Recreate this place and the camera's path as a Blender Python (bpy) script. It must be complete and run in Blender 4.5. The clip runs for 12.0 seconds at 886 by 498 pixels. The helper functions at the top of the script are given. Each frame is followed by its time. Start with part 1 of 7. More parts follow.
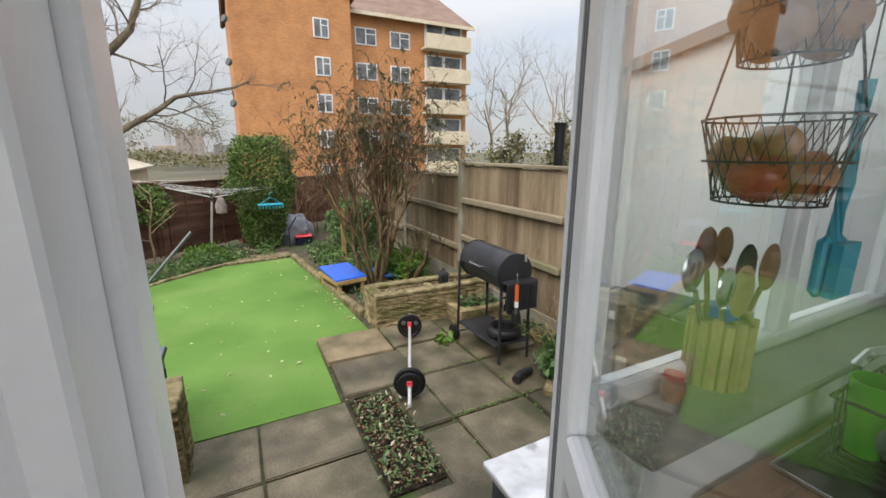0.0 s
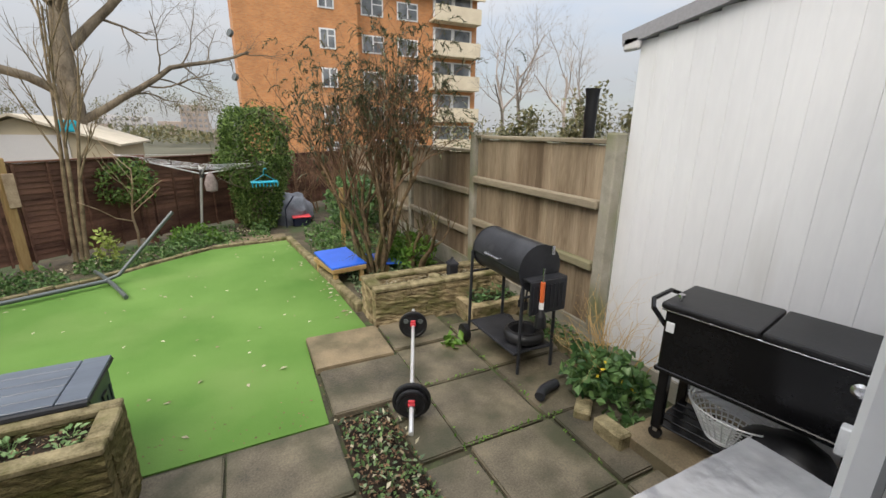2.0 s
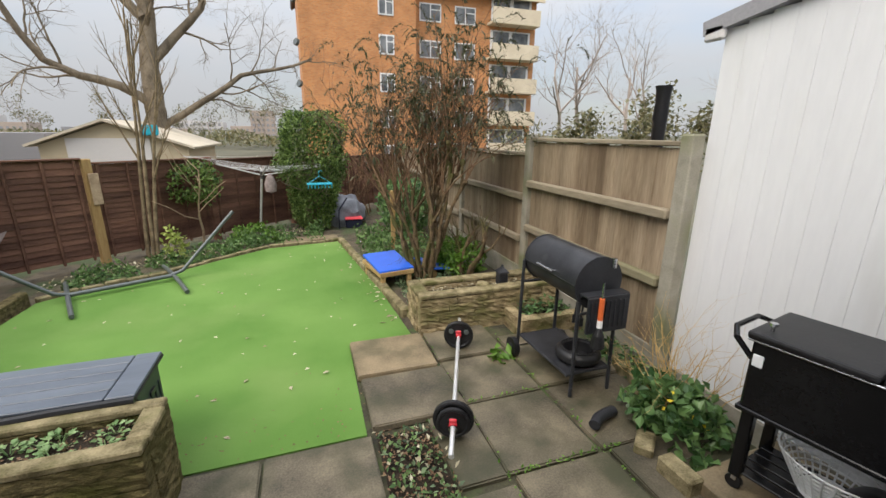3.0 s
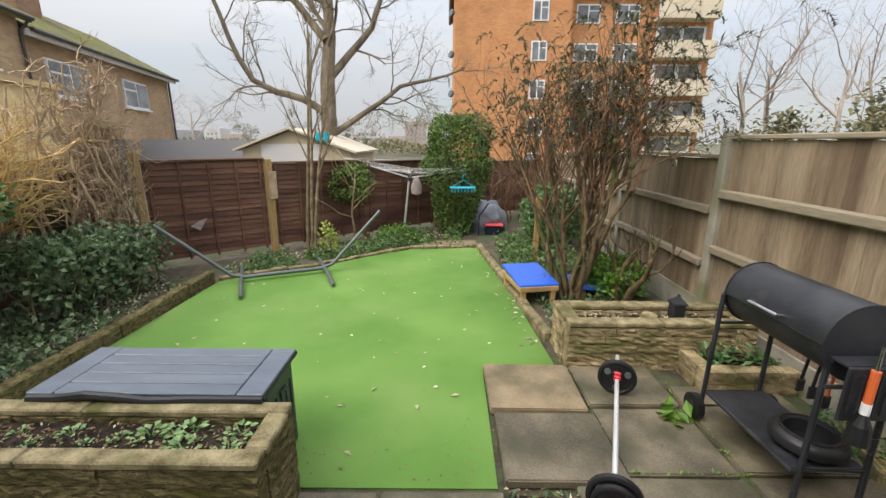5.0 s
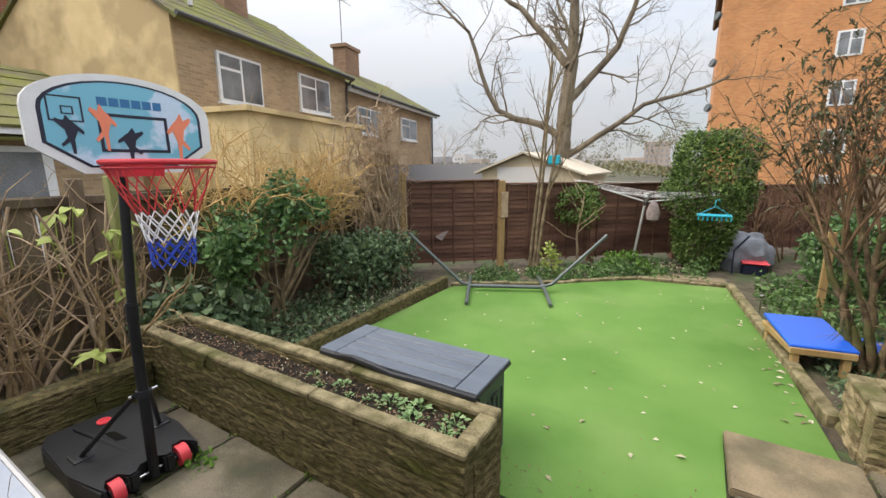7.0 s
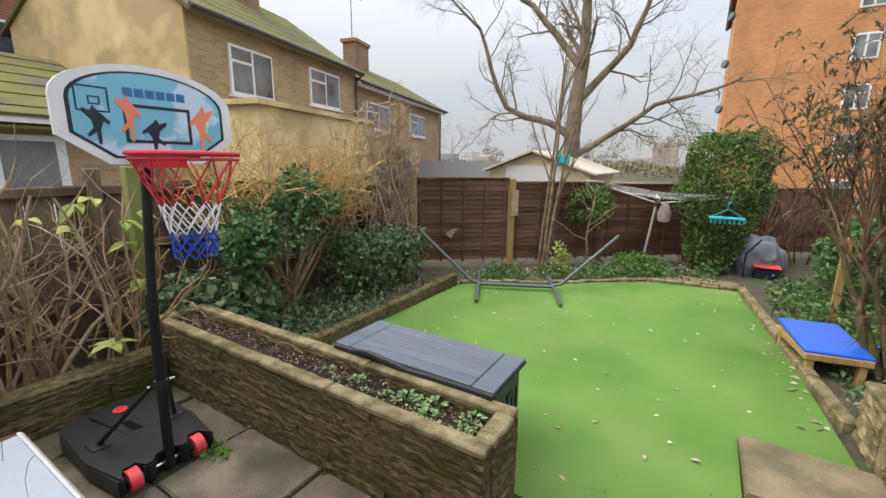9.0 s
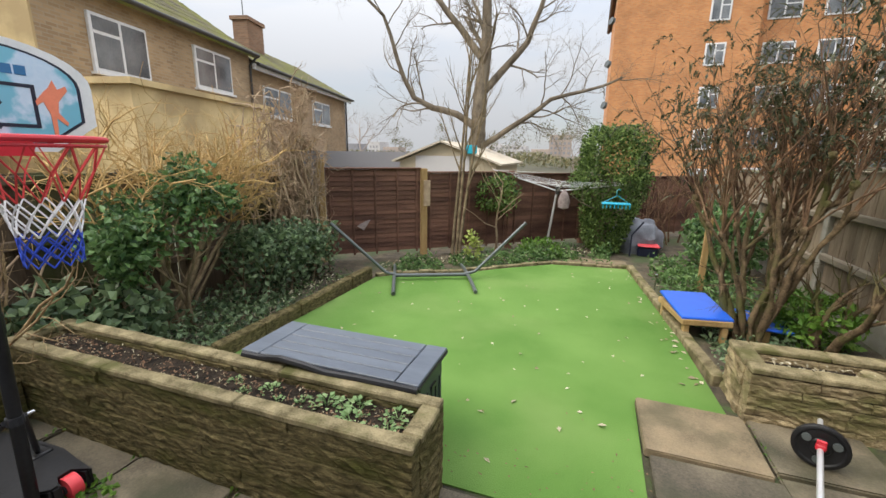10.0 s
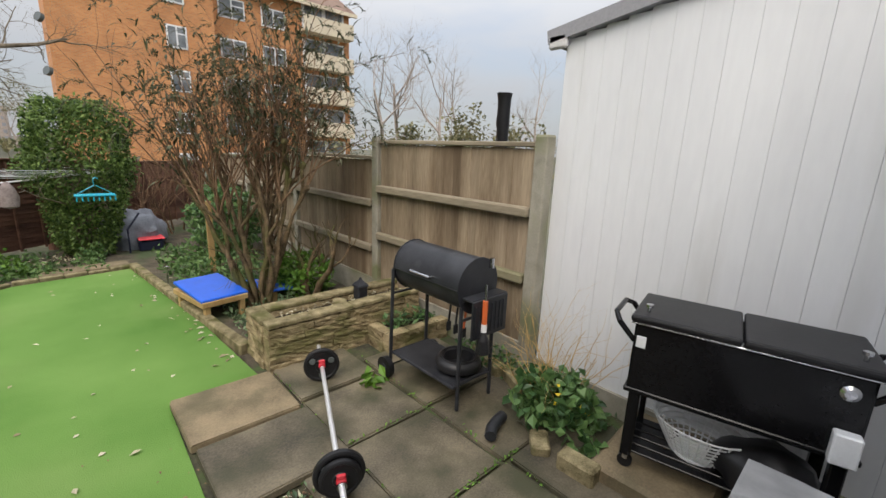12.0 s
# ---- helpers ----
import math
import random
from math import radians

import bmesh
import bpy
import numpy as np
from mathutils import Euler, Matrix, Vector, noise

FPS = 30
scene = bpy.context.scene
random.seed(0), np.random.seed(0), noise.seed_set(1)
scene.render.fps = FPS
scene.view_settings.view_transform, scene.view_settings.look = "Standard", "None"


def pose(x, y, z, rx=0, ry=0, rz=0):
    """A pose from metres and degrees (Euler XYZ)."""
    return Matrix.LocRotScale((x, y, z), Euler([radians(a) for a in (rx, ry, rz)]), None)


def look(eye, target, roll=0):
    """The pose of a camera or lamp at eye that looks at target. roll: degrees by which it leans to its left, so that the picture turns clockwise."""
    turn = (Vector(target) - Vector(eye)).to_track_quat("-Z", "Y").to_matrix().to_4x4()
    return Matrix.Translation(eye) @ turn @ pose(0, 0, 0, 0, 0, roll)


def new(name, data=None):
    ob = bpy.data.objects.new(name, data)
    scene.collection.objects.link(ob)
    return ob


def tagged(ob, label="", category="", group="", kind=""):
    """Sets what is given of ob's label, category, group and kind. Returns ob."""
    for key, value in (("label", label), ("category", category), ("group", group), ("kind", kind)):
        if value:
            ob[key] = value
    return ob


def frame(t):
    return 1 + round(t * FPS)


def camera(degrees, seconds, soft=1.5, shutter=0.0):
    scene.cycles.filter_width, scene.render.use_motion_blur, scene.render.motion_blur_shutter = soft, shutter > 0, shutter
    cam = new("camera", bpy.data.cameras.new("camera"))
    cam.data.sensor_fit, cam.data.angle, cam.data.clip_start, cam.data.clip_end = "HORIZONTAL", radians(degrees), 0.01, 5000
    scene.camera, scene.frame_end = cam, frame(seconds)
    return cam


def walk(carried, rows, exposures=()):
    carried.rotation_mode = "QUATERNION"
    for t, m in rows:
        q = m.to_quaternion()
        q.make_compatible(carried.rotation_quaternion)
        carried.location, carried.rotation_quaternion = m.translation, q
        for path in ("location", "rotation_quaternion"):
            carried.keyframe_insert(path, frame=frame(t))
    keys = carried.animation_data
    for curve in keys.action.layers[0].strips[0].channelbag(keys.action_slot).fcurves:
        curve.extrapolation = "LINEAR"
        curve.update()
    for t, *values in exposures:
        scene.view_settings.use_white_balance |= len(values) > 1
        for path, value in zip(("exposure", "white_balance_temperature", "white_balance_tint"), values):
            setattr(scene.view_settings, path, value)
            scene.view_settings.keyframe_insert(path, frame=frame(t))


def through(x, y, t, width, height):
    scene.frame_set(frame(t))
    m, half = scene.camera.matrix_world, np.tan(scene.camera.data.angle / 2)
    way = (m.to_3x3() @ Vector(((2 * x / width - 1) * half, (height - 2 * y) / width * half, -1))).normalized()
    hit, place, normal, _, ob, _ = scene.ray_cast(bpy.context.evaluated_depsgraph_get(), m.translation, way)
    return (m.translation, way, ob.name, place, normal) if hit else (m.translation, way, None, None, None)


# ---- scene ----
cam = camera(94.1, 12.0)
PATH = [
    (0, (0.412, 0.604, 1.778), (1.291, 2.341, 1.319), 0.1),
    (0.5, (0.461, 0.752, 1.768), (1.848, 2.116, 1.304), 0.5),
    (1, (0.491, 0.934, 1.754), (1.924, 2.21, 1.19), -2.7),
    (1.5, (0.574, 1.031, 1.708), (1.646, 2.612, 1.117), -4.0),
    (2, (0.646, 1.135, 1.701), (1.488, 2.863, 1.149), 0.6),
    (2.5, (0.696, 1.222, 1.691), (1.427, 3.0, 1.138), 1.2),
    (2.7, (0.723, 1.237, 1.698), (1.399, 3.038, 1.149), 0.8),
    (4.3, (0.689, 1.595, 1.575), (1.081, 3.489, 1.085), 0.6),
    (4.5, (0.684, 1.644, 1.584), (0.981, 3.558, 1.099), 0.4),
    (5, (0.701, 1.715, 1.589), (0.689, 3.647, 1.087), 0.3),
    (5.5, (0.724, 1.771, 1.571), (0.368, 3.674, 1.085), 0.4),
    (6, (0.714, 1.76, 1.568), (0.07, 3.594, 1.102), 0.1),
    (6.5, (0.687, 1.731, 1.568), (-0.166, 3.488, 1.137), -0.3),
    (7, (0.685, 1.695, 1.577), (-0.325, 3.375, 1.179), -0.5),
    (7.2, (0.683, 1.68, 1.580), (-0.368, 3.332, 1.194), -0.4),
    (8.8, (0.626, 1.669, 1.579), (-0.435, 3.315, 1.173), 0.3),
    (9, (0.619, 1.663, 1.577), (-0.407, 3.329, 1.165), 0.6),
    (9.5, (0.614, 1.646, 1.577), (-0.292, 3.377, 1.149), 0.8),
    (10, (0.574, 1.7, 1.569), (-0.069, 3.54, 1.119), 0.8),
    (10.5, (0.492, 1.744, 1.568), (0.247, 3.672, 1.098), 0.8),
    (11, (0.542, 1.748, 1.585), (0.794, 3.671, 1.095), 1.2),
    (11.5, (0.597, 1.731, 1.586), (1.4, 3.498, 1.102), 1.8),
    (12, (0.652, 1.694, 1.563), (1.984, 3.114, 1.106), 2.3),
]
EXPOSURES = [(0.0, 0.30, 6750, 10), (2.0, 0.22, 6750, 10), (2.7, 0.26, 6750, 10), (4.5, 0.38, 6750, 10), (6.0, 0.44, 6750, 10), (9.0, 0.36, 6700, 10), (10.5, 0.40, 6700, 10), (11.5, 0.26, 6700, 10), (12.0, 0.12, 6700, 10)]
SKY_STRENGTH, SKY_BLUE, ZENITH = 0.57, 0.17, 4.0
SUN_STRENGTH, SUN_UP, SUN_TURN = 2.6, 50, 236
# power of the fill lamp added behind the camera
FILL_LIGHT = 20
CLOUD = (0.765, 0.80, 0.865, 1)
walk(cam, [(t, look(eye, target, roll)) for t, eye, target, roll in PATH], EXPOSURES)

# ---- world, sun ----
world = bpy.data.worlds.new("overcast_sky")
scene.world = world
world.use_nodes = True
wn, wl = world.node_tree.nodes, world.node_tree.links
sky = wn.new("ShaderNodeTexSky")
sky.sky_type = "NISHITA"
sky.sun_disc = False
sky.sun_elevation, sky.sun_rotation = radians(SUN_UP), radians(SUN_TURN)
coord = wn.new("ShaderNodeTexCoord")
flat = wn.new("ShaderNodeMapping")
flat.inputs["Scale"].default_value = (1.0, 1.0, 3.5)
wl.new(coord.outputs["Generated"], flat.inputs["Vector"])
cloud = wn.new("ShaderNodeTexNoise")
cloud.inputs["Scale"].default_value = 2.6
cloud.inputs["Detail"].default_value = 6
wl.new(flat.outputs["Vector"], cloud.inputs["Vector"])
ramp = wn.new("ShaderNodeValToRGB")
ramp.color_ramp.elements[0].position, ramp.color_ramp.elements[0].color = 0.32, (0.66, 0.66, 0.66, 1)
ramp.color_ramp.elements[1].position, ramp.color_ramp.elements[1].color = 0.55, (0.97, 0.97, 0.97, 1)
wl.new(cloud.outputs["Fac"], ramp.inputs["Fac"])
dim = wn.new("ShaderNodeMix")
dim.data_type = "RGBA"
dim.blend_type = "MULTIPLY"
dim.inputs["Factor"].default_value = 1.0
dim.inputs["B"].default_value = (SKY_BLUE, SKY_BLUE, SKY_BLUE, 1)
wl.new(sky.outputs["Color"], dim.inputs["A"])
veil = wn.new("ShaderNodeMix")
veil.data_type = "RGBA"
veil.inputs["B"].default_value = CLOUD
wl.new(dim.outputs["Result"], veil.inputs["A"])
wl.new(ramp.outputs["Color"], veil.inputs["Factor"])
# an overcast sky is about three times as bright overhead as at the horizon
rise = wn.new("ShaderNodeSeparateXYZ")
wl.new(coord.outputs["Generated"], rise.inputs[0])
lift = wn.new("ShaderNodeMath")
lift.operation, lift.use_clamp = "MULTIPLY", True
wl.new(rise.outputs["Z"], lift.inputs[0])
lift.inputs[1].default_value = 1.0
curve = wn.new("ShaderNodeMath")
curve.operation = "POWER"
wl.new(lift.outputs[0], curve.inputs[0])
curve.inputs[1].default_value = 1.5
gain = wn.new("ShaderNodeMath")
gain.operation = "MULTIPLY_ADD"
wl.new(curve.outputs[0], gain.inputs[0])
gain.inputs[1].default_value, gain.inputs[2].default_value = SKY_STRENGTH * ZENITH, SKY_STRENGTH
wl.new(gain.outputs[0], wn["Background"].inputs["Strength"])
wl.new(veil.outputs["Result"], wn["Background"].inputs["Color"])
sun = new("sun", bpy.data.lights.new("sun", "SUN"))
sun.data.energy, sun.data.angle, sun.data.color = SUN_STRENGTH, radians(45), (1.0, 0.93, 0.82)
sun.matrix_world = look((0, 0, 0), (-math.sin(radians(SUN_TURN)) * math.cos(radians(SUN_UP)), -math.cos(radians(SUN_TURN)) * math.cos(radians(SUN_UP)), -math.sin(radians(SUN_UP))))


# ---- materials ----
def surface(name, dark, light, rough=0.7, scale=6.0, bump=0.3, metal=0.0, fine=60.0, stain=None, stain_scale=1.2, stain_cut=(0.5, 0.62), vary=0.0, stretch=(1, 1, 1), spec=0.5, dist=0.01):
    """Two-scale noise between two tones, an optional stain tone with its own shape, relief, and a change of tone from piece to piece."""
    m = bpy.data.materials.new(name)
    m.use_nodes = True
    n, l = m.node_tree.nodes, m.node_tree.links
    b = n["Principled BSDF"]
    b.inputs["Roughness"].default_value, b.inputs["Metallic"].default_value = rough, metal
    b.inputs["Specular IOR Level"].default_value = spec
    geo = n.new("ShaderNodeNewGeometry")
    mp = n.new("ShaderNodeMapping")
    mp.inputs["Scale"].default_value = stretch
    l.new(geo.outputs["Position"], mp.inputs["Vector"])

    def tex(s, detail=5.0):
        t = n.new("ShaderNodeTexNoise")
        t.inputs["Scale"].default_value, t.inputs["Detail"].default_value = s, detail
        l.new(mp.outputs["Vector"], t.inputs["Vector"])
        return t.outputs["Fac"]

    def blend(fac, a, c, kind="MIX"):
        x = n.new("ShaderNodeMix")
        x.data_type, x.blend_type = "RGBA", kind
        for sock, v in (("Factor", fac), ("A", a), ("B", c)):
            if isinstance(v, (int, float)):
                x.inputs[sock].default_value = v
            elif isinstance(v, tuple):
                x.inputs[sock].default_value = (*v, 1)
            else:
                l.new(v, x.inputs[sock])
        return x.outputs["Result"]

    def spread(fac, lo, hi):
        r = n.new("ShaderNodeMapRange")
        r.inputs["From Min"].default_value, r.inputs["From Max"].default_value = lo, hi
        l.new(fac, r.inputs["Value"])
        return r.outputs["Result"]

    coarse, grain = tex(scale), tex(fine, 3.0)
    both = n.new("ShaderNodeMath")
    both.operation = "MULTIPLY_ADD"
    l.new(grain, both.inputs[0])
    both.inputs[1].default_value = 0.45
    l.new(coarse, both.inputs[2])
    col = blend(spread(both.outputs[0], 0.5, 0.95), dark, light)
    if stain:
        col = blend(spread(tex(stain_scale, 7.0), *stain_cut), col, stain)
    if vary:
        oi = n.new("ShaderNodeObjectInfo")
        tone = spread(oi.outputs["Random"], 0.0, 1.0)
        hs = n.new("ShaderNodeHueSaturation")
        v = n.new("ShaderNodeMapRange")
        v.inputs["To Min"].default_value, v.inputs["To Max"].default_value = 1 - vary, 1 + vary
        l.new(tone, v.inputs["Value"])
        l.new(v.outputs["Result"], hs.inputs["Value"])
        l.new(col, hs.inputs["Color"])
        col = hs.outputs["Color"]
    l.new(col, b.inputs["Base Color"])
    if bump:
        bp = n.new("ShaderNodeBump")
        bp.inputs["Strength"].default_value, bp.inputs["Distance"].default_value = bump, dist
        l.new(both.outputs[0], bp.inputs["Height"])
        l.new(bp.outputs["Normal"], b.inputs["Normal"])
    return m


def foliage(name, dark, light, rough=0.5, through=0.25):
    """Leaves: the tone changes from leaf to leaf, and some light comes through."""
    m = bpy.data.materials.new(name)
    m.use_nodes = True
    n, l = m.node_tree.nodes, m.node_tree.links
    b = n["Principled BSDF"]
    b.inputs["Roughness"].default_value = rough
    b.inputs["Specular IOR Level"].default_value = 0.3
    geo = n.new("ShaderNodeNewGeometry")
    x = n.new("ShaderNodeMix")
    x.data_type = "RGBA"
    x.inputs["A"].default_value, x.inputs["B"].default_value = (*dark, 1), (*light, 1)
    l.new(geo.outputs["Random Per Island"], x.inputs["Factor"])
    l.new(x.outputs["Result"], b.inputs["Base Color"])
    tr = n.new("ShaderNodeBsdfTranslucent")
    l.new(x.outputs["Result"], tr.inputs["Color"])
    mix = n.new("ShaderNodeMixShader")
    mix.inputs[0].default_value = through
    l.new(b.outputs[0], mix.inputs[1])
    l.new(tr.outputs[0], mix.inputs[2])
    l.new(mix.outputs[0], n["Material Output"].inputs["Surface"])
    return m


def plain(name, colour, rough=0.4, metal=0.0, spec=0.5):
    c = tuple(colour)
    return surface(name, tuple(v * 0.86 for v in c), c, rough, 9.0, 0.06, metal, 90.0, spec=spec, dist=0.002)


def glass(name, tint=(0.97, 1.0, 0.99), haze=0.0):
    m = bpy.data.materials.new(name)
    m.use_nodes = True
    b = m.node_tree.nodes["Principled BSDF"]
    b.inputs["Base Color"].default_value = (*tint, 1)
    b.inputs["Transmission Weight"].default_value = 1.0
    b.inputs["Roughness"].default_value, b.inputs["IOR"].default_value = haze, 1.45
    return m


def brickwork(name, brick, dark, mortar, scale=1.0):
    m = bpy.data.materials.new(name)
    m.use_nodes = True
    n, l = m.node_tree.nodes, m.node_tree.links
    b = n["Principled BSDF"]
    b.inputs["Roughness"].default_value = 0.85
    tc = n.new("ShaderNodeTexCoord")
    sep = n.new("ShaderNodeSeparateXYZ")
    l.new(tc.outputs["Object"], sep.inputs[0])
    add = n.new("ShaderNodeMath")
    l.new(sep.outputs["X"], add.inputs[0])
    l.new(sep.outputs["Y"], add.inputs[1])
    com = n.new("ShaderNodeCombineXYZ")
    l.new(add.outputs[0], com.inputs["X"])
    l.new(sep.outputs["Z"], com.inputs["Y"])
    t = n.new("ShaderNodeTexBrick")
    t.inputs["Color1"].default_value, t.inputs["Color2"].default_value, t.inputs["Mortar"].default_value = (*brick, 1), (*dark, 1), (*mortar, 1)
    t.inputs["Scale"].default_value = scale
    t.inputs["Brick Width"].default_value, t.inputs["Row Height"].default_value, t.inputs["Mortar Size"].default_value = 0.225, 0.075, 0.008
    l.new(com.outputs[0], t.inputs["Vector"])
    no = n.new("ShaderNodeTexNoise")
    no.inputs["Scale"].default_value, no.inputs["Detail"].default_value = 0.7, 6.0
    l.new(tc.outputs["Object"], no.inputs["Vector"])
    mx = n.new("ShaderNodeMix")
    mx.data_type, mx.blend_type = "RGBA", "OVERLAY"
    mx.inputs["Factor"].default_value = 0.45
    l.new(t.outputs["Color"], mx.inputs["A"])
    l.new(no.outputs["Fac"], mx.inputs["B"])
    l.new(mx.outputs["Result"], b.inputs["Base Color"])
    bp = n.new("ShaderNodeBump")
    bp.inputs["Strength"].default_value, bp.inputs["Distance"].default_value = 0.4, 0.01
    bp.invert = True
    l.new(t.outputs["Fac"], bp.inputs["Height"])
    l.new(bp.outputs["Normal"], b.inputs["Normal"])
    return m


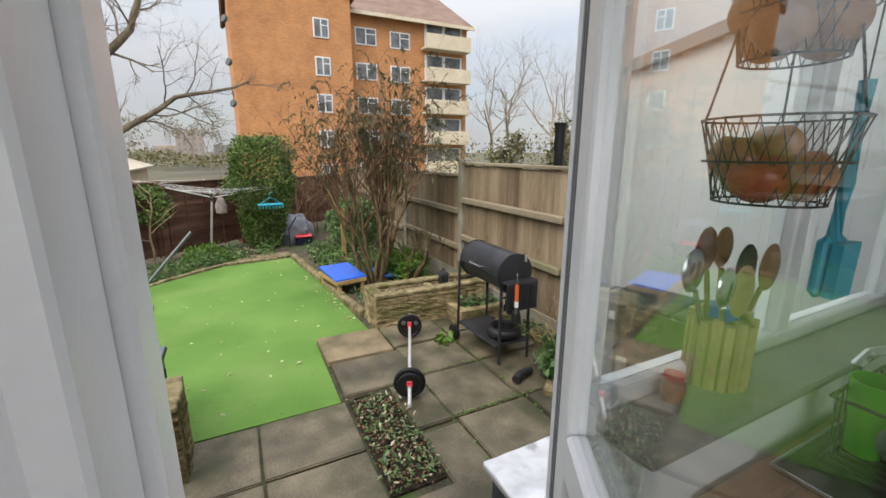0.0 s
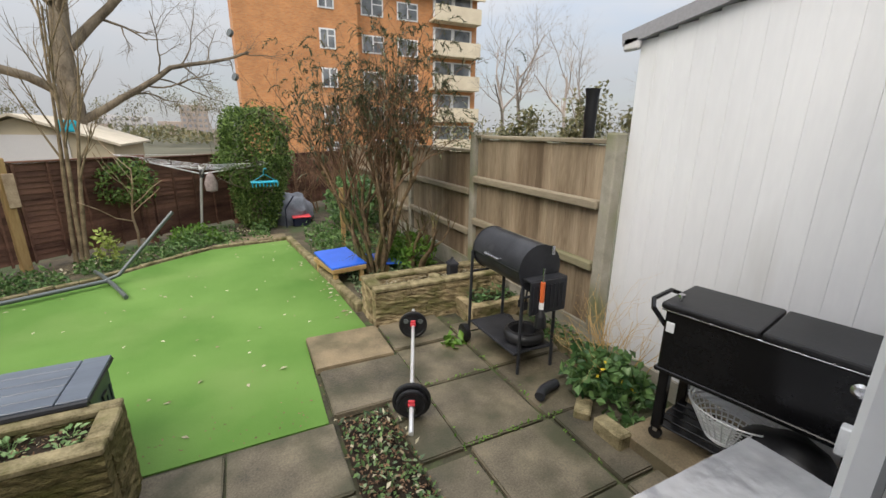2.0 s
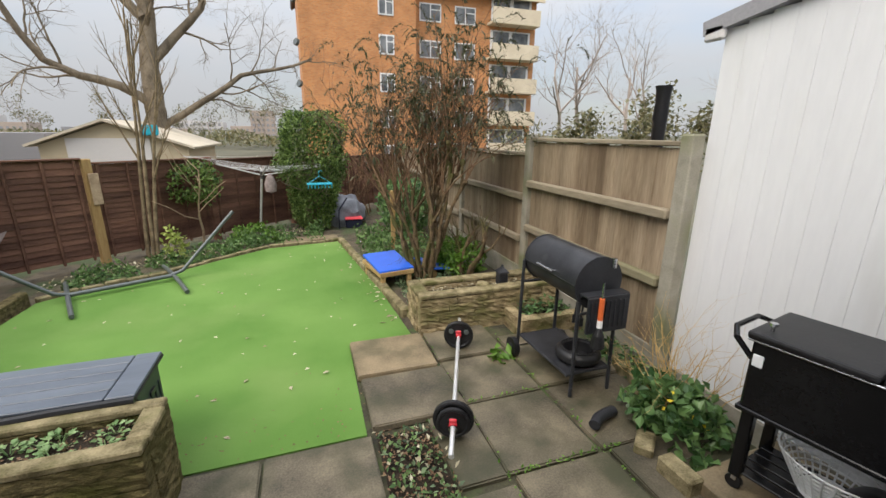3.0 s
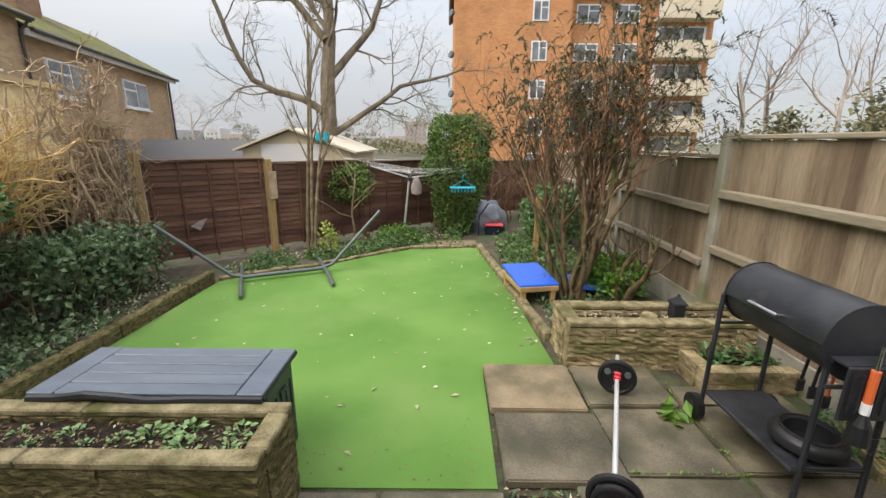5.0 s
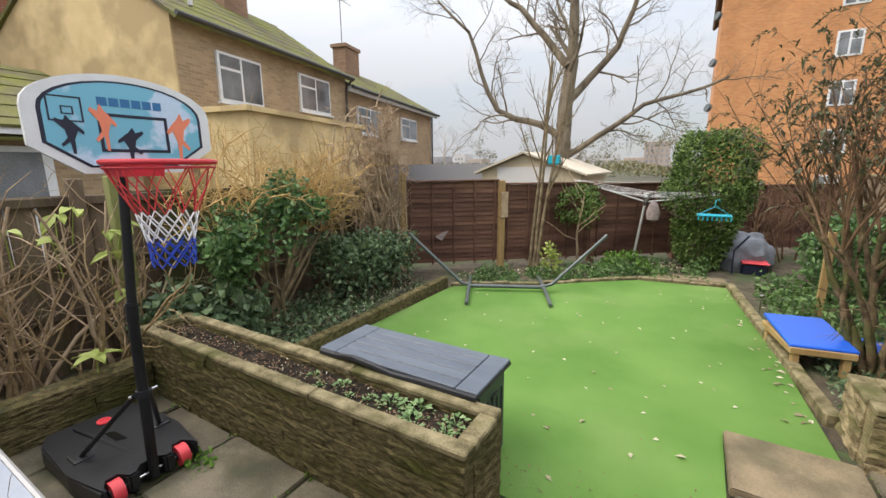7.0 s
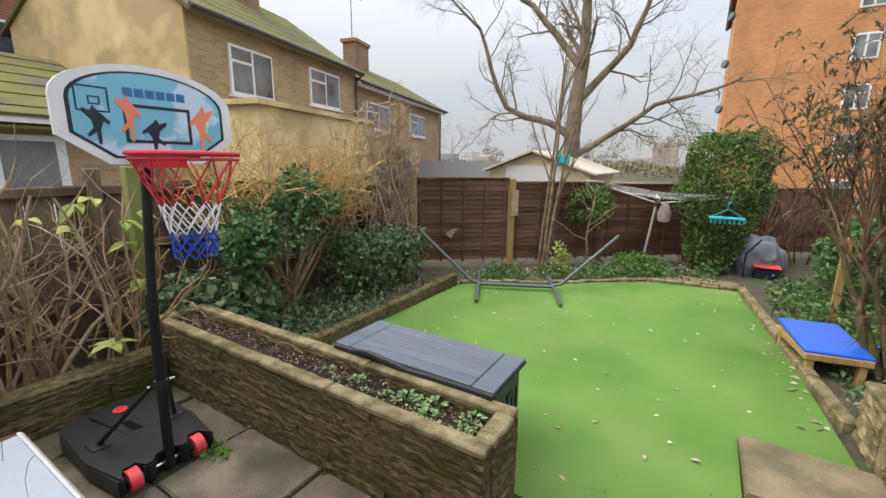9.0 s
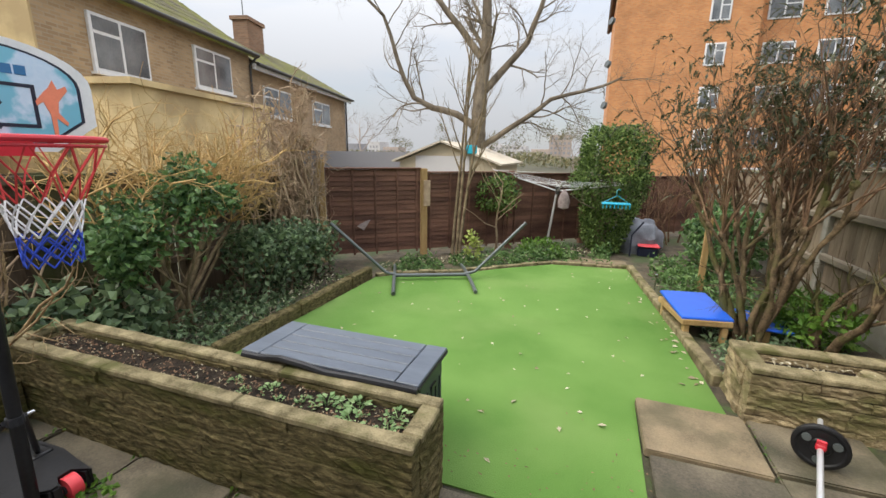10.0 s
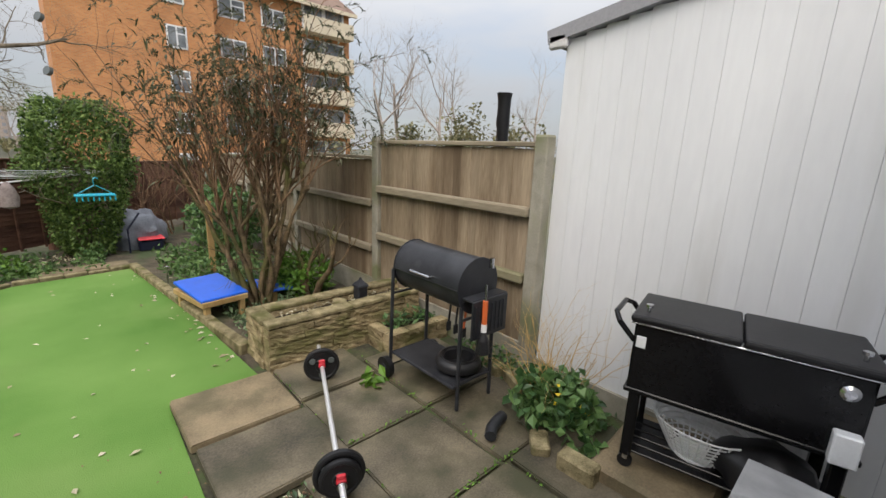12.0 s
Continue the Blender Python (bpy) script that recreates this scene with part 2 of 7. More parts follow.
M = dict(
    slab=surface("paving_stone", (0.040, 0.034, 0.022), (0.18, 0.147, 0.096), 0.7, 3.2, 0.6, fine=95.0, stain=(0.040, 0.040, 0.018), stain_scale=2.6, stain_cut=(0.46, 0.66), vary=0.2),
    sandslab=surface("sandstone_slab", (0.11, 0.084, 0.048), (0.25, 0.19, 0.112), 0.8, 4.0, 0.45, fine=90.0, stain=(0.085, 0.074, 0.038), stain_scale=3.0, stain_cut=(0.52, 0.7)),
    joint=surface("mossy_joint_soil", (0.02, 0.018, 0.012), (0.075, 0.07, 0.035), 0.95, 9.0, 0.8, stain=(0.05, 0.075, 0.02), stain_scale=4.0),
    turf=surface("artificial_turf", (0.076, 0.168, 0.031), (0.142, 0.252, 0.062), 0.85, 1.1, 1.0, fine=170.0, stain=(0.165, 0.25, 0.075), stain_scale=0.7, stain_cut=(0.5, 0.75), spec=0.15, dist=0.012),
    soil=surface("dark_garden_soil", (0.006, 0.005, 0.004), (0.05, 0.037, 0.026), 0.95, 18.0, 1.0, fine=110.0, spec=0.15, dist=0.03),
    earth=surface("leaf_littered_earth", (0.035, 0.028, 0.018), (0.12, 0.095, 0.06), 0.95, 7.0, 0.9, fine=90.0, stain=(0.05, 0.07, 0.025), stain_scale=1.6, dist=0.02),
    far_ground=surface("far_ground", (0.05, 0.055, 0.035), (0.13, 0.12, 0.08), 0.95, 0.2, 0.2),
    stone=surface("mossy_split_face_stone", (0.040, 0.033, 0.013), (0.215, 0.172, 0.083), 0.95, 20.0, 1.0, fine=95.0, stain=(0.068, 0.066, 0.018), stain_scale=2.4, stain_cut=(0.48, 0.7), vary=0.04, stretch=(1, 1, 2.4), spec=0.15, dist=0.025),
    tanstone=surface("tan_split_face_stone", (0.115, 0.085, 0.044), (0.44, 0.35, 0.205), 0.92, 9.0, 1.0, fine=75.0, stain=(0.14, 0.13, 0.052), stain_scale=3.0, stain_cut=(0.5, 0.68), vary=0.10, stretch=(1, 1, 1.8), spec=0.2, dist=0.03),
    budstem=surface("mossy_brown_stem", (0.050, 0.036, 0.020), (0.21, 0.145, 0.085), 0.9, 14.0, 0.9, fine=70.0, stain=(0.10, 0.095, 0.035), stain_scale=4.0, spec=0.2, dist=0.02),
    limb=surface("grey_brown_shrub_stem", (0.095, 0.072, 0.043), (0.27, 0.205, 0.125), 0.9, 9.0, 0.5, fine=60.0, spec=0.2),
    drystem=surface("dry_tan_stem", (0.15, 0.10, 0.052), (0.44, 0.32, 0.18), 0.9, 9.0, 0.5, fine=60.0, spec=0.2),
    mosspost=surface("green_stained_post", (0.10, 0.115, 0.035), (0.21, 0.22, 0.075), 0.85, 6.0, 0.4, stretch=(1, 1, 0.2)),
    paleherb=foliage("pale_herb_leaf", (0.10, 0.20, 0.065), (0.30, 0.42, 0.19)),
    coping=surface("weathered_coping_stone", (0.085, 0.070, 0.034), (0.30, 0.25, 0.145), 0.9, 12.0, 0.9, fine=110.0, stain=(0.088, 0.085, 0.030), stain_scale=5.0, stain_cut=(0.5, 0.66), vary=0.08, spec=0.2),
    fence=surface("weathered_fence_board", (0.140, 0.102, 0.066), (0.325, 0.255, 0.178), 0.85, 5.0, 0.5, fine=70.0, stain=(0.10, 0.066, 0.040), stain_scale=2.2, stain_cut=(0.56, 0.72), vary=0.16, stretch=(1, 1, 0.12), spec=0.2),
    fence_rail=surface("weathered_fence_rail", (0.155, 0.125, 0.085), (0.285, 0.24, 0.17), 0.85, 5.0, 0.4, stain=(0.11, 0.13, 0.04), stain_scale=1.7, stain_cut=(0.55, 0.72), stretch=(1, 0.15, 1)),
    concrete=surface("concrete_post", (0.20, 0.185, 0.145), (0.34, 0.315, 0.26), 0.9, 8.0, 0.4, fine=120.0, stain=(0.15, 0.155, 0.08), stain_scale=2.0),
    brown=surface("brown_stained_slat", (0.066, 0.030, 0.020), (0.17, 0.086, 0.057), 0.75, 4.0, 0.5, fine=60.0, vary=0.25, stretch=(0.4, 0.4, 2), spec=0.25),
    oldwood=surface("dark_old_fence_board", (0.075, 0.052, 0.035), (0.19, 0.142, 0.10), 0.85, 5.0, 0.5, fine=70.0, stain=(0.07, 0.075, 0.03), stain_scale=1.6, vary=0.22, stretch=(1, 1, 0.12), spec=0.2),
    newpost=surface("pale_pine_post", (0.27, 0.165, 0.06), (0.43, 0.29, 0.125), 0.75, 5.0, 0.3, stretch=(1, 1, 0.15)),
    cladding=surface("white_painted_cladding", (0.595, 0.60, 0.62), (0.675, 0.68, 0.695), 0.5, 1.5, 0.12, fine=30.0, stain=(0.55, 0.55, 0.55), stain_scale=3.0, stain_cut=(0.6, 0.75), vary=0.02, stretch=(1, 1, 0.2)),
    upvc=surface("white_plastic_frame", (0.78, 0.78, 0.79), (0.85, 0.85, 0.86), 0.3, 2.0, 0.03),
    gasket=plain("grey_rubber_gasket", (0.27, 0.27, 0.28), 0.6),
    bbq=surface("black_painted_steel", (0.010, 0.011, 0.014), (0.030, 0.031, 0.036), 0.45, 6.0, 0.1, fine=120.0, stain=(0.055, 0.055, 0.06), stain_scale=5.0, stain_cut=(0.62, 0.78), spec=0.35),
    black=surface("black_plastic", (0.006, 0.006, 0.007), (0.018, 0.018, 0.020), 0.42, 5.0, 0.08, spec=0.35),
    gloss=surface("glossy_black_steel", (0.003, 0.003, 0.0035), (0.009, 0.009, 0.010), 0.2, 3.0, 0.03, spec=0.25),
    greyplas=surface("slate_grey_plastic", (0.065, 0.08, 0.105), (0.105, 0.125, 0.155), 0.42, 6.0, 0.2, fine=40.0, stretch=(0.25, 1, 1)),
    darkplas=surface("dark_green_grey_plastic", (0.022, 0.032, 0.033), (0.04, 0.052, 0.053), 0.5, 5.0, 0.1),
    chrome=plain("bright_steel", (0.62, 0.62, 0.64), 0.22, 1.0),
    barsteel=plain("satin_bright_steel", (0.80, 0.80, 0.81), 0.35, 0.6),
    tubegrey=plain("grey_painted_tube", (0.105, 0.12, 0.12), 0.4, 0.2),
    alu=plain("pale_aluminium", (0.62, 0.60, 0.58), 0.4, 0.4),
    red=plain("red_plastic", (0.55, 0.02, 0.035), 0.4),
    redwheel=plain("coral_red_wheel", (0.75, 0.06, 0.075), 0.45),
    orange=plain("orange_plastic", (0.62, 0.13, 0.035), 0.45),
    blue=plain("bright_blue_plastic", (0.015, 0.11, 0.62), 0.4),
    tarp=surface("grey_tarpaulin", (0.10, 0.105, 0.12), (0.23, 0.24, 0.27), 0.55, 6.0, 0.5),
    teal=plain("turquoise_plastic", (0.01, 0.38, 0.50), 0.4),
    peg=surface("grey_pink_cloth", (0.22, 0.17, 0.16), (0.36, 0.29, 0.28), 0.9, 20.0, 0.5),
    white=plain("white_plastic", (0.74, 0.75, 0.76), 0.4),
    rope_w=plain("white_cord", (0.72, 0.71, 0.72), 0.8),
    rope_r=plain("red_cord", (0.52, 0.04, 0.04), 0.8),
    rope_b=plain("blue_cord", (0.02, 0.06, 0.42), 0.8),
    ink=plain("dark_navy_print", (0.012, 0.014, 0.035), 0.35),
    paleblue=surface("pale_blue_print", (0.45, 0.60, 0.76), (0.62, 0.72, 0.84), 0.35, 3.0, 0.0, stain=(0.17, 0.46, 0.60), stain_scale=2.6, stain_cut=(0.47, 0.5)),
    coral=plain("coral_print", (0.83, 0.25, 0.14), 0.35),
    navyblue=plain("blue_print", (0.03, 0.16, 0.36), 0.35),
    bark=surface("grey_brown_bark", (0.085, 0.068, 0.048), (0.25, 0.205, 0.15), 0.9, 4.0, 0.8, fine=30.0, stretch=(1, 1, 0.4), spec=0.2, dist=0.03),
    twig=surface("reddish_twig_bark", (0.085, 0.050, 0.030), (0.27, 0.165, 0.10), 0.85, 9.0, 0.4, spec=0.2),
    straw=surface("golden_dry_twig", (0.32, 0.20, 0.078), (0.62, 0.43, 0.19), 0.85, 9.0, 0.3, spec=0.2),
    palebark=surface("pale_bare_bark", (0.25, 0.172, 0.11), (0.49, 0.37, 0.25), 0.85, 9.0, 0.4, spec=0.2),
    # bark paled in its base colour to imitate distance haze
    farbark=surface("haze_paled_far_bark", (0.26, 0.22, 0.19), (0.38, 0.33, 0.295), 0.9, 3.0, 0.1),
    hedge=foliage("privet_leaf", (0.018, 0.050, 0.009), (0.20, 0.29, 0.075)),
    ivy=foliage("ivy_leaf", (0.026, 0.056, 0.026), (0.24, 0.33, 0.17), 0.34),
    laurel=foliage("shrub_leaf", (0.022, 0.064, 0.020), (0.16, 0.27, 0.095), 0.32),
    buddleia=foliage("buddleia_leaf", (0.022, 0.030, 0.014), (0.12, 0.12, 0.06)),
    grassy=foliage("fresh_green_leaf", (0.045, 0.12, 0.010), (0.17, 0.30, 0.05)),
    lime=foliage("pale_lime_leaf", (0.22, 0.29, 0.05), (0.42, 0.47, 0.14)),
    herb=foliage("small_herb_leaf", (0.030, 0.080, 0.020), (0.17, 0.27, 0.09)),
    dryleaf=foliage("pale_dead_leaf", (0.20, 0.155, 0.08), (0.54, 0.50, 0.37), 0.7, 0.1),
    # leaf tones for far growth, with the haze mixed into the colour
    farleaf=foliage("haze_tinted_far_leaf", (0.10, 0.115, 0.06), (0.24, 0.21, 0.105)),
    yellowfl=foliage("yellow_petal", (0.6, 0.42, 0.02), (0.75, 0.6, 0.05)),
    foil=surface("marble_film", (0.44, 0.44, 0.45), (0.68, 0.68, 0.69), 0.2, 3.0, 0.5, 0.55, fine=11.0, stain=(0.33, 0.33, 0.35), stain_scale=5.0, stain_cut=(0.6, 0.66), dist=0.02),
    orangebrick=brickwork("orange_brick", (0.57, 0.255, 0.098), (0.47, 0.19, 0.068), (0.44, 0.27, 0.15)),
    redbrick=brickwork("red_brick", (0.36, 0.12, 0.065), (0.27, 0.09, 0.05), (0.30, 0.22, 0.17)),
    yellowbrick=brickwork("brown_stock_brick", (0.41, 0.285, 0.165), (0.29, 0.195, 0.11), (0.35, 0.285, 0.2)),
    chimbrick=brickwork("chimney_brick", (0.30, 0.17, 0.10), (0.22, 0.12, 0.07), (0.25, 0.19, 0.14)),
    render=surface("cream_render", (0.58, 0.43, 0.21), (0.72, 0.56, 0.30), 0.85, 2.0, 0.4, stain=(0.45, 0.33, 0.17), stain_scale=0.8),
    moss=surface("mossy_roof_tile", (0.09, 0.075, 0.05), (0.15, 0.125, 0.085), 0.95, 3.0, 0.9, stain=(0.15, 0.155, 0.03), stain_scale=1.3, stain_cut=(0.33, 0.6), stretch=(1, 1, 1), dist=0.05),
    brownroof=surface("brown_roof_tile", (0.15, 0.095, 0.07), (0.23, 0.155, 0.12), 0.9, 1.0, 0.5),
    cream=surface("cream_panel", (0.54, 0.46, 0.34), (0.68, 0.60, 0.46), 0.7, 1.0, 0.1),
    garage=surface("cream_garage_board", (0.36, 0.30, 0.21), (0.48, 0.41, 0.29), 0.8, 1.0, 0.1),
    garageroof=surface("pale_felt_roof", (0.42, 0.37, 0.29), (0.54, 0.48, 0.38), 0.9, 2.0, 0.1),
    gutter=plain("dark_gutter", (0.045, 0.042, 0.04), 0.5),
    darkpane=surface("dark_window_pane", (0.04, 0.05, 0.06), (0.26, 0.275, 0.29), 0.1, 0.9, 0.0),
    # three paled tones: distance haze is put straight into the base colours
    haze=surface("haze_tinted_pale_wall", (0.44, 0.43, 0.43), (0.60, 0.58, 0.57), 0.9, 0.1, 0.0),
    hazebrown=surface("haze_tinted_brown_wall", (0.33, 0.27, 0.235), (0.45, 0.38, 0.33), 0.9, 0.1, 0.0),
    hazedark=surface("haze_tinted_dark_roof", (0.22, 0.22, 0.24), (0.32, 0.315, 0.33), 0.9, 0.1, 0.0),
    worktop=surface("oak_worktop", (0.22, 0.095, 0.035), (0.40, 0.20, 0.085), 0.4, 5.0, 0.15, stretch=(0.25, 2, 1), vary=0.1),
    wallpaint=surface("white_wall_paint", (0.66, 0.66, 0.67), (0.76, 0.76, 0.77), 0.7, 1.0, 0.06),
    tile=surface("white_glazed_tile", (0.66, 0.67, 0.68), (0.76, 0.77, 0.78), 0.15, 2.0, 0.02),
    redskin=surface("ripe_red_skin", (0.30, 0.035, 0.015), (0.46, 0.10, 0.03), 0.3, 14.0, 0.1),
    fruit=surface("ripe_red_green_skin", (0.34, 0.10, 0.025), (0.30, 0.30, 0.04), 0.3, 10.0, 0.1),
    onion=surface("brown_onion_skin", (0.26, 0.10, 0.035), (0.50, 0.24, 0.09), 0.5, 9.0, 0.3),
    bamboo=surface("bamboo", (0.30, 0.20, 0.07), (0.52, 0.39, 0.18), 0.45, 6.0, 0.2, vary=0.1),
    spoon=surface("brown_wood_spoon", (0.18, 0.08, 0.03), (0.33, 0.17, 0.07), 0.5, 8.0, 0.1),
    # deep green holds the lawn's reflection as well as the drainer's own tint
    greendrainer=surface("drainer_green_with_lawn_reflection", (0.010, 0.038, 0.013), (0.022, 0.06, 0.024), 0.12, 4.0, 0.05),
    greenglass=plain("green_plastic_cup", (0.06, 0.32, 0.02), 0.25),
    floor_in=surface("grey_floor_tile", (0.16, 0.15, 0.14), (0.27, 0.255, 0.24), 0.4, 2.0, 0.1),
    pane=glass("window_glass"),
    mirror=surface("mirror_bright_glass", (0.46, 0.47, 0.50), (0.54, 0.55, 0.58), 0.015, 2.0, 0.0, 0.95),
)


# ---- building helpers ----
def mesh_of(bm, name, material, smooth=False):
    bmesh.ops.recalc_face_normals(bm, faces=bm.faces)
    me = bpy.data.meshes.new(name)
    bm.to_mesh(me)
    bm.free()
    me.materials.append(material)
    if smooth:
        me.shade_smooth()
        me.set_sharp_from_angle(angle=radians(40))
    return me


def part(name, bm, material, parent, label="", smooth=False, at=None):
    """Links a bmesh, or a mesh that is shared, as one object under a thing or a part."""
    me = bm if isinstance(bm, bpy.types.Mesh) else mesh_of(bm, name, material, smooth)
    ob = new(name, me)
    ob.parent = parent
    if at is not None:
        ob.matrix_basis = at
    if label:
        ob["label"] = label
    return ob


def thing(name, label, category, at=(0, 0, 0), rz=0.0, group="", kind=""):
    ob = new(name)
    ob.empty_display_size = 0.1
    ob.matrix_basis = pose(*at, 0, 0, rz)
    return tagged(ob, label, category, group, kind)


def single(name, bm, material, label, category, at=(0, 0, 0), rz=0.0, group="", kind="", smooth=False):
    me = bm if isinstance(bm, bpy.types.Mesh) else mesh_of(bm, name, material, smooth)
    ob = new(name, me)
    ob.matrix_basis = pose(*at, 0, 0, rz)
    return tagged(ob, label, category, group, kind)


def box(bm, x0, x1, y0, y1, z0, z1, bevel=0.0, m=None, seg=1):
    r = bmesh.ops.create_cube(bm, size=1.0)
    vs = r["verts"]
    for v in vs:
        v.co = Vector(((x0 + x1) / 2 + v.co.x * (x1 - x0), (y0 + y1) / 2 + v.co.y * (y1 - y0), (z0 + z1) / 2 + v.co.z * (z1 - z0)))
        if m is not None:
            v.co = m @ v.co
    if bevel:
        es = list({e for v in vs for e in v.link_edges})
        bmesh.ops.bevel(bm, geom=es, offset=bevel, segments=seg, affect="EDGES", profile=0.5)
    return bm


def B(*a, **k):
    return box(bmesh.new(), *a, **k)


def rod(bm, a, b, r0, r1=None, n=10):
    a, b = Vector(a), Vector(b)
    r1 = r0 if r1 is None else r1
    q = (b - a).to_track_quat("Z", "Y").to_matrix()
    rings = []
    for p, r in ((a, r0), (b, r1)):
        rings.append([bm.verts.new(p + q @ Vector((r * math.cos(2 * math.pi * k / n), r * math.sin(2 * math.pi * k / n), 0))) for k in range(n)])
    for k in range(n):
        bm.faces.new((rings[0][k], rings[0][(k + 1) % n], rings[1][(k + 1) % n], rings[1][k]))
    bm.faces.new(rings[0][::-1])
    bm.faces.new(rings[1])
    return bm


def R(*a, **k):
    return rod(bmesh.new(), *a, **k)


def hose(bm, pts, r, n=8, closed=False):
    """A bent tube along points."""
    pts = [Vector(p) for p in pts]
    rings = []
    for i, p in enumerate(pts):
        d = (pts[(i + 1) % len(pts)] - pts[i - 1]) if closed else (pts[min(i + 1, len(pts) - 1)] - pts[max(i - 1, 0)])
        q = d.to_track_quat("Z", "Y").to_matrix()
        rings.append([bm.verts.new(p + q @ Vector((r * math.cos(2 * math.pi * k / n), r * math.sin(2 * math.pi * k / n), 0))) for k in range(n)])
    for i in range(len(rings) - (0 if closed else 1)):
        a, b = rings[i], rings[(i + 1) % len(rings)]
        off = min(range(n), key=lambda s: (a[0].co - b[s].co).length) if closed and i == len(rings) - 1 else 0
        for k in range(n):
            bm.faces.new((a[k], a[(k + 1) % n], b[(k + 1 + off) % n], b[(k + off) % n]))
    if not closed:
        bm.faces.new(rings[0][::-1])
        bm.faces.new(rings[-1])
    return bm


def plate(bm, outline, z0, z1, m=None):
    """A flat slab from an outline in x and y."""
    lo = [bm.verts.new((x, y, z0)) for x, y in outline]
    hi = [bm.verts.new((x, y, z1)) for x, y in outline]
    if m is not None:
        for v in lo + hi:
            v.co = m @ v.co
    bm.faces.new(lo[::-1])
    bm.faces.new(hi)
    for k in range(len(lo)):
        j = (k + 1) % len(lo)
        bm.faces.new((lo[k], lo[j], hi[j], hi[k]))
    return bm


def lathe(bm, profile, n=24, m=None):
    """Turns a profile of (radius, height) about z."""
    rings = []
    for r, z in profile:
        ring = [bm.verts.new((r * math.cos(2 * math.pi * k / n), r * math.sin(2 * math.pi * k / n), z)) for k in range(n)]
        if m is not None:
            for v in ring:
                v.co = m @ v.co
        rings.append(ring)
    for a, b in zip(rings, rings[1:]):
        for k in range(n):
            bm.faces.new((a[k], a[(k + 1) % n], b[(k + 1) % n], b[k]))
    if profile[0][0] > 0.002:
        bm.faces.new(rings[0][::-1])
    if profile[-1][0] > 0.002:
        bm.faces.new(rings[-1])
    return bm


class Soup:
    """Collects many small pieces into one mesh."""

    def __init__(self):
        self.v, self.f = [], []

    def tube(self, pts, radii, n=5):
        base = len(self.v)
        for i, p in enumerate(pts):
            d = pts[min(i + 1, len(pts) - 1)] - pts[max(i - 1, 0)]
            q = d.to_track_quat("Z", "Y").to_matrix()
            for k in range(n):
                a = 2 * math.pi * k / n
                self.v.append(p + q @ Vector((radii[i] * math.cos(a), radii[i] * math.sin(a), 0)))
        for i in range(len(pts) - 1):
            for k in range(n):
                j = (k + 1) % n
                self.f.append((base + i * n + k, base + i * n + j, base + (i + 1) * n + j, base + (i + 1) * n + k))

    def leaf(self, p, d, up, length, width, fold=0.15):
        d = d.normalized()
        s = d.cross(up)
        s = s.normalized() if s.length > 1e-4 else Vector((1, 0, 0))
        u = s.cross(d)
        b = len(self.v)
        self.v += [p, p + d * length * 0.5 + s * width * 0.5 + u * fold * width, p + d * length - u * fold * length * 0.5, p + d * length * 0.5 - s * width * 0.5 + u * fold * width]
        self.f.append((b, b + 1, b + 2, b + 3))

    def blade(self, p, d, up, length, width):
        """A broad pointed leaf of two halves folded along the midrib."""
        d = d.normalized()
        s = d.cross(up)
        s = s.normalized() if s.length > 1e-4 else Vector((1, 0, 0))
        u = s.cross(d)
        b = len(self.v)
        for f, w, h in ((0, 0, 0), (0.12, 0.55, 0.1), (0.38, 1.0, 0.22), (0.68, 0.72, 0.12), (1, 0, -0.25)):
            mid = p + d * (length * f) - u * (length * 0.22 * f * f)
            self.v += [mid + s * (width * 0.5 * w) + u * (width * h), mid, mid - s * (width * 0.5 * w) + u * (width * h)]
        for i in range(4):
            k = b + 3 * i
            self.f += [(k, k + 1, k + 4, k + 3), (k + 1, k + 2, k + 5, k + 4)]

    def mesh(self, name, material, smooth=False):
        me = bpy.data.meshes.new(name)
        me.from_pydata([tuple(v) for v in self.v], [], self.f)
        me.materials.append(material)
        if smooth:
            me.shade_smooth()
        return me


def rand_dir(rng):
    while True:
        v = Vector((rng.uniform(-1, 1), rng.uniform(-1, 1), rng.uniform(-1, 1)))
        if 0.05 < v.length < 1:
            return v.normalized()


def grow(soup, rng, p, d, length, radius, depth, kids, bend=0.25, lift=0.1, shrink=0.62, tips=None, spread_=0.7, sides=5, start=0.3):
    """A limb that bends, tapers and forks into smaller ones."""
    steps = max(3, int(length / 0.22)) if depth > 0 else 3
    steps = min(steps, 9)
    pts, radii = [p.copy()], [radius]
    d = d.normalized()
    for i in range(steps):
        d = (d + rand_dir(rng) * bend / math.sqrt(steps) * 1.6 + Vector((0, 0, lift / steps))).normalized()
        p = p + d * (length / steps)
        pts.append(p.copy())
        radii.append(radius * (1 - 0.62 * (i + 1) / steps))
    soup.tube(pts, radii, sides if depth > 0 else 3)
    if depth <= 0:
        if tips is not None:
            tips.append((pts, d))
        return
    for k in range(kids):
        f = start + (1 - start) * (k + rng.random()) / kids
        i = min(int(f * steps), steps - 1)
        at = pts[i].lerp(pts[i + 1], f * steps - i)
        along = (pts[i + 1] - pts[i]).normalized()
        side = rand_dir(rng)
        side = (side - along * side.dot(along)).normalized()
        nd = (along * (1 - spread_ * 0.55) + side * spread_).normalized()
        grow(soup, rng, at, nd, length * shrink * rng.uniform(0.7, 1.15), radii[i] * 0.62, depth - 1, kids, bend, lift, shrink, tips, spread_, max(3, sides - 1), start)
    if tips is not None:
        tips.append((pts[-3:], d))


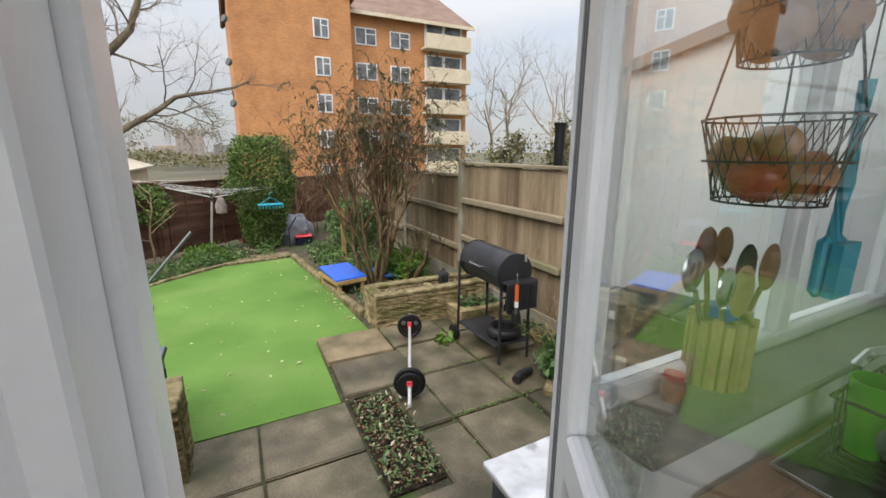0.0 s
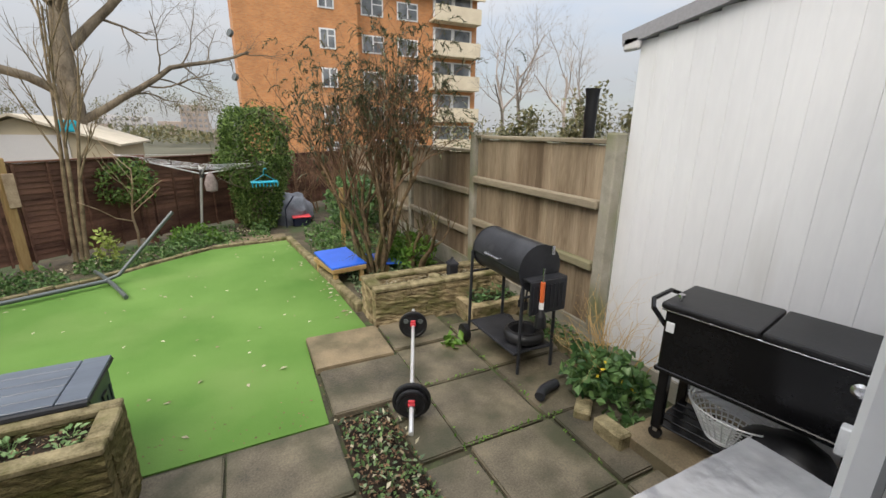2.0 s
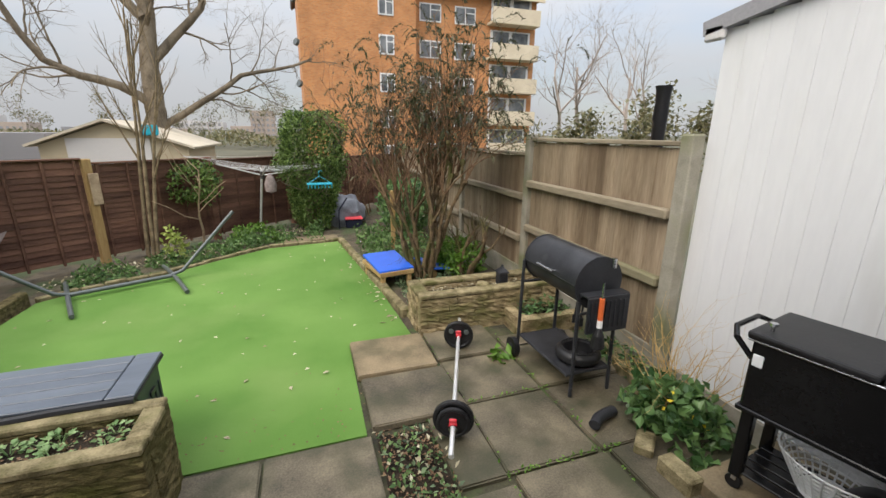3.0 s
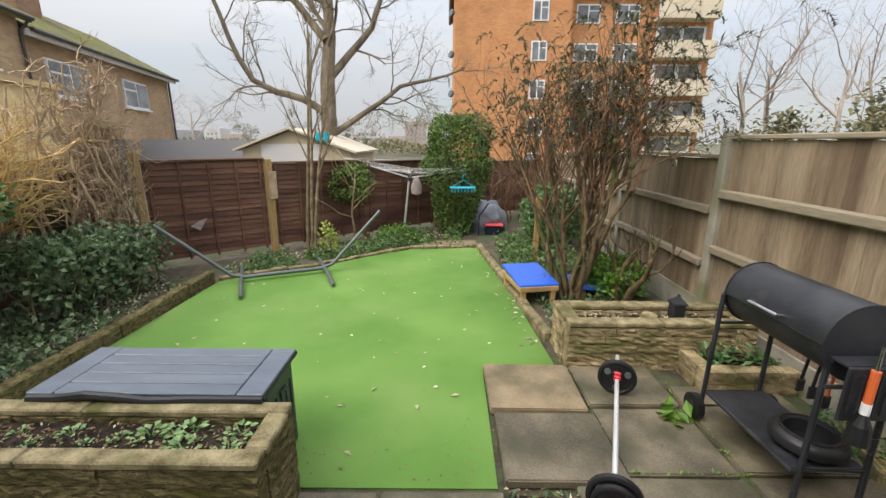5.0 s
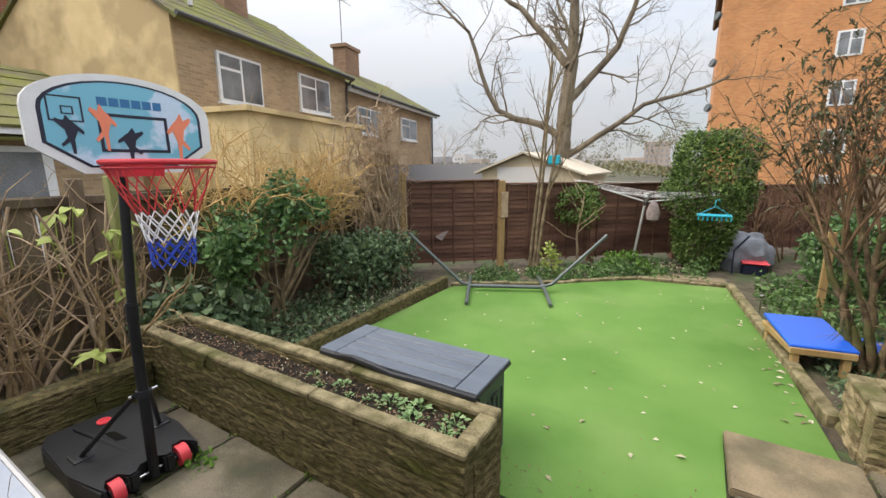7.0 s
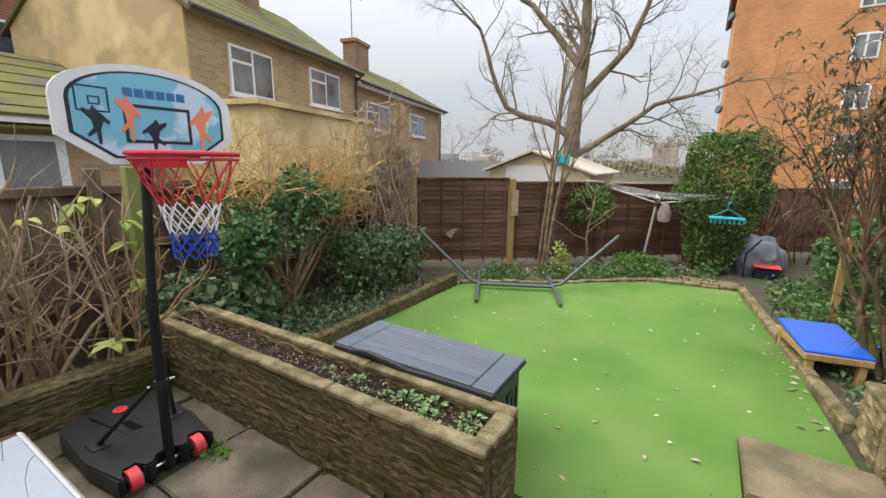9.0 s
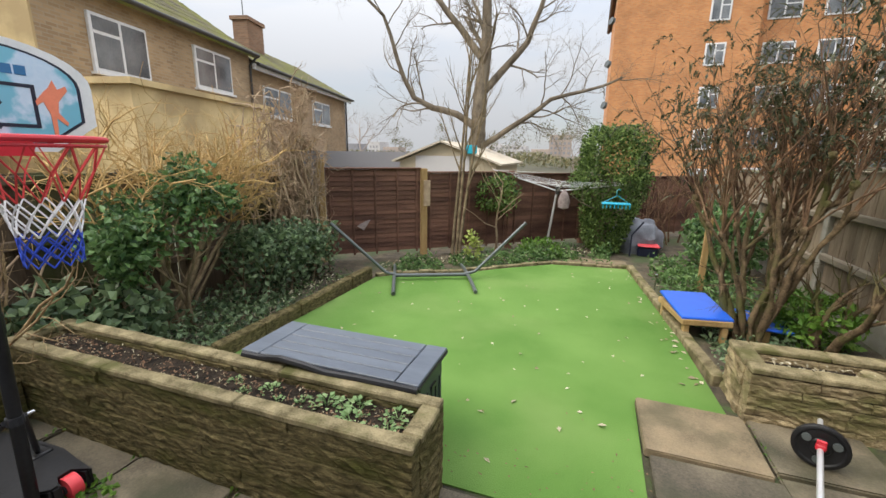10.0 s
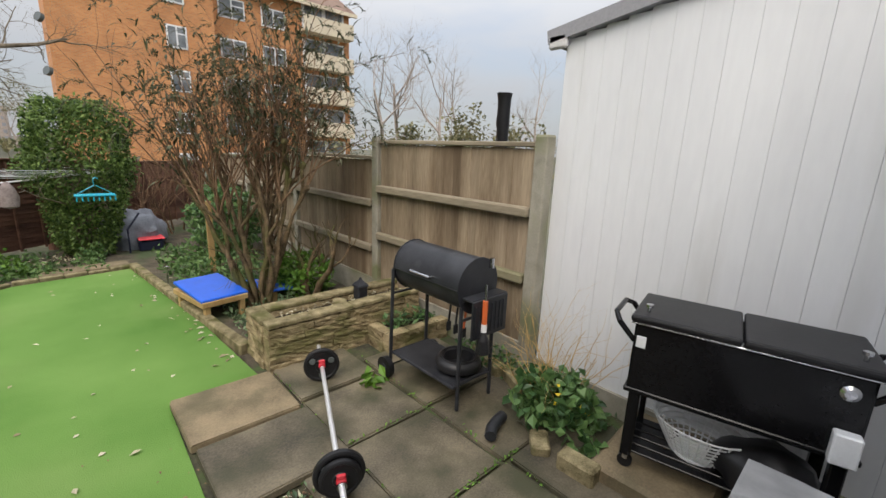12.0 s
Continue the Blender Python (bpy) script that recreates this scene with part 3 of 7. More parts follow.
def leaf_cloud(soup, rng, n, inside, size, aspect=0.6):
    for _ in range(n):
        p = inside(rng)
        soup.leaf(p, rand_dir(rng) + Vector((0, 0, -0.15)), rand_dir(rng), size * rng.uniform(0.6, 1.3), size * aspect * rng.uniform(0.7, 1.2))


# ---- the ground ----
bm = bmesh.new()
bmesh.ops.create_circle(bm, cap_ends=True, segments=48, radius=900)
single("ground", bm, M["far_ground"], "rough grey-green ground that runs out to the horizon", "ground", (0, 0, -0.12), kind="structure")
single("garden_ground", B(-3.6, 3.2, 1.3, 12.2, -0.11, -0.05), M["earth"], "dark leaf-littered earth under the garden", "ground", kind="structure")
LAWN = [(-2.03, 3.33), (0.96, 3.34), (0.98, 4.43), (1.52, 4.46), (1.44, 5.8), (1.22, 8.0), (0.15, 7.86), (-0.45, 7.4), (-0.95, 6.95), (-1.7, 6.55), (-1.97, 6.3)]
bm = plate(bmesh.new(), LAWN, -0.048, -0.018)
single("artificial_lawn", bm, M["turf"], "bright green artificial turf with scattered pale leaves", "lawn", kind="structure")
single("patio_bed", B(-2.9, 3.05, 1.3, 4.6, -0.05, -0.028), M["joint"], "mossy soil in the patio joints", "ground", kind="structure")

# ---- the right boundary: concrete-post fence ----
FX = 3.06
fence = thing("closeboard_fence", "weathered grey-brown closeboard fence with concrete posts", "fence", (FX, 3.31, 0), kind="structure")
post_me = mesh_of(B(-0.05, 0.05, -0.05, 0.05, -0.1, 1.0, bevel=0.008), "post", M["concrete"])
board_me = mesh_of(B(-0.009, 0.009, -0.056, 0.056, 0, 1, bevel=0.002), "board", M["fence"])
rng = random.Random(4)
SPAN, tops = 1.955, (1.655, 1.50, 1.44, 1.38)
for k in range(5):
    h = (1.70, 1.69, 1.56, 1.5, 1.42)[k]
    p = part("post", post_me, None, fence, at=pose(0, k * SPAN, 0))
    p.scale = (1, 1, h)
for k in range(4):
    y0, y1, top = k * SPAN + 0.055, (k + 1) * SPAN - 0.055, tops[k]
    part("gravel_board", B(-0.02, 0.02, y0, y1, -0.1, 0.2, bevel=0.004), M["concrete"], fence, "pale concrete gravel board")
    for z in (top - 0.955, top - 0.475):
        part("rail", B(-0.075, -0.012, y0, y1, z - 0.04, z + 0.035, bevel=0.012), M["fence_rail"], fence)
    part("capping", B(-0.035, 0.03, y0, y1, top - 0.035, top, bevel=0.006), M["fence_rail"], fence)
    n = 18
    for i in range(n):
        b = part("board", board_me, None, fence, at=pose(0.004 * (i % 2) + 0.004, y0 + (i + 0.5) * (y1 - y0) / n, 0.2, 0, 0, rng.uniform(-3, 3)))
        b.scale = (1, 1, top - 0.24 + rng.uniform(-0.008, 0.004))

# ---- the back boundary: brown waney-lap fence, running at an angle ----
gate = thing("waney_lap_fence", "dark brown lapped fence panels between pale wooden posts", "fence", (-3.12, 6.84, 0), math.degrees(math.atan2(1.0, 1.2)), kind="structure")
slat_me = mesh_of(B(0, 1, -0.005, 0.005, -0.050, 0.050, bevel=0.002), "slat", M["brown"])
L = 1.57
for k in range(6):
    h = (1.47, 1.34, 1.30, 1.27, 1.24, 1.2)[k]
    pale = k < 2
    part("post", B(k * L - 0.05, k * L + 0.05, -0.05, 0.05, -0.1, h, bevel=0.01), M["newpost" if pale else "brown"], gate, "pale new pine post" if pale else "")
    if k == 5:
        continue
    top = (1.33, 1.27, 1.24, 1.2, 1.17)[k]
    n = 17
    for i in range(n):
        b = part("slat", slat_me, None, gate, at=Matrix.Translation((k * L + 0.06, 0, 0.06 + (i + 0.5) * (top - 0.08) / n)) @ pose(0, 0, 0, -9 + rng.uniform(-1.2, 1.2), rng.uniform(-0.3, 0.3), 0))
        b.scale = (L - 0.12, 1, 1)
    for f in (0.02, 0.26, 0.5, 0.74, 0.96):
        x = k * L + 0.06 + f * (L - 0.14)
        part("batten", B(x, x + 0.03, -0.032, -0.012, 0.02, top, bevel=0.004), M["brown"], gate)
    part("capping", B(k * L + 0.05, (k + 1) * L - 0.05, -0.045, 0.03, top, top + 0.025, bevel=0.005), M["brown"], gate)
part("bar", B(1.55, 1.66, -0.075, -0.055, 0.75, 1.16, bevel=0.006), M["palebark"], gate, "pale broken branch leaning on a post")

# ---- the left boundary: old fence behind the shrubs ----
left = thing("old_fence", "old brown fence with ragged boards behind the shrubs", "fence", (-3.5, 0.9, 0), kind="structure")
lb_me = mesh_of(B(-0.01, 0.01, -0.08, 0.08, 0, 1, bevel=0.003), "board", M["oldwood"])
for i in range(38):
    b = part("board", lb_me, None, left, at=pose(rng.uniform(-0.01, 0.01), 0.08 + i * 0.155, -0.05, rng.uniform(-1, 1), 0, 0))
    b.scale = (1, 1, 1.42 + rng.uniform(-0.03, 0.03))
for z in (0.45, 0.85, 1.33):
    part("rail", B(0.012, 0.06, 0, 5.9, z - 0.035, z + 0.035, bevel=0.006), M["oldwood"], left)
for y in (0.05, 2.1, 4.0, 5.9):
    part("post", B(0.012, 0.1, y - 0.045, y + 0.045, -0.1, 1.5, bevel=0.008), M["oldwood"], left)

# ---- the neighbour's white clad wall ----
shed = thing("white_outbuilding", "white painted outbuilding clad in vertical boards", "building", (3.12, 3.255, 0), kind="structure")
part("wall", B(0.02, 3.2, -5.3, -0.02, -0.1, 2.255), M["cladding"], shed)
for i in range(42):
    y1 = -i * 0.126
    top = 2.275 + 0.165 * (i + 0.5) * 0.126
    c = part("cladding_board", B(-0.004, 0.019, y1 - 0.1252, y1, 0.0, top, bevel=0.002), M["cladding"], shed)
bm = bmesh.new()
box(bm, -0.05, 3.25, -5.4, 0.12, -0.03, 0.05, m=Matrix.Translation((0, 0, 2.31)) @ Matrix.Rotation(-math.atan(0.165), 4, "X"))
part("roof", bm, M["hazedark"], shed, "thin grey roof edge with a pale trim")
part("gutter_end", B(-0.05, -0.012, -0.02, 0.11, 2.225, 2.31, bevel=0.012), M["haze"], shed)
part("plinth", B(-0.03, 0.015, -5.3, 0.0, -0.1, 0.1), M["concrete"], shed)

# ---- the house that the camera leaves ----
WY0, WY1, FL = 1.02, 1.235, 0.17
def slabwall(name, *a):
    return single(name, B(*a), M["wallpaint"], "plain white-painted house wall", "wall", kind="structure")
slabwall("wall_back_left", -4.2, 0.24, WY0, WY1, -0.1, 2.75)
slabwall("wall_back_over_door", 0.24, 1.05, WY0, WY1, 2.26, 2.75)
slabwall("wall_back_under_window", 1.05, 2.62, WY0, WY1, -0.1, 1.20)
slabwall("wall_back_over_window", 1.05, 2.62, WY0, WY1, 2.3, 2.75)
slabwall("wall_back_right", 2.62, 3.1, WY0, WY1, -0.1, 2.75)
slabwall("wall_kitchen_left", -1.2, -1.0, -2.4, WY0, -0.1, 2.75)
slabwall("wall_kitchen_rear_low", -1.0, 2.62, -2.4, -2.2, -0.1, 1.0)
slabwall("wall_kitchen_rear_high", -1.0, 2.62, -2.4, -2.2, 2.4, 2.75)
slabwall("wall_kitchen_rear_near", -1.0, -0.8, -2.4, -2.2, 1.0, 2.4)
slabwall("wall_kitchen_rear_far", 1.2, 2.62, -2.4, -2.2, 1.0, 2.4)
# unseen rear window, added only to give the kitchen a light source
side = thing("added_rear_window", "unseen white rear window added to let light into the kitchen", "window", (-0.8, -2.3, 1.0), kind="structure")
for a in ((0, 0.06, -0.035, 0.035, 0, 1.4), (1.94, 2.0, -0.035, 0.035, 0, 1.4), (0.06, 1.94, -0.035, 0.035, 0, 0.06), (0.06, 1.94, -0.035, 0.035, 1.34, 1.4), (0.97, 1.03, -0.035, 0.035, 0.06, 1.34)):
    part("window_frame", B(*a, bevel=0.006), M["upvc"], side)
# added area lamp in that opening brightens the door frame and kitchen
fill = new("kitchen_fill_light", bpy.data.lights.new("kitchen_fill_light", "AREA"))
fill.data.shape, fill.data.size, fill.data.size_y, fill.data.energy, fill.data.color = "RECTANGLE", 1.85, 1.25, FILL_LIGHT, (0.93, 0.96, 1.0)
fill.matrix_world = look((0.2, -2.25, 1.7), (0.2, 0.0, 1.68))
slabwall("wall_kitchen_right", 2.62, 2.8, -2.4, WY0, -0.1, 2.75)
single("floor", B(-1.0, 2.62, -2.2, 1.30, 0.05, FL), M["floor_in"], "grey tiled kitchen floor", "floor", kind="structure")
single("ceiling", B(-1.2, 2.8, -2.4, WY0, 2.55, 2.75), M["wallpaint"], "white kitchen ceiling", "ceiling", kind="structure")
single("door_step", B(0.1, 1.25, 1.31, 1.62, -0.1, 0.03, bevel=0.015), M["concrete"], "low concrete step below the back door", "step", kind="structure")

frame1 = thing("door_1", "white plastic door frame with grey rubber seals", "door frame", (0.24, WY0, FL), kind="structure")
for nm, a in (("jamb", (0, 0.065, 0.10, 0.20, 0, 2.09)), ("jamb", (0.755, 0.805, 0.168, 0.205, 0, 2.09)), ("head", (0.065, 0.755, 0.10, 0.20, 2.02, 2.09)), ("sill", (0.065, 0.755, 0.08, 0.25, -0.02, 0.03))):
    part(nm, B(*a, bevel=0.006), M["upvc"], frame1)
for x0, x1, y0, y1 in ((0.752, 0.755, 0.181, 0.185),):
    part("seal", B(x0, x1, y0, y1, 0.03, 2.02), M["gasket"], frame1)
part("reveal", B(0.0, 0.045, -0.03, 0.10, 0, 2.09, bevel=0.006), M["upvc"], frame1)

# the half-glazed leaf stands open into the kitchen; x runs from the hinge to the free edge
LEAF_TURN = math.degrees(math.atan2(-0.85, -0.53))
leaf = thing("door_leaf", "white half-glazed back door standing open into the kitchen", "door", (1.005, 1.163, FL), LEAF_TURN)
W_, H_, T_ = 0.76, 2.0, 0.032
part("stile", B(0, 0.075, -T_, T_, 0, H_, bevel=0.008, seg=2), M["upvc"], leaf)
part("stile", B(W_ - 0.075, W_, -T_, T_, 0, H_, bevel=0.008, seg=2), M["upvc"], leaf)
part("rail", B(0.075, W_ - 0.075, -T_, T_, H_ - 0.09, H_, bevel=0.008), M["upvc"], leaf)
part("rail", B(0.075, W_ - 0.075, -T_, T_, 0.98, 1.08, bevel=0.008), M["upvc"], leaf)
part("panel", B(0.075, W_ - 0.075, -0.014, 0.014, 0, 0.98), M["upvc"], leaf)
for y in (-0.012, 0.008):
    pn = part("pane", B(0.072, W_ - 0.07, y, y + 0.004, 1.075, H_ - 0.085), M["pane"], leaf)
    pn.visible_shadow = False
for y in (-T_ - 0.003, T_ - 0.001):
    part("seal", B(0.004, 0.007, y, y + 0.004, 0, H_), M["gasket"], leaf)
part("handle", rod(rod(bmesh.new(), (W_ - 0.04, T_, 0.95), (W_ - 0.04, T_ + 0.05, 0.95), 0.01), (W_ - 0.04, T_ + 0.05, 0.95), (W_ - 0.16, T_ + 0.05, 0.95), 0.009), M["chrome"], leaf)

win = thing("window_1", "white kitchen window over the sink", "window", (1.05, 1.16, 1.20), kind="structure")
for a in ((0, 0.018, 0, 0.07, 0, 1.1), (1.51, 1.57, 0, 0.07, 0, 1.1), (0.018, 1.51, 0, 0.07, 0, 0.06), (0.018, 1.51, 0, 0.07, 1.04, 1.1), (0.74, 0.81, 0, 0.07, 0.06, 1.04)):
    part("window_frame", B(*a, bevel=0.006), M["upvc"], win)
for a in ((0.018, 0.74), (0.81, 1.51)):
    q = part("pane", B(a[0], a[1], 0.03, 0.036, 0.06, 1.04), M["pane"], win)
    q.visible_shadow = False
# pale sill coloured grey: the shade on it is put into the material
part("window_sill", B(0.0, 1.57, -0.16, -0.002, 0.0, 0.022, bevel=0.006), M["floor_in"], win, "kitchen sill with shade put into its grey colour")

# ---- the flats ----
flats = thing("apartment_building", "orange brick block of flats with white windows and cream balconies", "building", (1.25, 33, -0.1))
part("wall", plate(bmesh.new(), [(0, 0), (8.0, 0), (8.0, 12), (0, 12)], 0, 12.6), M["orangebrick"], flats)
bm = bmesh.new()
gv = [bm.verts.new(v) for v in ((0, 0, 12.6), (8.0, 0, 12.6), (4.0, 0, 16.2), (0, 12, 12.6), (8.0, 12, 12.6), (4.0, 12, 16.2))]
for f in ((0, 1, 2), (5, 4, 3), (0, 3, 4, 1), (0, 2, 5, 3), (1, 4, 5, 2)):
    bm.faces.new([gv[i] for i in f])
part("gable", bm, M["orangebrick"], flats)
bm = bmesh.new()
for sx in (-1, 1):
    box(bm, 0, 5.75, -0.4, 12.2, 0, 0.18, m=Matrix.Translation((4.0, 0, 16.25)) @ Matrix.Diagonal((sx, 1, 1, 1)) @ Matrix.Rotation(math.atan2(3.6, 4.0), 4, "Y"))
part("roof", bm, M["brownroof"], flats)
part("wall", plate(bmesh.new(), [(8.0, 1.2), (18.4, 1.2), (18.4, 12), (8.0, 12)], 0, 12.1), M["orangebrick"], flats)
bm = bmesh.new()
rv = [bm.verts.new(v) for v in ((7.7, 0.6, 12.1), (18.8, 0.6, 12.1), (18.8, 12.6, 12.1), (7.7, 12.6, 12.1), (8.5, 6.5, 16.2), (17.6, 6.5, 16.2))]
for f in ((0, 1, 5, 4), (1, 2, 5), (2, 3, 4, 5), (3, 0, 4), (3, 2, 1, 0)):
    bm.faces.new([rv[i] for i in f])
part("roof", bm, M["brownroof"], flats, "brown tiled roof")
part("fascia", B(7.7, 18.8, 0.55, 0.7, 11.85, 12.1), M["cream"], flats)


def flat_window(x, y, z, w, h):
    f = part("window", B(x, x + w, y - 0.06, y + 0.02, z, z + h, bevel=0.01), M["white"], flats)
    part("pane", B(x + 0.1, x + w / 2 - 0.05, y - 0.075, y - 0.062, z + 0.1, z + h - 0.1), M["darkpane"], f)
    part("pane", B(x + w / 2 + 0.05, x + w - 0.1, y - 0.075, y - 0.062, z + 0.1, z + h * 0.62), M["darkpane"], f)
    part("pane", B(x + w / 2 + 0.05, x + w - 0.1, y - 0.075, y - 0.062, z + h * 0.68, z + h - 0.1), M["darkpane"], f)


for k in range(5):
    z = 2.15 + 2.52 * (k - 0.0) if k < 4 else -0.35
    flat_window(5.3, 0, z, 1.1, 1.3)
    flat_window(8.6, 1.2, z + 0.15, 1.7, 1.25)
    flat_window(11.4, 1.2, z + 0.15, 1.7, 1.25)
for k in range(5):
    z = 0.1 + 2.5 * k
    bal = part("balcony", B(14.1, 18.2, 0.1, 1.25, z - 0.12, z + 0.06, bevel=0.02), M["cream"], flats, "cream balcony with pale panels")
    part("panel", B(14.1, 18.2, 0.1, 0.16, z + 0.06, z + 1.0), M["cream"], bal)
    part("door", B(14.4, 17.9, 1.12, 1.19, z + 0.1, z + 2.1), M["white"], bal)
    part("pane", B(14.6, 16.0, 1.1, 1.118, z + 0.2, z + 2.0), M["darkpane"], bal)
    part("pane", B(16.3, 17.7, 1.1, 1.118, z + 0.2, z + 2.0), M["darkpane"], bal)
for z in (5.0, 7.6, 10.2):
    d = part("dish", R((-0.15, 0.2, z), (-0.3, 0.1, z + 0.05), 0.24, 0.24, n=14), M["tubegrey"], flats, "grey satellite dish on the wall edge")

# ---- the pair of houses ----
house = thing("brick_house", "brown brick house with a mossy tiled roof", "house", (-9.45, 7.1, -0.1), 13.06)
part("wall", B(-6.0, 0, 0, 7.2, 0, 5.0), M["yellowbrick"], house)
bm = bmesh.new()
gv = [bm.verts.new(v) for v in ((-6.0, -0.012, 0), (0.012, -0.012, 0), (0.012, -0.012, 5.0), (-3.0, -0.012, 7.0), (-6.0, -0.012, 5.0))]
bm.faces.new(gv)
g2 = bmesh.ops.extrude_face_region(bm, geom=bm.faces[:])
for v in g2["geom"]:
    if isinstance(v, bmesh.types.BMVert):
        v.co.y -= 0.05
part("gable", bm, M["render"], house, "cream rendered gable wall")


def roof(house_, y0, y1, eave, ridge, depth=3.3):
    top = part("roof", B(-3.06, -2.94, y0, y1, ridge, ridge + 0.1, bevel=0.03), M["moss"], house_, "green mossy tile roof")
    a = math.atan2(ridge - eave, depth - 0.3)
    ln = depth / math.cos(a)
    rows = 16
    for sx in (1, -1):
        for k in range(rows):
            m = Matrix.Translation((-3.0, 0, ridge + 0.06)) @ Matrix.Diagonal((sx, 1, 1, 1)) @ Matrix.Rotation(a, 4, "Y")
            part("tile_course", B(k * ln / rows, (k + 1) * ln / rows + 0.01, y0, y1, -0.05, 0.03 + 0.009 * (k % 2), m=m), M["moss"], top)


roof(house, -0.15, 7.3, 5.0, 7.0)
part("gutter", R((0.33, -0.15, 4.93), (0.33, 7.3, 4.93), 0.06), M["gutter"], house)
part("downpipe", hose(bmesh.new(), [(0.33, 7.2, 4.9), (0.06, 7.15, 4.6), (0.06, 7.15, 0.2)], 0.04), M["gutter"], house)
part("chimney", box(B(-2.9, -2.2, 3.9, 4.9, 6.2, 8.0, bevel=0.02), -2.97, -2.13, 3.83, 4.97, 8.0, 8.12), M["chimbrick"], house)
part("flue", rod(R((-0.7, 1.2, 5.6), (-0.7, 1.2, 6.3), 0.06), (-0.7, 1.2, 6.3), (-0.7, 1.2, 6.38), 0.09), M["alu"], house)


def house_window(parent, y0, y1, z0, z1, x=0.0):
    f = part("window", B(x - 0.02, x + 0.07, y0, y1, z0, z1, bevel=0.01), M["white"], parent)
    mid = (y0 + y1) / 2
    for a, b, c, d in ((y0 + 0.07, mid - 0.04, z0 + 0.08, z1 - 0.42), (y0 + 0.07, mid - 0.04, z1 - 0.35, z1 - 0.07), (mid + 0.04, y1 - 0.07, z0 + 0.08, z1 - 0.07)):
        part("pane", B(x + 0.072, x + 0.08, a, b, c, d), M["darkpane"], f)
    part("sill", B(x, x + 0.14, y0 - 0.06, y1 + 0.06, z0 - 0.06, z0 - 0.002), M["white"], f)


house_window(house, 1.08, 2.6, 3.3, 4.5)
house_window(house, 4.3, 6.0, 3.45, 4.6)
house_window(house, 2.9, 4.4, 0.9, 2.0)
part("extension", box(B(0.06, 1.6, 0.2, 5.4, 0, 2.9), 0.0, 1.7, 0.1, 5.5, 2.9, 3.02), M["render"], house, "yellow rendered flat-roofed extension")
house2 = thing("brick_house", "stepped-down brown brick house with a mossy roof", "house", (-9.45 - 0.226 * 7.22, 7.1 + 0.974 * 7.22, -0.1), 13.06)
part("wall", B(-6.0, -0.15, 0, 10.2, 0, 4.75), M["yellowbrick"], house2)
roof(house2, 0.1, 10.5, 4.75, 6.4)
part("fascia", B(0.1, 0.2, 0, 10.4, 4.5, 4.68), M["white"], house2)
part("gutter", R((0.32, 0, 4.66), (0.32, 10.4, 4.66), 0.06), M["gutter"], house2)
part("chimney", box(B(-2.9, -2.2, 3.9, 5.2, 5.6, 7.25, bevel=0.02), -2.97, -2.13, 3.83, 5.27, 7.25, 7.4), M["chimbrick"], house2)
part("downpipe", R((-0.05, 10.1, 0), (-0.05, 10.1, 4.6), 0.05), M["gutter"], house2)
house_window(house2, 1.0, 3.2, 3.0, 4.1, -0.15)
house_window(house2, 5.5, 7.6, 3.0, 4.1, -0.15)
aerial = bmesh.new()
rod(aerial, (-2.6, 4.3, 7.3), (-2.6, 4.3, 9.6), 0.02)
rod(aerial, (-2.6, 3.2, 9.5), (-2.6, 5.3, 9.5), 0.015)
for k in range(6):
    rod(aerial, (-2.9, 3.3 + 0.25 * k, 9.5), (-2.3, 3.3 + 0.25 * k, 9.5), 0.01, n=5)
part("aerial", aerial, M["tubegrey"], house2, "thin grey roof aerial")

low = thing("low_annexe", "low annexe with a mossy roof and white glazed door", "house", (-8.4, -1.2, -0.1), 6)
part("wall", B(-4, 0, 0, 7.2, 0, 2.35), M["yellowbrick"], low)
annexe_roof = part("roof", B(-3.95, 0.42, -0.18, 7.33, -0.04, -0.004, m=Matrix.Translation((0.0, 0, 2.31)) @ Matrix.Rotation(radians(21), 4, "Y")), M["moss"], low, "bright green mossy tile roof")
for k in range(12):
    part("tile_course", B(-(k + 1) * 0.36, -k * 0.36 + 0.01, -0.2, 7.35, 0, 0.05 + 0.02 * (k % 2), m=Matrix.Translation((0.4, 0, 2.32)) @ Matrix.Rotation(radians(21), 4, "Y")), M["moss"], annexe_roof)
part("fascia", B(0.3, 0.38, -0.2, 7.35, 2.22, 2.36), M["white"], low)
f = part("door", B(0.0, 0.06, 4.75, 5.75, 0.1, 2.05, bevel=0.01), M["white"], low, "white glazed door")
part("pane", B(0.062, 0.07, 4.88, 5.6, 0.9, 1.95), M["darkpane"], f)
tall = thing("red_brick_building", "red brick building with white windows behind the annexe", "building", (-15.5, 2.0, -0.1), 6)
part("wall", B(-6, 0, -3.2, 5.0, 0, 7.9), M["redbrick"], tall)
for y in (-0.6, 1.6, 3.4):
    for z in (4.2, 6.6):
        house_window(tall, y, y + 1.2, z, z + 1.1)
part("buttress", B(0.0, 0.9, 5.02, 5.5, 0, 7.9), M["chimbrick"], tall)

# ---- patio slabs ----
patio = thing("patio_paving", "uneven weathered paving slabs with mossy joints", "paving", (0, 0, 0), kind="structure")
rng = random.Random(11)


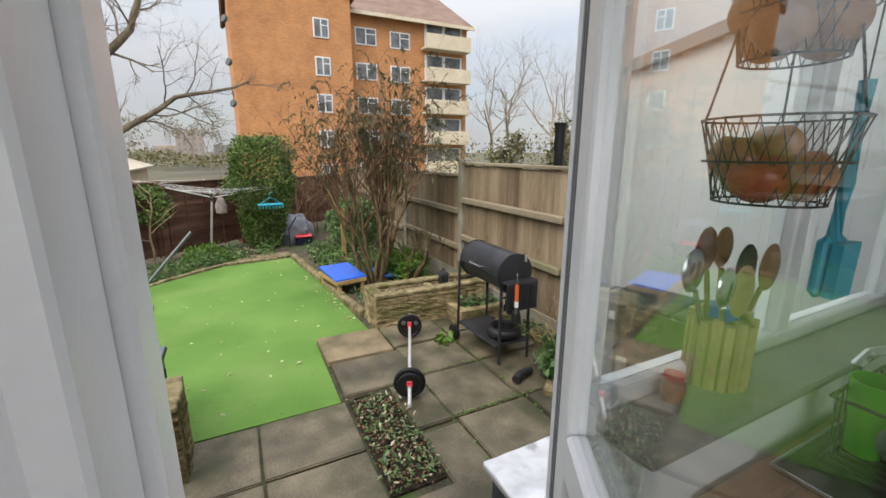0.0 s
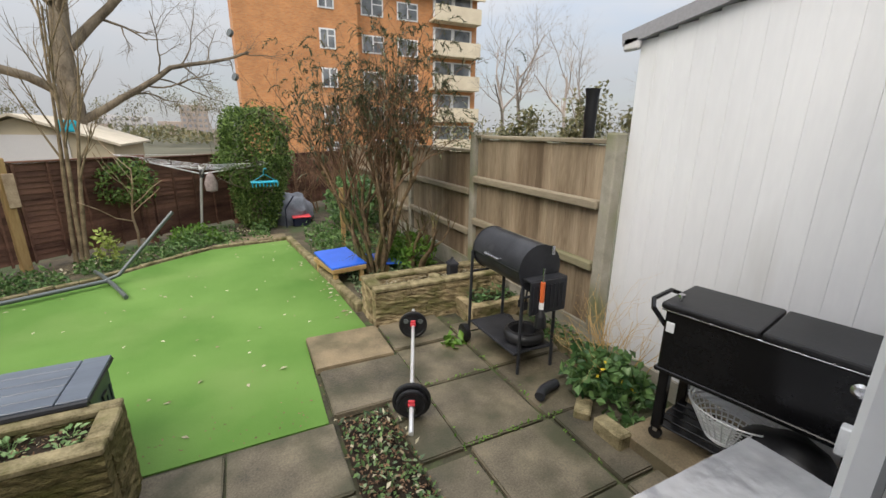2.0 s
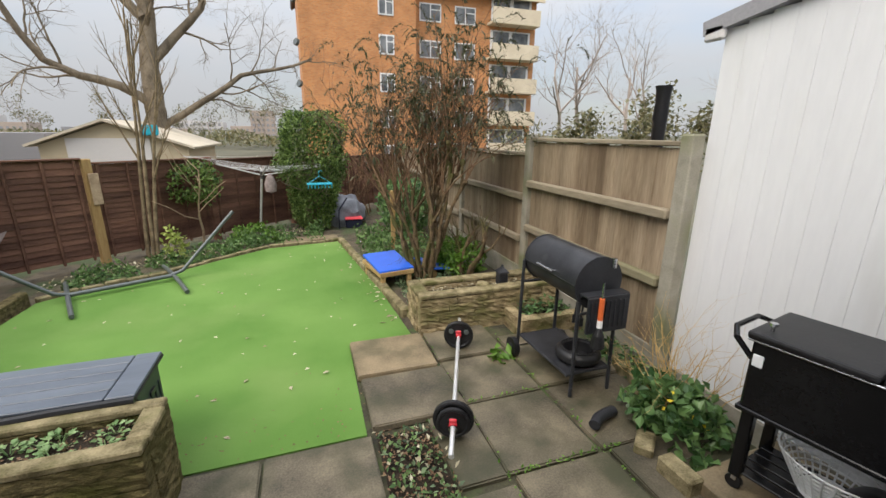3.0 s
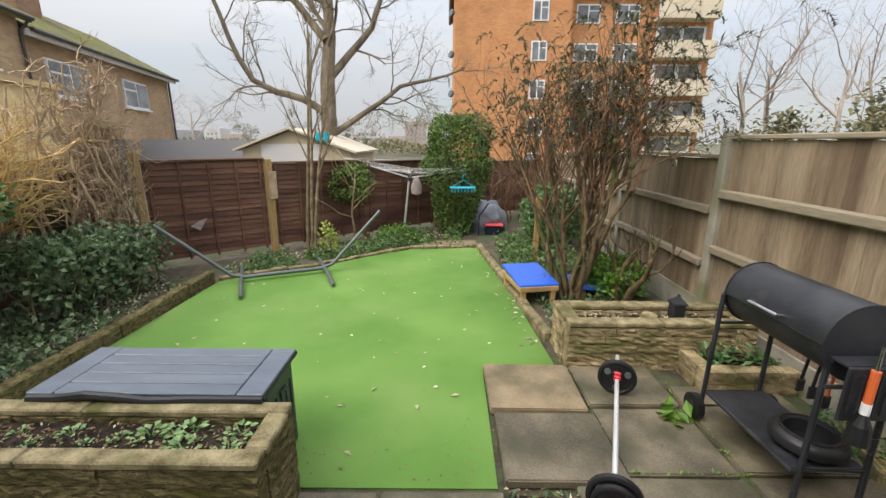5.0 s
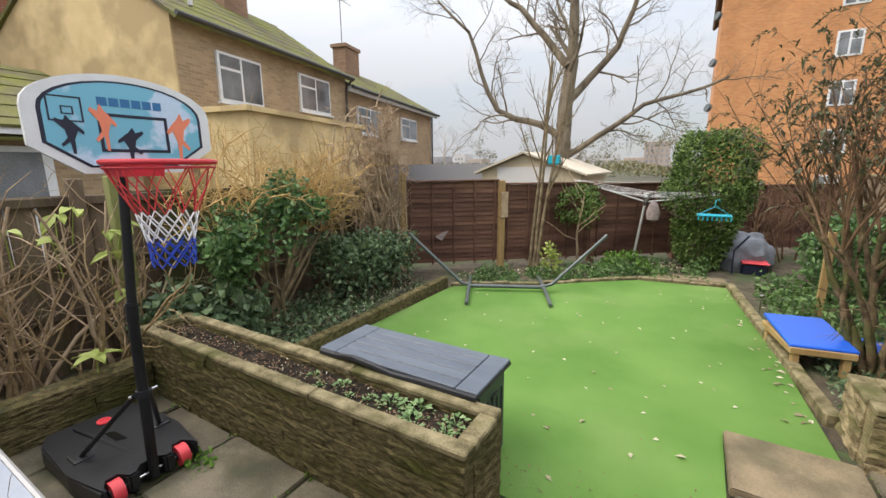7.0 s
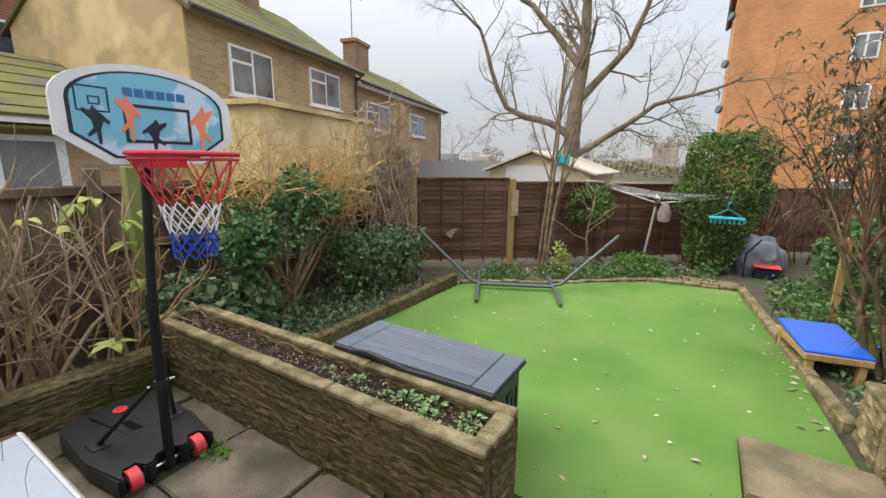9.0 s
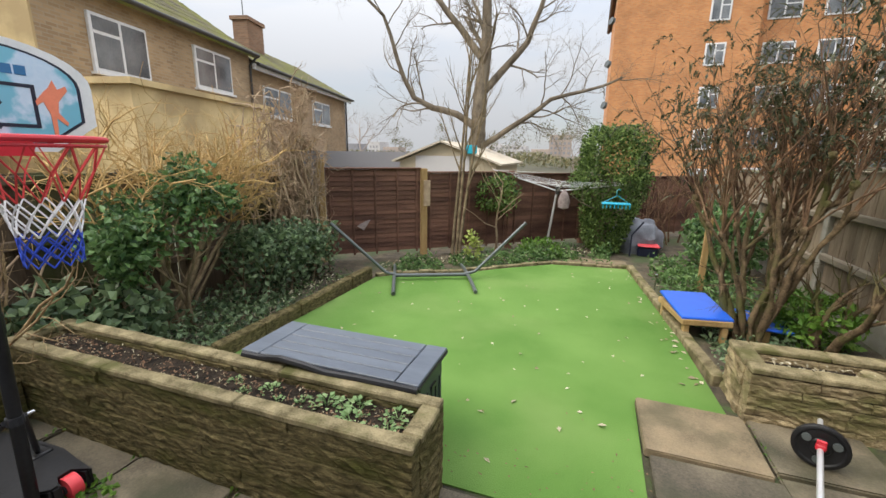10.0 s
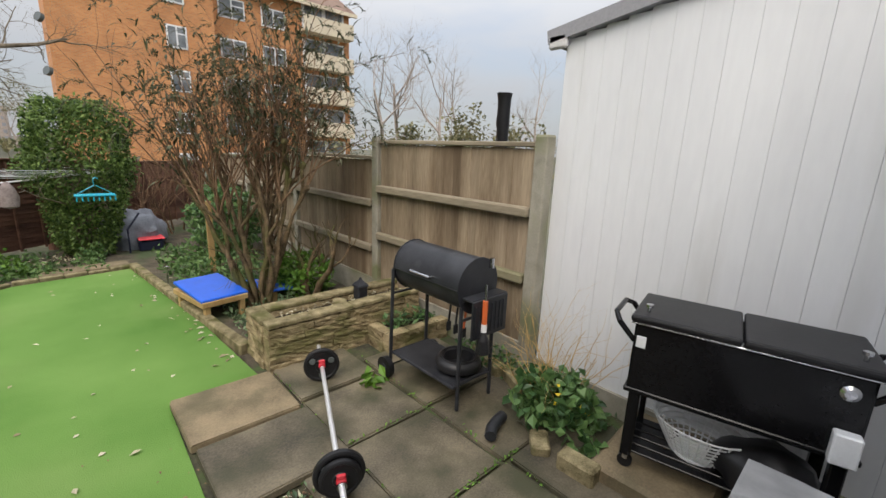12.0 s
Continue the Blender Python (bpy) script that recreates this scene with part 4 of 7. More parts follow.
def slab(x0, x1, y0, y1, z=0.0, material="slab", parent=None, thick=0.05):
    m = Matrix.Translation(((x0 + x1) / 2, (y0 + y1) / 2, z + rng.uniform(-0.004, 0.004))) @ pose(0, 0, 0, rng.uniform(-0.5, 0.5), rng.uniform(-0.5, 0.5), rng.uniform(-0.6, 0.6))
    g = 0.009
    bm = B(-(x1 - x0) / 2 + g, (x1 - x0) / 2 - g, -(y1 - y0) / 2 + g, (y1 - y0) / 2 - g, -thick, 0)
    bmesh.ops.bevel(bm, geom=bm.edges[:], offset=0.008, segments=2, affect="EDGES")
    for v in bm.verts:
        v.co += Vector((rng.uniform(-1, 1), rng.uniform(-1, 1), 0)) * 0.004
    return part("slab", bm, M[material], patio if parent is None else parent, at=m)


slab(0.97, 1.58, 3.88, 4.42, 0.03, "sandslab")
slab(0.99, 1.61, 3.33, 3.87, 0.025)
for x0, x1, ys in ((1.60, 2.18, (4.49, 3.96, 3.41, 2.80, 2.25, 1.66, 1.31)), (2.19, 2.9, (4.2, 3.42, 2.80, 2.24, 1.66, 1.31))):
    for a, b in zip(ys, ys[1:]):
        slab(x0 + 0.03 * (a < 3.4), x1 + 0.03 * (a < 3.4), b, a)
slab(1.33, 1.61, 2.79, 3.38)
slab(1.33, 1.63, 2.2, 2.75)
slab(1.0, 1.6, 1.66, 2.3)
for x0, x1 in ((-2.72, -2.15), (-2.15, -1.52), (-1.52, -0.89), (-0.89, -0.25), (-0.25, 0.40), (0.40, 0.99)):
    front = 3.31 if x0 > -0.3 else 2.95
    ys = (front, 2.76, 2.2, 1.62, 1.31) if x0 > -0.3 else (front, 2.42, 1.88, 1.31)
    for a, b in zip(ys, ys[1:]):
        if not (0.05 < x0 + 0.3 < 1.3 and a < 1.63):
            slab(x0, x1, b, a)
# the gap in the paving, filled with plants and dead leaves
single("soil_patch", plate(bmesh.new(), [(1.0, 2.36), (1.33, 2.36), (1.32, 3.28), (1.01, 3.3)], -0.05, -0.012), M["soil"], "bare soil gap in the paving with low weeds", "soil", kind="structure")


def litter(name, label, n, material, region, size, zmax, seed, flat_=False, cat="leaves"):
    """Small leaves strewn or growing over a stretch of ground."""
    s, r = Soup(), random.Random(seed)
    for _ in range(n):
        x, y, z = region(r)
        d = rand_dir(r)
        d.z = abs(d.z) * (0.08 if flat_ else 0.8)
        s.leaf(Vector((x, y, z + (0.004 if flat_ else r.random() * zmax))), d, Vector((r.uniform(-0.3, 0.3), r.uniform(-0.3, 0.3), 1)), size * r.uniform(0.6, 1.4), size * 0.6 * r.uniform(0.6, 1.2))
    return single(name, s.mesh(name, M[material]), None, label, cat, kind="stuff")


def rect(x0, x1, y0, y1, z=0.0):
    return lambda r: (r.uniform(x0, x1), r.uniform(y0, y1), z)


litter("weeds", "low dark green weeds and creeping stems in the soil gap", 230, "herb", rect(1.01, 1.34, 2.36, 3.30, -0.01), 0.034, 0.05, 21)
litter("ivy_sprigs", "small ivy leaves in the soil gap", 130, "ivy", rect(1.0, 1.33, 2.36, 3.28, -0.01), 0.038, 0.05, 27)
litter("dead_leaves", "pale dead leaves in the soil gap", 70, "dryleaf", rect(0.99, 1.36, 2.34, 3.32, 0.0), 0.034, 0.035, 22)
litter("bark_bits", "brown twig and bark bits in the soil gap", 520, "twig", rect(1.0, 1.34, 2.36, 3.30, -0.01), 0.022, 0.03, 28, cat="bark")
litter("moss_tufts", "small green moss tufts in the paving joints", 300, "grassy", lambda r: r.choice([(1.60 + r.uniform(-.012, .012), r.uniform(2.3, 4.5), 0), (2.19 + r.uniform(-.015, .02), r.uniform(2.3, 4.3), 0), (r.uniform(1.0, 2.2), 3.41 + r.uniform(-.012, .012), 0), (r.uniform(1.6, 2.3), 2.80 + r.uniform(-.012, .012), 0), (r.choice([-0.89, -1.52, -2.15]) + r.uniform(-.012, .012), r.uniform(2.3, 2.95), 0)]), 0.022, 0.012, 23, cat="moss")


def on_lawn(r):
    while True:
        x, y = r.uniform(-2, 1.5), r.uniform(3.4, 8.0)
        if (y < 6.2 + (x + 2) * 0.55) and not (x > 0.9 and y < 4.6):
            return x, y, -0.016


litter("fallen_leaves", "pale fallen leaves scattered over the turf", 80, "dryleaf", on_lawn, 0.042, 0, 24, True)
litter("leaf_specks", "tiny dark leaf crumbs on the turf edge", 160, "twig", lambda r: (r.uniform(-2, 1.0), 3.36 + abs(r.gauss(0, 0.25)), -0.016), 0.018, 0, 25, True)
litter("edge_leaves", "dead leaves lying along the lawn kerb", 34, "dryleaf", lambda r: (1.46 - (r.random() ** 2) * 0.12 - (y := r.uniform(0, 1)) * 0.2, 4.7 + y * 3.1, -0.016), 0.05, 0, 26, True)


# ---- stone planters ----
def stone_wall(parent, x0, x1, y0, y1, z0, z1, courses, length, seed, rough=0.012, along="x", material="stone"):
    """A wall of split-face stones, course by course, on a dark mortar core."""
    r = random.Random(seed)
    part("core", B(x0 + 0.014, x1 - 0.014, y0 + 0.014, y1 - 0.014, z0, z1 - 0.004), M["joint"], parent)
    h = (z1 - z0) / courses
    a0, a1 = (x0, x1) if along == "x" else (y0, y1)
    for c in range(courses):
        p = a0
        while p < a1 - 0.01:
            q = min(a1, p + length * r.uniform(0.6, 1.4))
            if a1 - q < length * 0.35:
                q = a1
            bm = bmesh.new()
            o = r.uniform(-0.004, 0.004)
            lo, hi = z0 + c * h + 0.003, z0 + (c + 1) * h - 0.003
            if along == "x":
                box(bm, p + 0.003, q - 0.003, y0 + o, y1 - o, lo, hi)
            else:
                box(bm, x0 + o, x1 - o, p + 0.003, q - 0.003, lo, hi)
            bmesh.ops.subdivide_edges(bm, edges=[e for e in bm.edges if e.calc_length() > 0.09], cuts=max(5, int((q - p) / 0.042)), use_grid_fill=True)
            bmesh.ops.subdivide_edges(bm, edges=[e for e in bm.edges if abs(e.verts[0].co.z - e.verts[1].co.z) > 0.03], cuts=2, use_grid_fill=True)
            sh = Vector((seed * 1.7, c * 3.1, p * 2.3))
            for v in bm.verts:
                mid = 1 - abs((v.co.z - lo) / (hi - lo) * 2 - 1) * 0.75
                w_ = Vector((v.co.x * 19, v.co.y * 19, v.co.z * 44))
                n_ = noise.noise(w_ + sh) + 0.7 * noise.noise(w_ * 2.3 + sh)
                k_ = rough * (0.35 * mid + 0.75 * n_)
                out = Vector((v.co.x - (x0 + x1) / 2, v.co.y - (y0 + y1) / 2, 0))
                if along == "x":
                    v.co.y += math.copysign(k_, out.y)
                else:
                    v.co.x += math.copysign(k_, out.x)
                v.co.z += 0.25 * rough * n_
            part("stone", bm, M[material], parent)
            p = q


def coping(parent, x0, x1, y0, y1, z, pieces, along="x", thick=0.035):
    for k in range(pieces):
        a, b = k / pieces, (k + 1) / pieces
        if along == "x":
            bm = B(x0 + (x1 - x0) * a + 0.002, x0 + (x1 - x0) * b - 0.002, y0, y1, z - thick, z, bevel=0.007)
        else:
            bm = B(x0, x1, y0 + (y1 - y0) * a + 0.002, y0 + (y1 - y0) * b - 0.002, z - thick, z, bevel=0.007)
        bmesh.ops.subdivide_edges(bm, edges=[e for e in bm.edges if e.calc_length() > 0.2], cuts=9, use_grid_fill=True)
        for v in bm.verts:
            v.co += Vector((noise.noise(v.co * 11), noise.noise(v.co * 11 + Vector((7, 0, 0))), 0.6 * noise.noise(v.co * 9 + Vector((0, 7, 0))))) * 0.006
        part("coping_stone", bm, M["coping"], parent)


pl = thing("stone_planter", "long mossy split-stone planter with pale coping", "planter", (-2.60, 2.945, 0))
PW, PD, PH = 2.63, 0.355, 0.475
stone_wall(pl, 0, PW, 0, 0.068, -0.03, PH - 0.035, 6, 0.95, 31, 0.018)
stone_wall(pl, 0, PW, PD - 0.068, PD, -0.03, PH - 0.035, 6, 0.95, 32, 0.018)
stone_wall(pl, PW - 0.075, PW, 0.068, PD - 0.068, -0.03, PH - 0.035, 6, 0.3, 33, 0.021, "y")
stone_wall(pl, 0, 0.075, 0.068, PD - 0.068, -0.03, PH - 0.035, 6, 0.3, 34, 0.021, "y")
coping(pl, 0, PW, -0.008, 0.07, PH, 3)
coping(pl, 0, PW, PD - 0.07, PD + 0.008, PH, 3)
coping(pl, PW - 0.08, PW + 0.008, 0.07, PD - 0.07, PH, 1, "y")
coping(pl, -0.008, 0.08, 0.07, PD - 0.07, PH, 1, "y")
part("soil", B(0.06, PW - 0.06, 0.06, PD - 0.06, 0.1, PH - 0.062), M["soil"], pl, "dark crumbly potting soil")
litter("soil_crumbs", "bark crumbs and stems on the planter soil", 500, "twig", rect(-2.5, -0.06, 3.02, 3.22, 0.413), 0.02, 0.014, 35, cat="soil")
litter("planter_crumbs", "pale bits of straw on the planter soil", 260, "dryleaf", rect(-2.5, -0.06, 3.02, 3.22, 0.413), 0.015, 0.014, 36)


def herb(at, size, seed, n=30, material="paleherb"):
    s, r = Soup(), random.Random(seed)
    for _ in range(n):
        a, q = r.uniform(0, 6.28), r.random() ** 0.5 * size
        z = size * 0.75 * (1 - (q / size) ** 2) * r.uniform(0.5, 1)
        p = Vector((q * math.cos(a), q * math.sin(a), z))
        s.leaf(p, Vector((math.cos(a), math.sin(a), 0.3)), Vector((r.uniform(-.4, .4), r.uniform(-.4, .4), 1)), size * 0.5 * r.uniform(0.7, 1.3), size * 0.38 * r.uniform(0.7, 1.2))
    for k in range(6):
        a = r.uniform(0, 6.28)
        s.tube([Vector((0, 0, -0.01)), Vector((math.cos(a) * size * 0.5, math.sin(a) * size * 0.5, size * 0.5))], [0.003, 0.002], 4)
    return single("herb", s.mesh("herb", M[material]), None, "small pale green herb growing in the planter soil", "plant", at, group="planter herbs")


for k, (x, y, q) in enumerate(((-0.84, 3.16, 0.042), (-0.62, 3.13, 0.036), (-0.50, 3.15, 0.058), (-0.41, 3.18, 0.052), (-0.34, 3.17, 0.062), (-0.33, 3.08, 0.058), (-0.14, 3.17, 0.06), (-0.15, 3.08, 0.05), (-0.95, 3.10, 0.03), (-1.06, 3.16, 0.034), (-0.74, 3.10, 0.028))):
    herb((x, y, 0.41), q, 40 + k)

rb = thing("raised_bed", "raised bed of tan split-face stone", "planter", (1.59, 4.44, 0))
BW, BD, BH = 1.36, 0.42, 0.345
stone_wall(rb, 0, BW, 0, 0.1, -0.03, BH - 0.04, 5, 0.36, 51, 0.026, material="tanstone")
stone_wall(rb, 0, 0.1, 0.1, BD, -0.03, BH - 0.04, 5, 0.3, 52, 0.026, "y", "tanstone")
stone_wall(rb, 0.1, BW, BD - 0.1, BD, -0.03, BH - 0.04, 5, 0.26, 53, 0.016, material="tanstone")
coping(rb, 0, BW, -0.01, 0.105, BH, 4)
coping(rb, -0.01, 0.105, 0.105, BD + 0.01, BH, 1, "y")
coping(rb, 0.105, BW, BD - 0.1, BD + 0.01, BH, 3)
part("soil", B(0.09, BW - 0.02, 0.09, BD - 0.09, 0.05, BH - 0.08), M["soil"], rb)
litter("bed_litter", "dead leaves and ivy in the raised bed", 160, "dryleaf", rect(1.72, 2.9, 4.56, 4.74, 0.27), 0.03, 0.03, 54)
rb2 = thing("low_stone_bed", "low stone bed step below the raised bed", "planter", (2.40, 4.12, 0))
stone_wall(rb2, 0, 0.62, 0, 0.09, -0.03, 0.15, 2, 0.24, 55, 0.014, material="tanstone")
stone_wall(rb2, 0, 0.09, 0.09, 0.31, -0.03, 0.15, 2, 0.2, 56, 0.014, "y", "tanstone")
part("soil", B(0.09, 0.62, 0.09, 0.31, -0.03, 0.1), M["soil"], rb2)
litter("low_bed_weeds", "green weeds in the low stone bed", 130, "laurel", rect(2.5, 2.95, 4.2, 4.42, 0.1), 0.06, 0.1, 57)
lan = thing("garden_lantern", "small dark metal lantern standing on the raised bed", "lantern", (2.47, 4.66, 0.265))
part("body", B(-0.045, 0.045, -0.045, 0.045, 0, 0.14, bevel=0.006), M["bbq"], lan)
part("roof", lathe(bmesh.new(), [(0.075, 0.14), (0.07, 0.155), (0.03, 0.185), (0.012, 0.2), (0.012, 0.215), (0.0, 0.22)], 4, pose(0, 0, 0, 0, 0, 45)), M["bbq"], lan)
part("base", B(-0.055, 0.055, -0.055, 0.055, -0.005, 0.01, bevel=0.003), M["bbq"], lan)
single("pale_stone", lathe(bmesh.new(), [(0.02, 0), (0.07, 0.01), (0.06, 0.05), (0.0, 0.065)], 7), M["coping"], "pale broken stone lying in the raised bed", "stone", (2.28, 4.68, 0.26))

# kerbs
kerb = thing("lawn_kerb", "mossy stone kerb along the lawn bed", "kerb", (-2.06, 3.4, 0), kind="structure")
for k in range(6):
    part("kerb_stone", B(-0.055, 0.045, k * 0.49 + 0.003, (k + 1) * 0.49 - 0.003, -0.1, 0.1 + 0.006 * (k % 2), bevel=0.012), M["stone"], kerb, at=pose(0.01 * (k % 2), 0, 0, 0, 0, rng.uniform(-0.6, 0.6)))
kerb2 = thing("bed_edging", "timber and stone edging between lawn and bed", "kerb", (1.575, 4.9, 0), kind="structure")
for k in range(5):
    part("edging_board", B(-0.045, 0.045, 0.004, 0.626, -0.1, 0.045, bevel=0.012), M["coping"], kerb2, at=pose(-0.07 * k, 0.63 * k, 0, 0, 0, 6.3 + rng.uniform(-0.6, 0.6)))
kerb3 = thing("patio_side_wall", "low mossy stone wall at the patio's side", "kerb", (-2.46, 1.3, 0), 0, kind="structure")
stone_wall(kerb3, -0.15, 0.02, 0, 1.63, -0.05, 0.27, 3, 0.7, 61, 0.014, "y")
kerb4 = thing("far_edging", "low brick edging along the far lawn edge", "kerb", (0, 0, 0), kind="structure")
EDGE = [(-1.97, 6.33), (-1.7, 6.58), (-0.95, 6.98), (-0.45, 7.43), (0.15, 7.89), (1.2, 8.04)]
for (xa, ya), (xb, yb) in zip(EDGE, EDGE[1:]):
    ln, ang = math.hypot(xb - xa, yb - ya), math.degrees(math.atan2(yb - ya, xb - xa))
    n = max(1, round(ln / 0.22))
    for i in range(n):
        part("brick", B(i * ln / n + 0.004, (i + 1) * ln / n - 0.004, 0, 0.07, -0.08, 0.012, bevel=0.008), M["coping"], kerb4, at=pose(xa, ya, rng.uniform(-0.01, 0.01), 0, 0, ang))
single("flat_stone", B(-0.45, 0.4, -0.12, 0.14, -0.05, 0.012, bevel=0.01), M["sandslab"], "reddish flat stone at the lawn's far corner", "stone", (0.8, 8.22, 0), 6)
kerb5 = thing("border_edging", "small stone border below the white wall", "kerb", (0, 0, 0), kind="structure")
for x, y, l, r_, h in ((2.92, 3.55, 0.42, 68, 0.07), (2.80, 3.15, 0.4, 66, 0.07), (2.42, 2.74, 0.16, 40, 0.06), (2.405, 2.50, 0.2, 92, 0.09)):
    part("kerb_stone", B(-l / 2, l / 2, -0.05, 0.05, -0.05, h, bevel=0.012), M["coping"], kerb5, at=pose(x, y, 0, 0, 0, r_))
single("stone_block", B(-0.3, 0.35, -0.42, 0.1, -0.05, 0.085, bevel=0.02), M["sandslab"], "rough sandstone block under the cool box", "stone", (2.74, 2.38, 0), 3)
bm = bmesh.new()
hose(bm, [(-0.11, 0, 0.045), (-0.04, 0.012, 0.05), (0.04, 0, 0.048), (0.11, -0.01, 0.036)], 0.034, 10)
single("old_shoe", bm, M["bbq"], "dark worn shoe lying on the paving edge", "shoe", (2.33, 2.98, 0.0), 25, smooth=True)

# ---- storage box ----
bx = thing("storage_box", "slate-grey plastic garden storage box with a warped slatted lid", "storage box", (-1.16, 3.33, 0))
SW, SD, SH = 1.065, 0.385, 0.482
part("body", B(0.03, SW - 0.02, 0.02, SD - 0.02, -0.03, SH - 0.01, bevel=0.02), M["darkplas"], bx)
for k in range(5):
    part("side_rib", B(SW - 0.021, SW - 0.012, 0.06 + 0.06 * k, 0.075 + 0.06 * k, 0.02, SH - 0.1, bevel=0.003), M["darkplas"], bx)
part("grip", B(SW - 0.02, SW - 0.01, 0.17, 0.24, 0.36, 0.39, bevel=0.004), M["black"], bx, "recessed black grip")
lid = part("lid", B(0.0, SW, -0.03, SD + 0.015, SH - 0.01, SH + 0.012, bevel=0.006), M["black"], bx, "warped slatted lid")
for k in range(5):
    y0 = -0.022 + k * 0.084
    bm = B(0.129, SW - 0.129, y0, y0 + 0.078, SH + 0.010, SH + 0.026)
    bmesh.ops.bevel(bm, geom=bm.edges[:], offset=0.004, segments=1, affect="EDGES")
    part("slat", bm, M["greyplas"], lid)
for x in (0.005, SW - 0.125):
    part("end_board", B(x, x + 0.12, -0.025, SD + 0.01, SH + 0.012, SH + 0.026, bevel=0.004), M["greyplas"], lid)
bm = bmesh.new()
warp = [(0.02, -0.03, SH + 0.0), (0.15, -0.032, SH + 0.004), (0.28, -0.04, SH + 0.026), (0.42, -0.04, SH + 0.016), (0.56, -0.036, SH - 0.004), (0.75, -0.03, SH + 0.0), (1.06, -0.03, SH)]
hose(bm, warp, 0.019, 8)
part("warped_edge", bm, M["black"], lid, "buckled black lid edge")
part("gas_strut", R((0.56, -0.02, SH - 0.012), (0.74, 0.012, SH - 0.045), 0.006), M["chrome"], bx)

# ---- barrel barbecue ----
bq = thing("barrel_barbecue", "black barrel charcoal barbecue on a wheeled frame", "barbecue", (2.43, 3.57, 0), 0)
def disc_y(bm, y0, y1, r, cz, cx=0.0, n=28):
    return rod(bm, (cx, y0, cz), (cx, y1, cz), r, n=n)
part("barrel", disc_y(bmesh.new(), -0.29, 0.31, 0.165, 0.79), M["bbq"], bq, smooth=True)
bm = bmesh.new()
for k in range(9):
    a0, a1 = radians(2 + k * 20), radians(2 + (k + 1) * 20)
    vs = [bm.verts.new((rr * math.cos(a), y, 0.79 + rr * math.sin(a))) for rr, a, y in ((0.172, a0, -0.3), (0.172, a1, -0.3), (0.172, a1, 0.32), (0.172, a0, 0.32))]
    bm.faces.new(vs)
bmesh.ops.remove_doubles(bm, verts=bm.verts, dist=0.0005)
part("lid", bm, M["bbq"], bq, "domed barrel lid", smooth=True)
part("seam", B(-0.178, 0.178, -0.3, 0.32, 0.782, 0.79), M["black"], bq)
for y in (-0.3, 0.315):
    part("end_rim", disc_y(bmesh.new(), y - 0.004, y + 0.004, 0.176, 0.79), M["bbq"], bq)
part("handle", hose(bmesh.new(), [(-0.165, -0.08, 0.82), (-0.2, -0.08, 0.822), (-0.2, 0.1, 0.822), (-0.165, 0.1, 0.82)], 0.008), M["chrome"], bq, "dark metal lid handle")
for x, y in ((-0.13, -0.3), (0.17, -0.3), (-0.19, 0.32), (0.14, 0.32)):
    part("leg", hose(bmesh.new(), [(x, y, 0.0 if y < 0 else 0.06), (x * 0.95, y * 0.97, 0.78)], 0.013), M["bbq"], bq)
for z in (0.60, 0.72):
    part("brace", hose(bmesh.new(), [(-0.17, 0.33, z), (0.13, 0.33, z)], 0.01), M["bbq"], bq)
    part("brace", hose(bmesh.new(), [(-0.13, -0.31, z), (0.16, -0.31, z)], 0.01), M["bbq"], bq)
part("shelf", B(-0.17, 0.16, -0.29, 0.31, 0.155, 0.172, bevel=0.004), M["bbq"], bq, "scuffed steel lower shelf")
part("shelf_rim", hose(bmesh.new(), [(-0.17, -0.3, 0.165), (-0.18, 0.31, 0.165), (0.15, 0.31, 0.165), (0.165, -0.3, 0.165)], 0.01, closed=True), M["bbq"], bq)
part("axle", R((-0.24, 0.31, 0.07), (0.2, 0.31, 0.07), 0.008), M["chrome"], bq)
for x in (-0.235, 0.2):
    w = part("wheel", R((x - 0.02, 0.31, 0.072), (x + 0.02, 0.31, 0.072), 0.075, n=22), M["black"], bq)
    part("hub", R((x - 0.025, 0.31, 0.072), (x + 0.025, 0.31, 0.072), 0.03, n=14), M["bbq"], w)
bm = B(-0.14, 0.17, -0.40, -0.385, 0.50, 0.74, bevel=0.004)
part("side_table", bm, M["bbq"], bq, "folded mesh side table")
for k in range(8):
    part("side_bar", B(-0.12 + k * 0.035, -0.112 + k * 0.035, -0.408, -0.4, 0.53, 0.71), M["bbq"], bq)
part("flange", B(-0.14, 0.17, -0.39, -0.31, 0.735, 0.745), M["bbq"], bq)
part("air_pipe", R((0.07, -0.34, 0.9), (0.07, -0.34, 0.96), 0.016), M["chrome"], bq)
lt = thing("gas_lighter", "orange and silver tool hanging on the barbecue's end", "tool", (2.37, 3.15, 0.72))
part("handle", R((0, 0, -0.12), (0, 0, 0.02), 0.016), M["orange"], lt)
part("shaft", R((0, 0, 0.02), (0, 0, 0.12), 0.007), M["chrome"], lt)
part("collar", R((0, 0, -0.17), (0, 0, -0.12), 0.017), M["white"], lt)
part("bristles", lathe(bmesh.new(), [(0.012, -0.17), (0.035, -0.22), (0.045, -0.30), (0.0, -0.305)], 12), M["black"], lt)
pan = thing("fire_bowl", "round black steel bowl on the barbecue shelf", "bowl", (2.45, 3.42, 0.172))
part("bowl", lathe(bmesh.new(), [(0.08, 0.0), (0.125, 0.008), (0.152, 0.03), (0.155, 0.06), (0.14, 0.085), (0.115, 0.095), (0.10, 0.085), (0.095, 0.05), (0.085, 0.02), (0.0, 0.015)], 32), M["black"], pan, smooth=True)
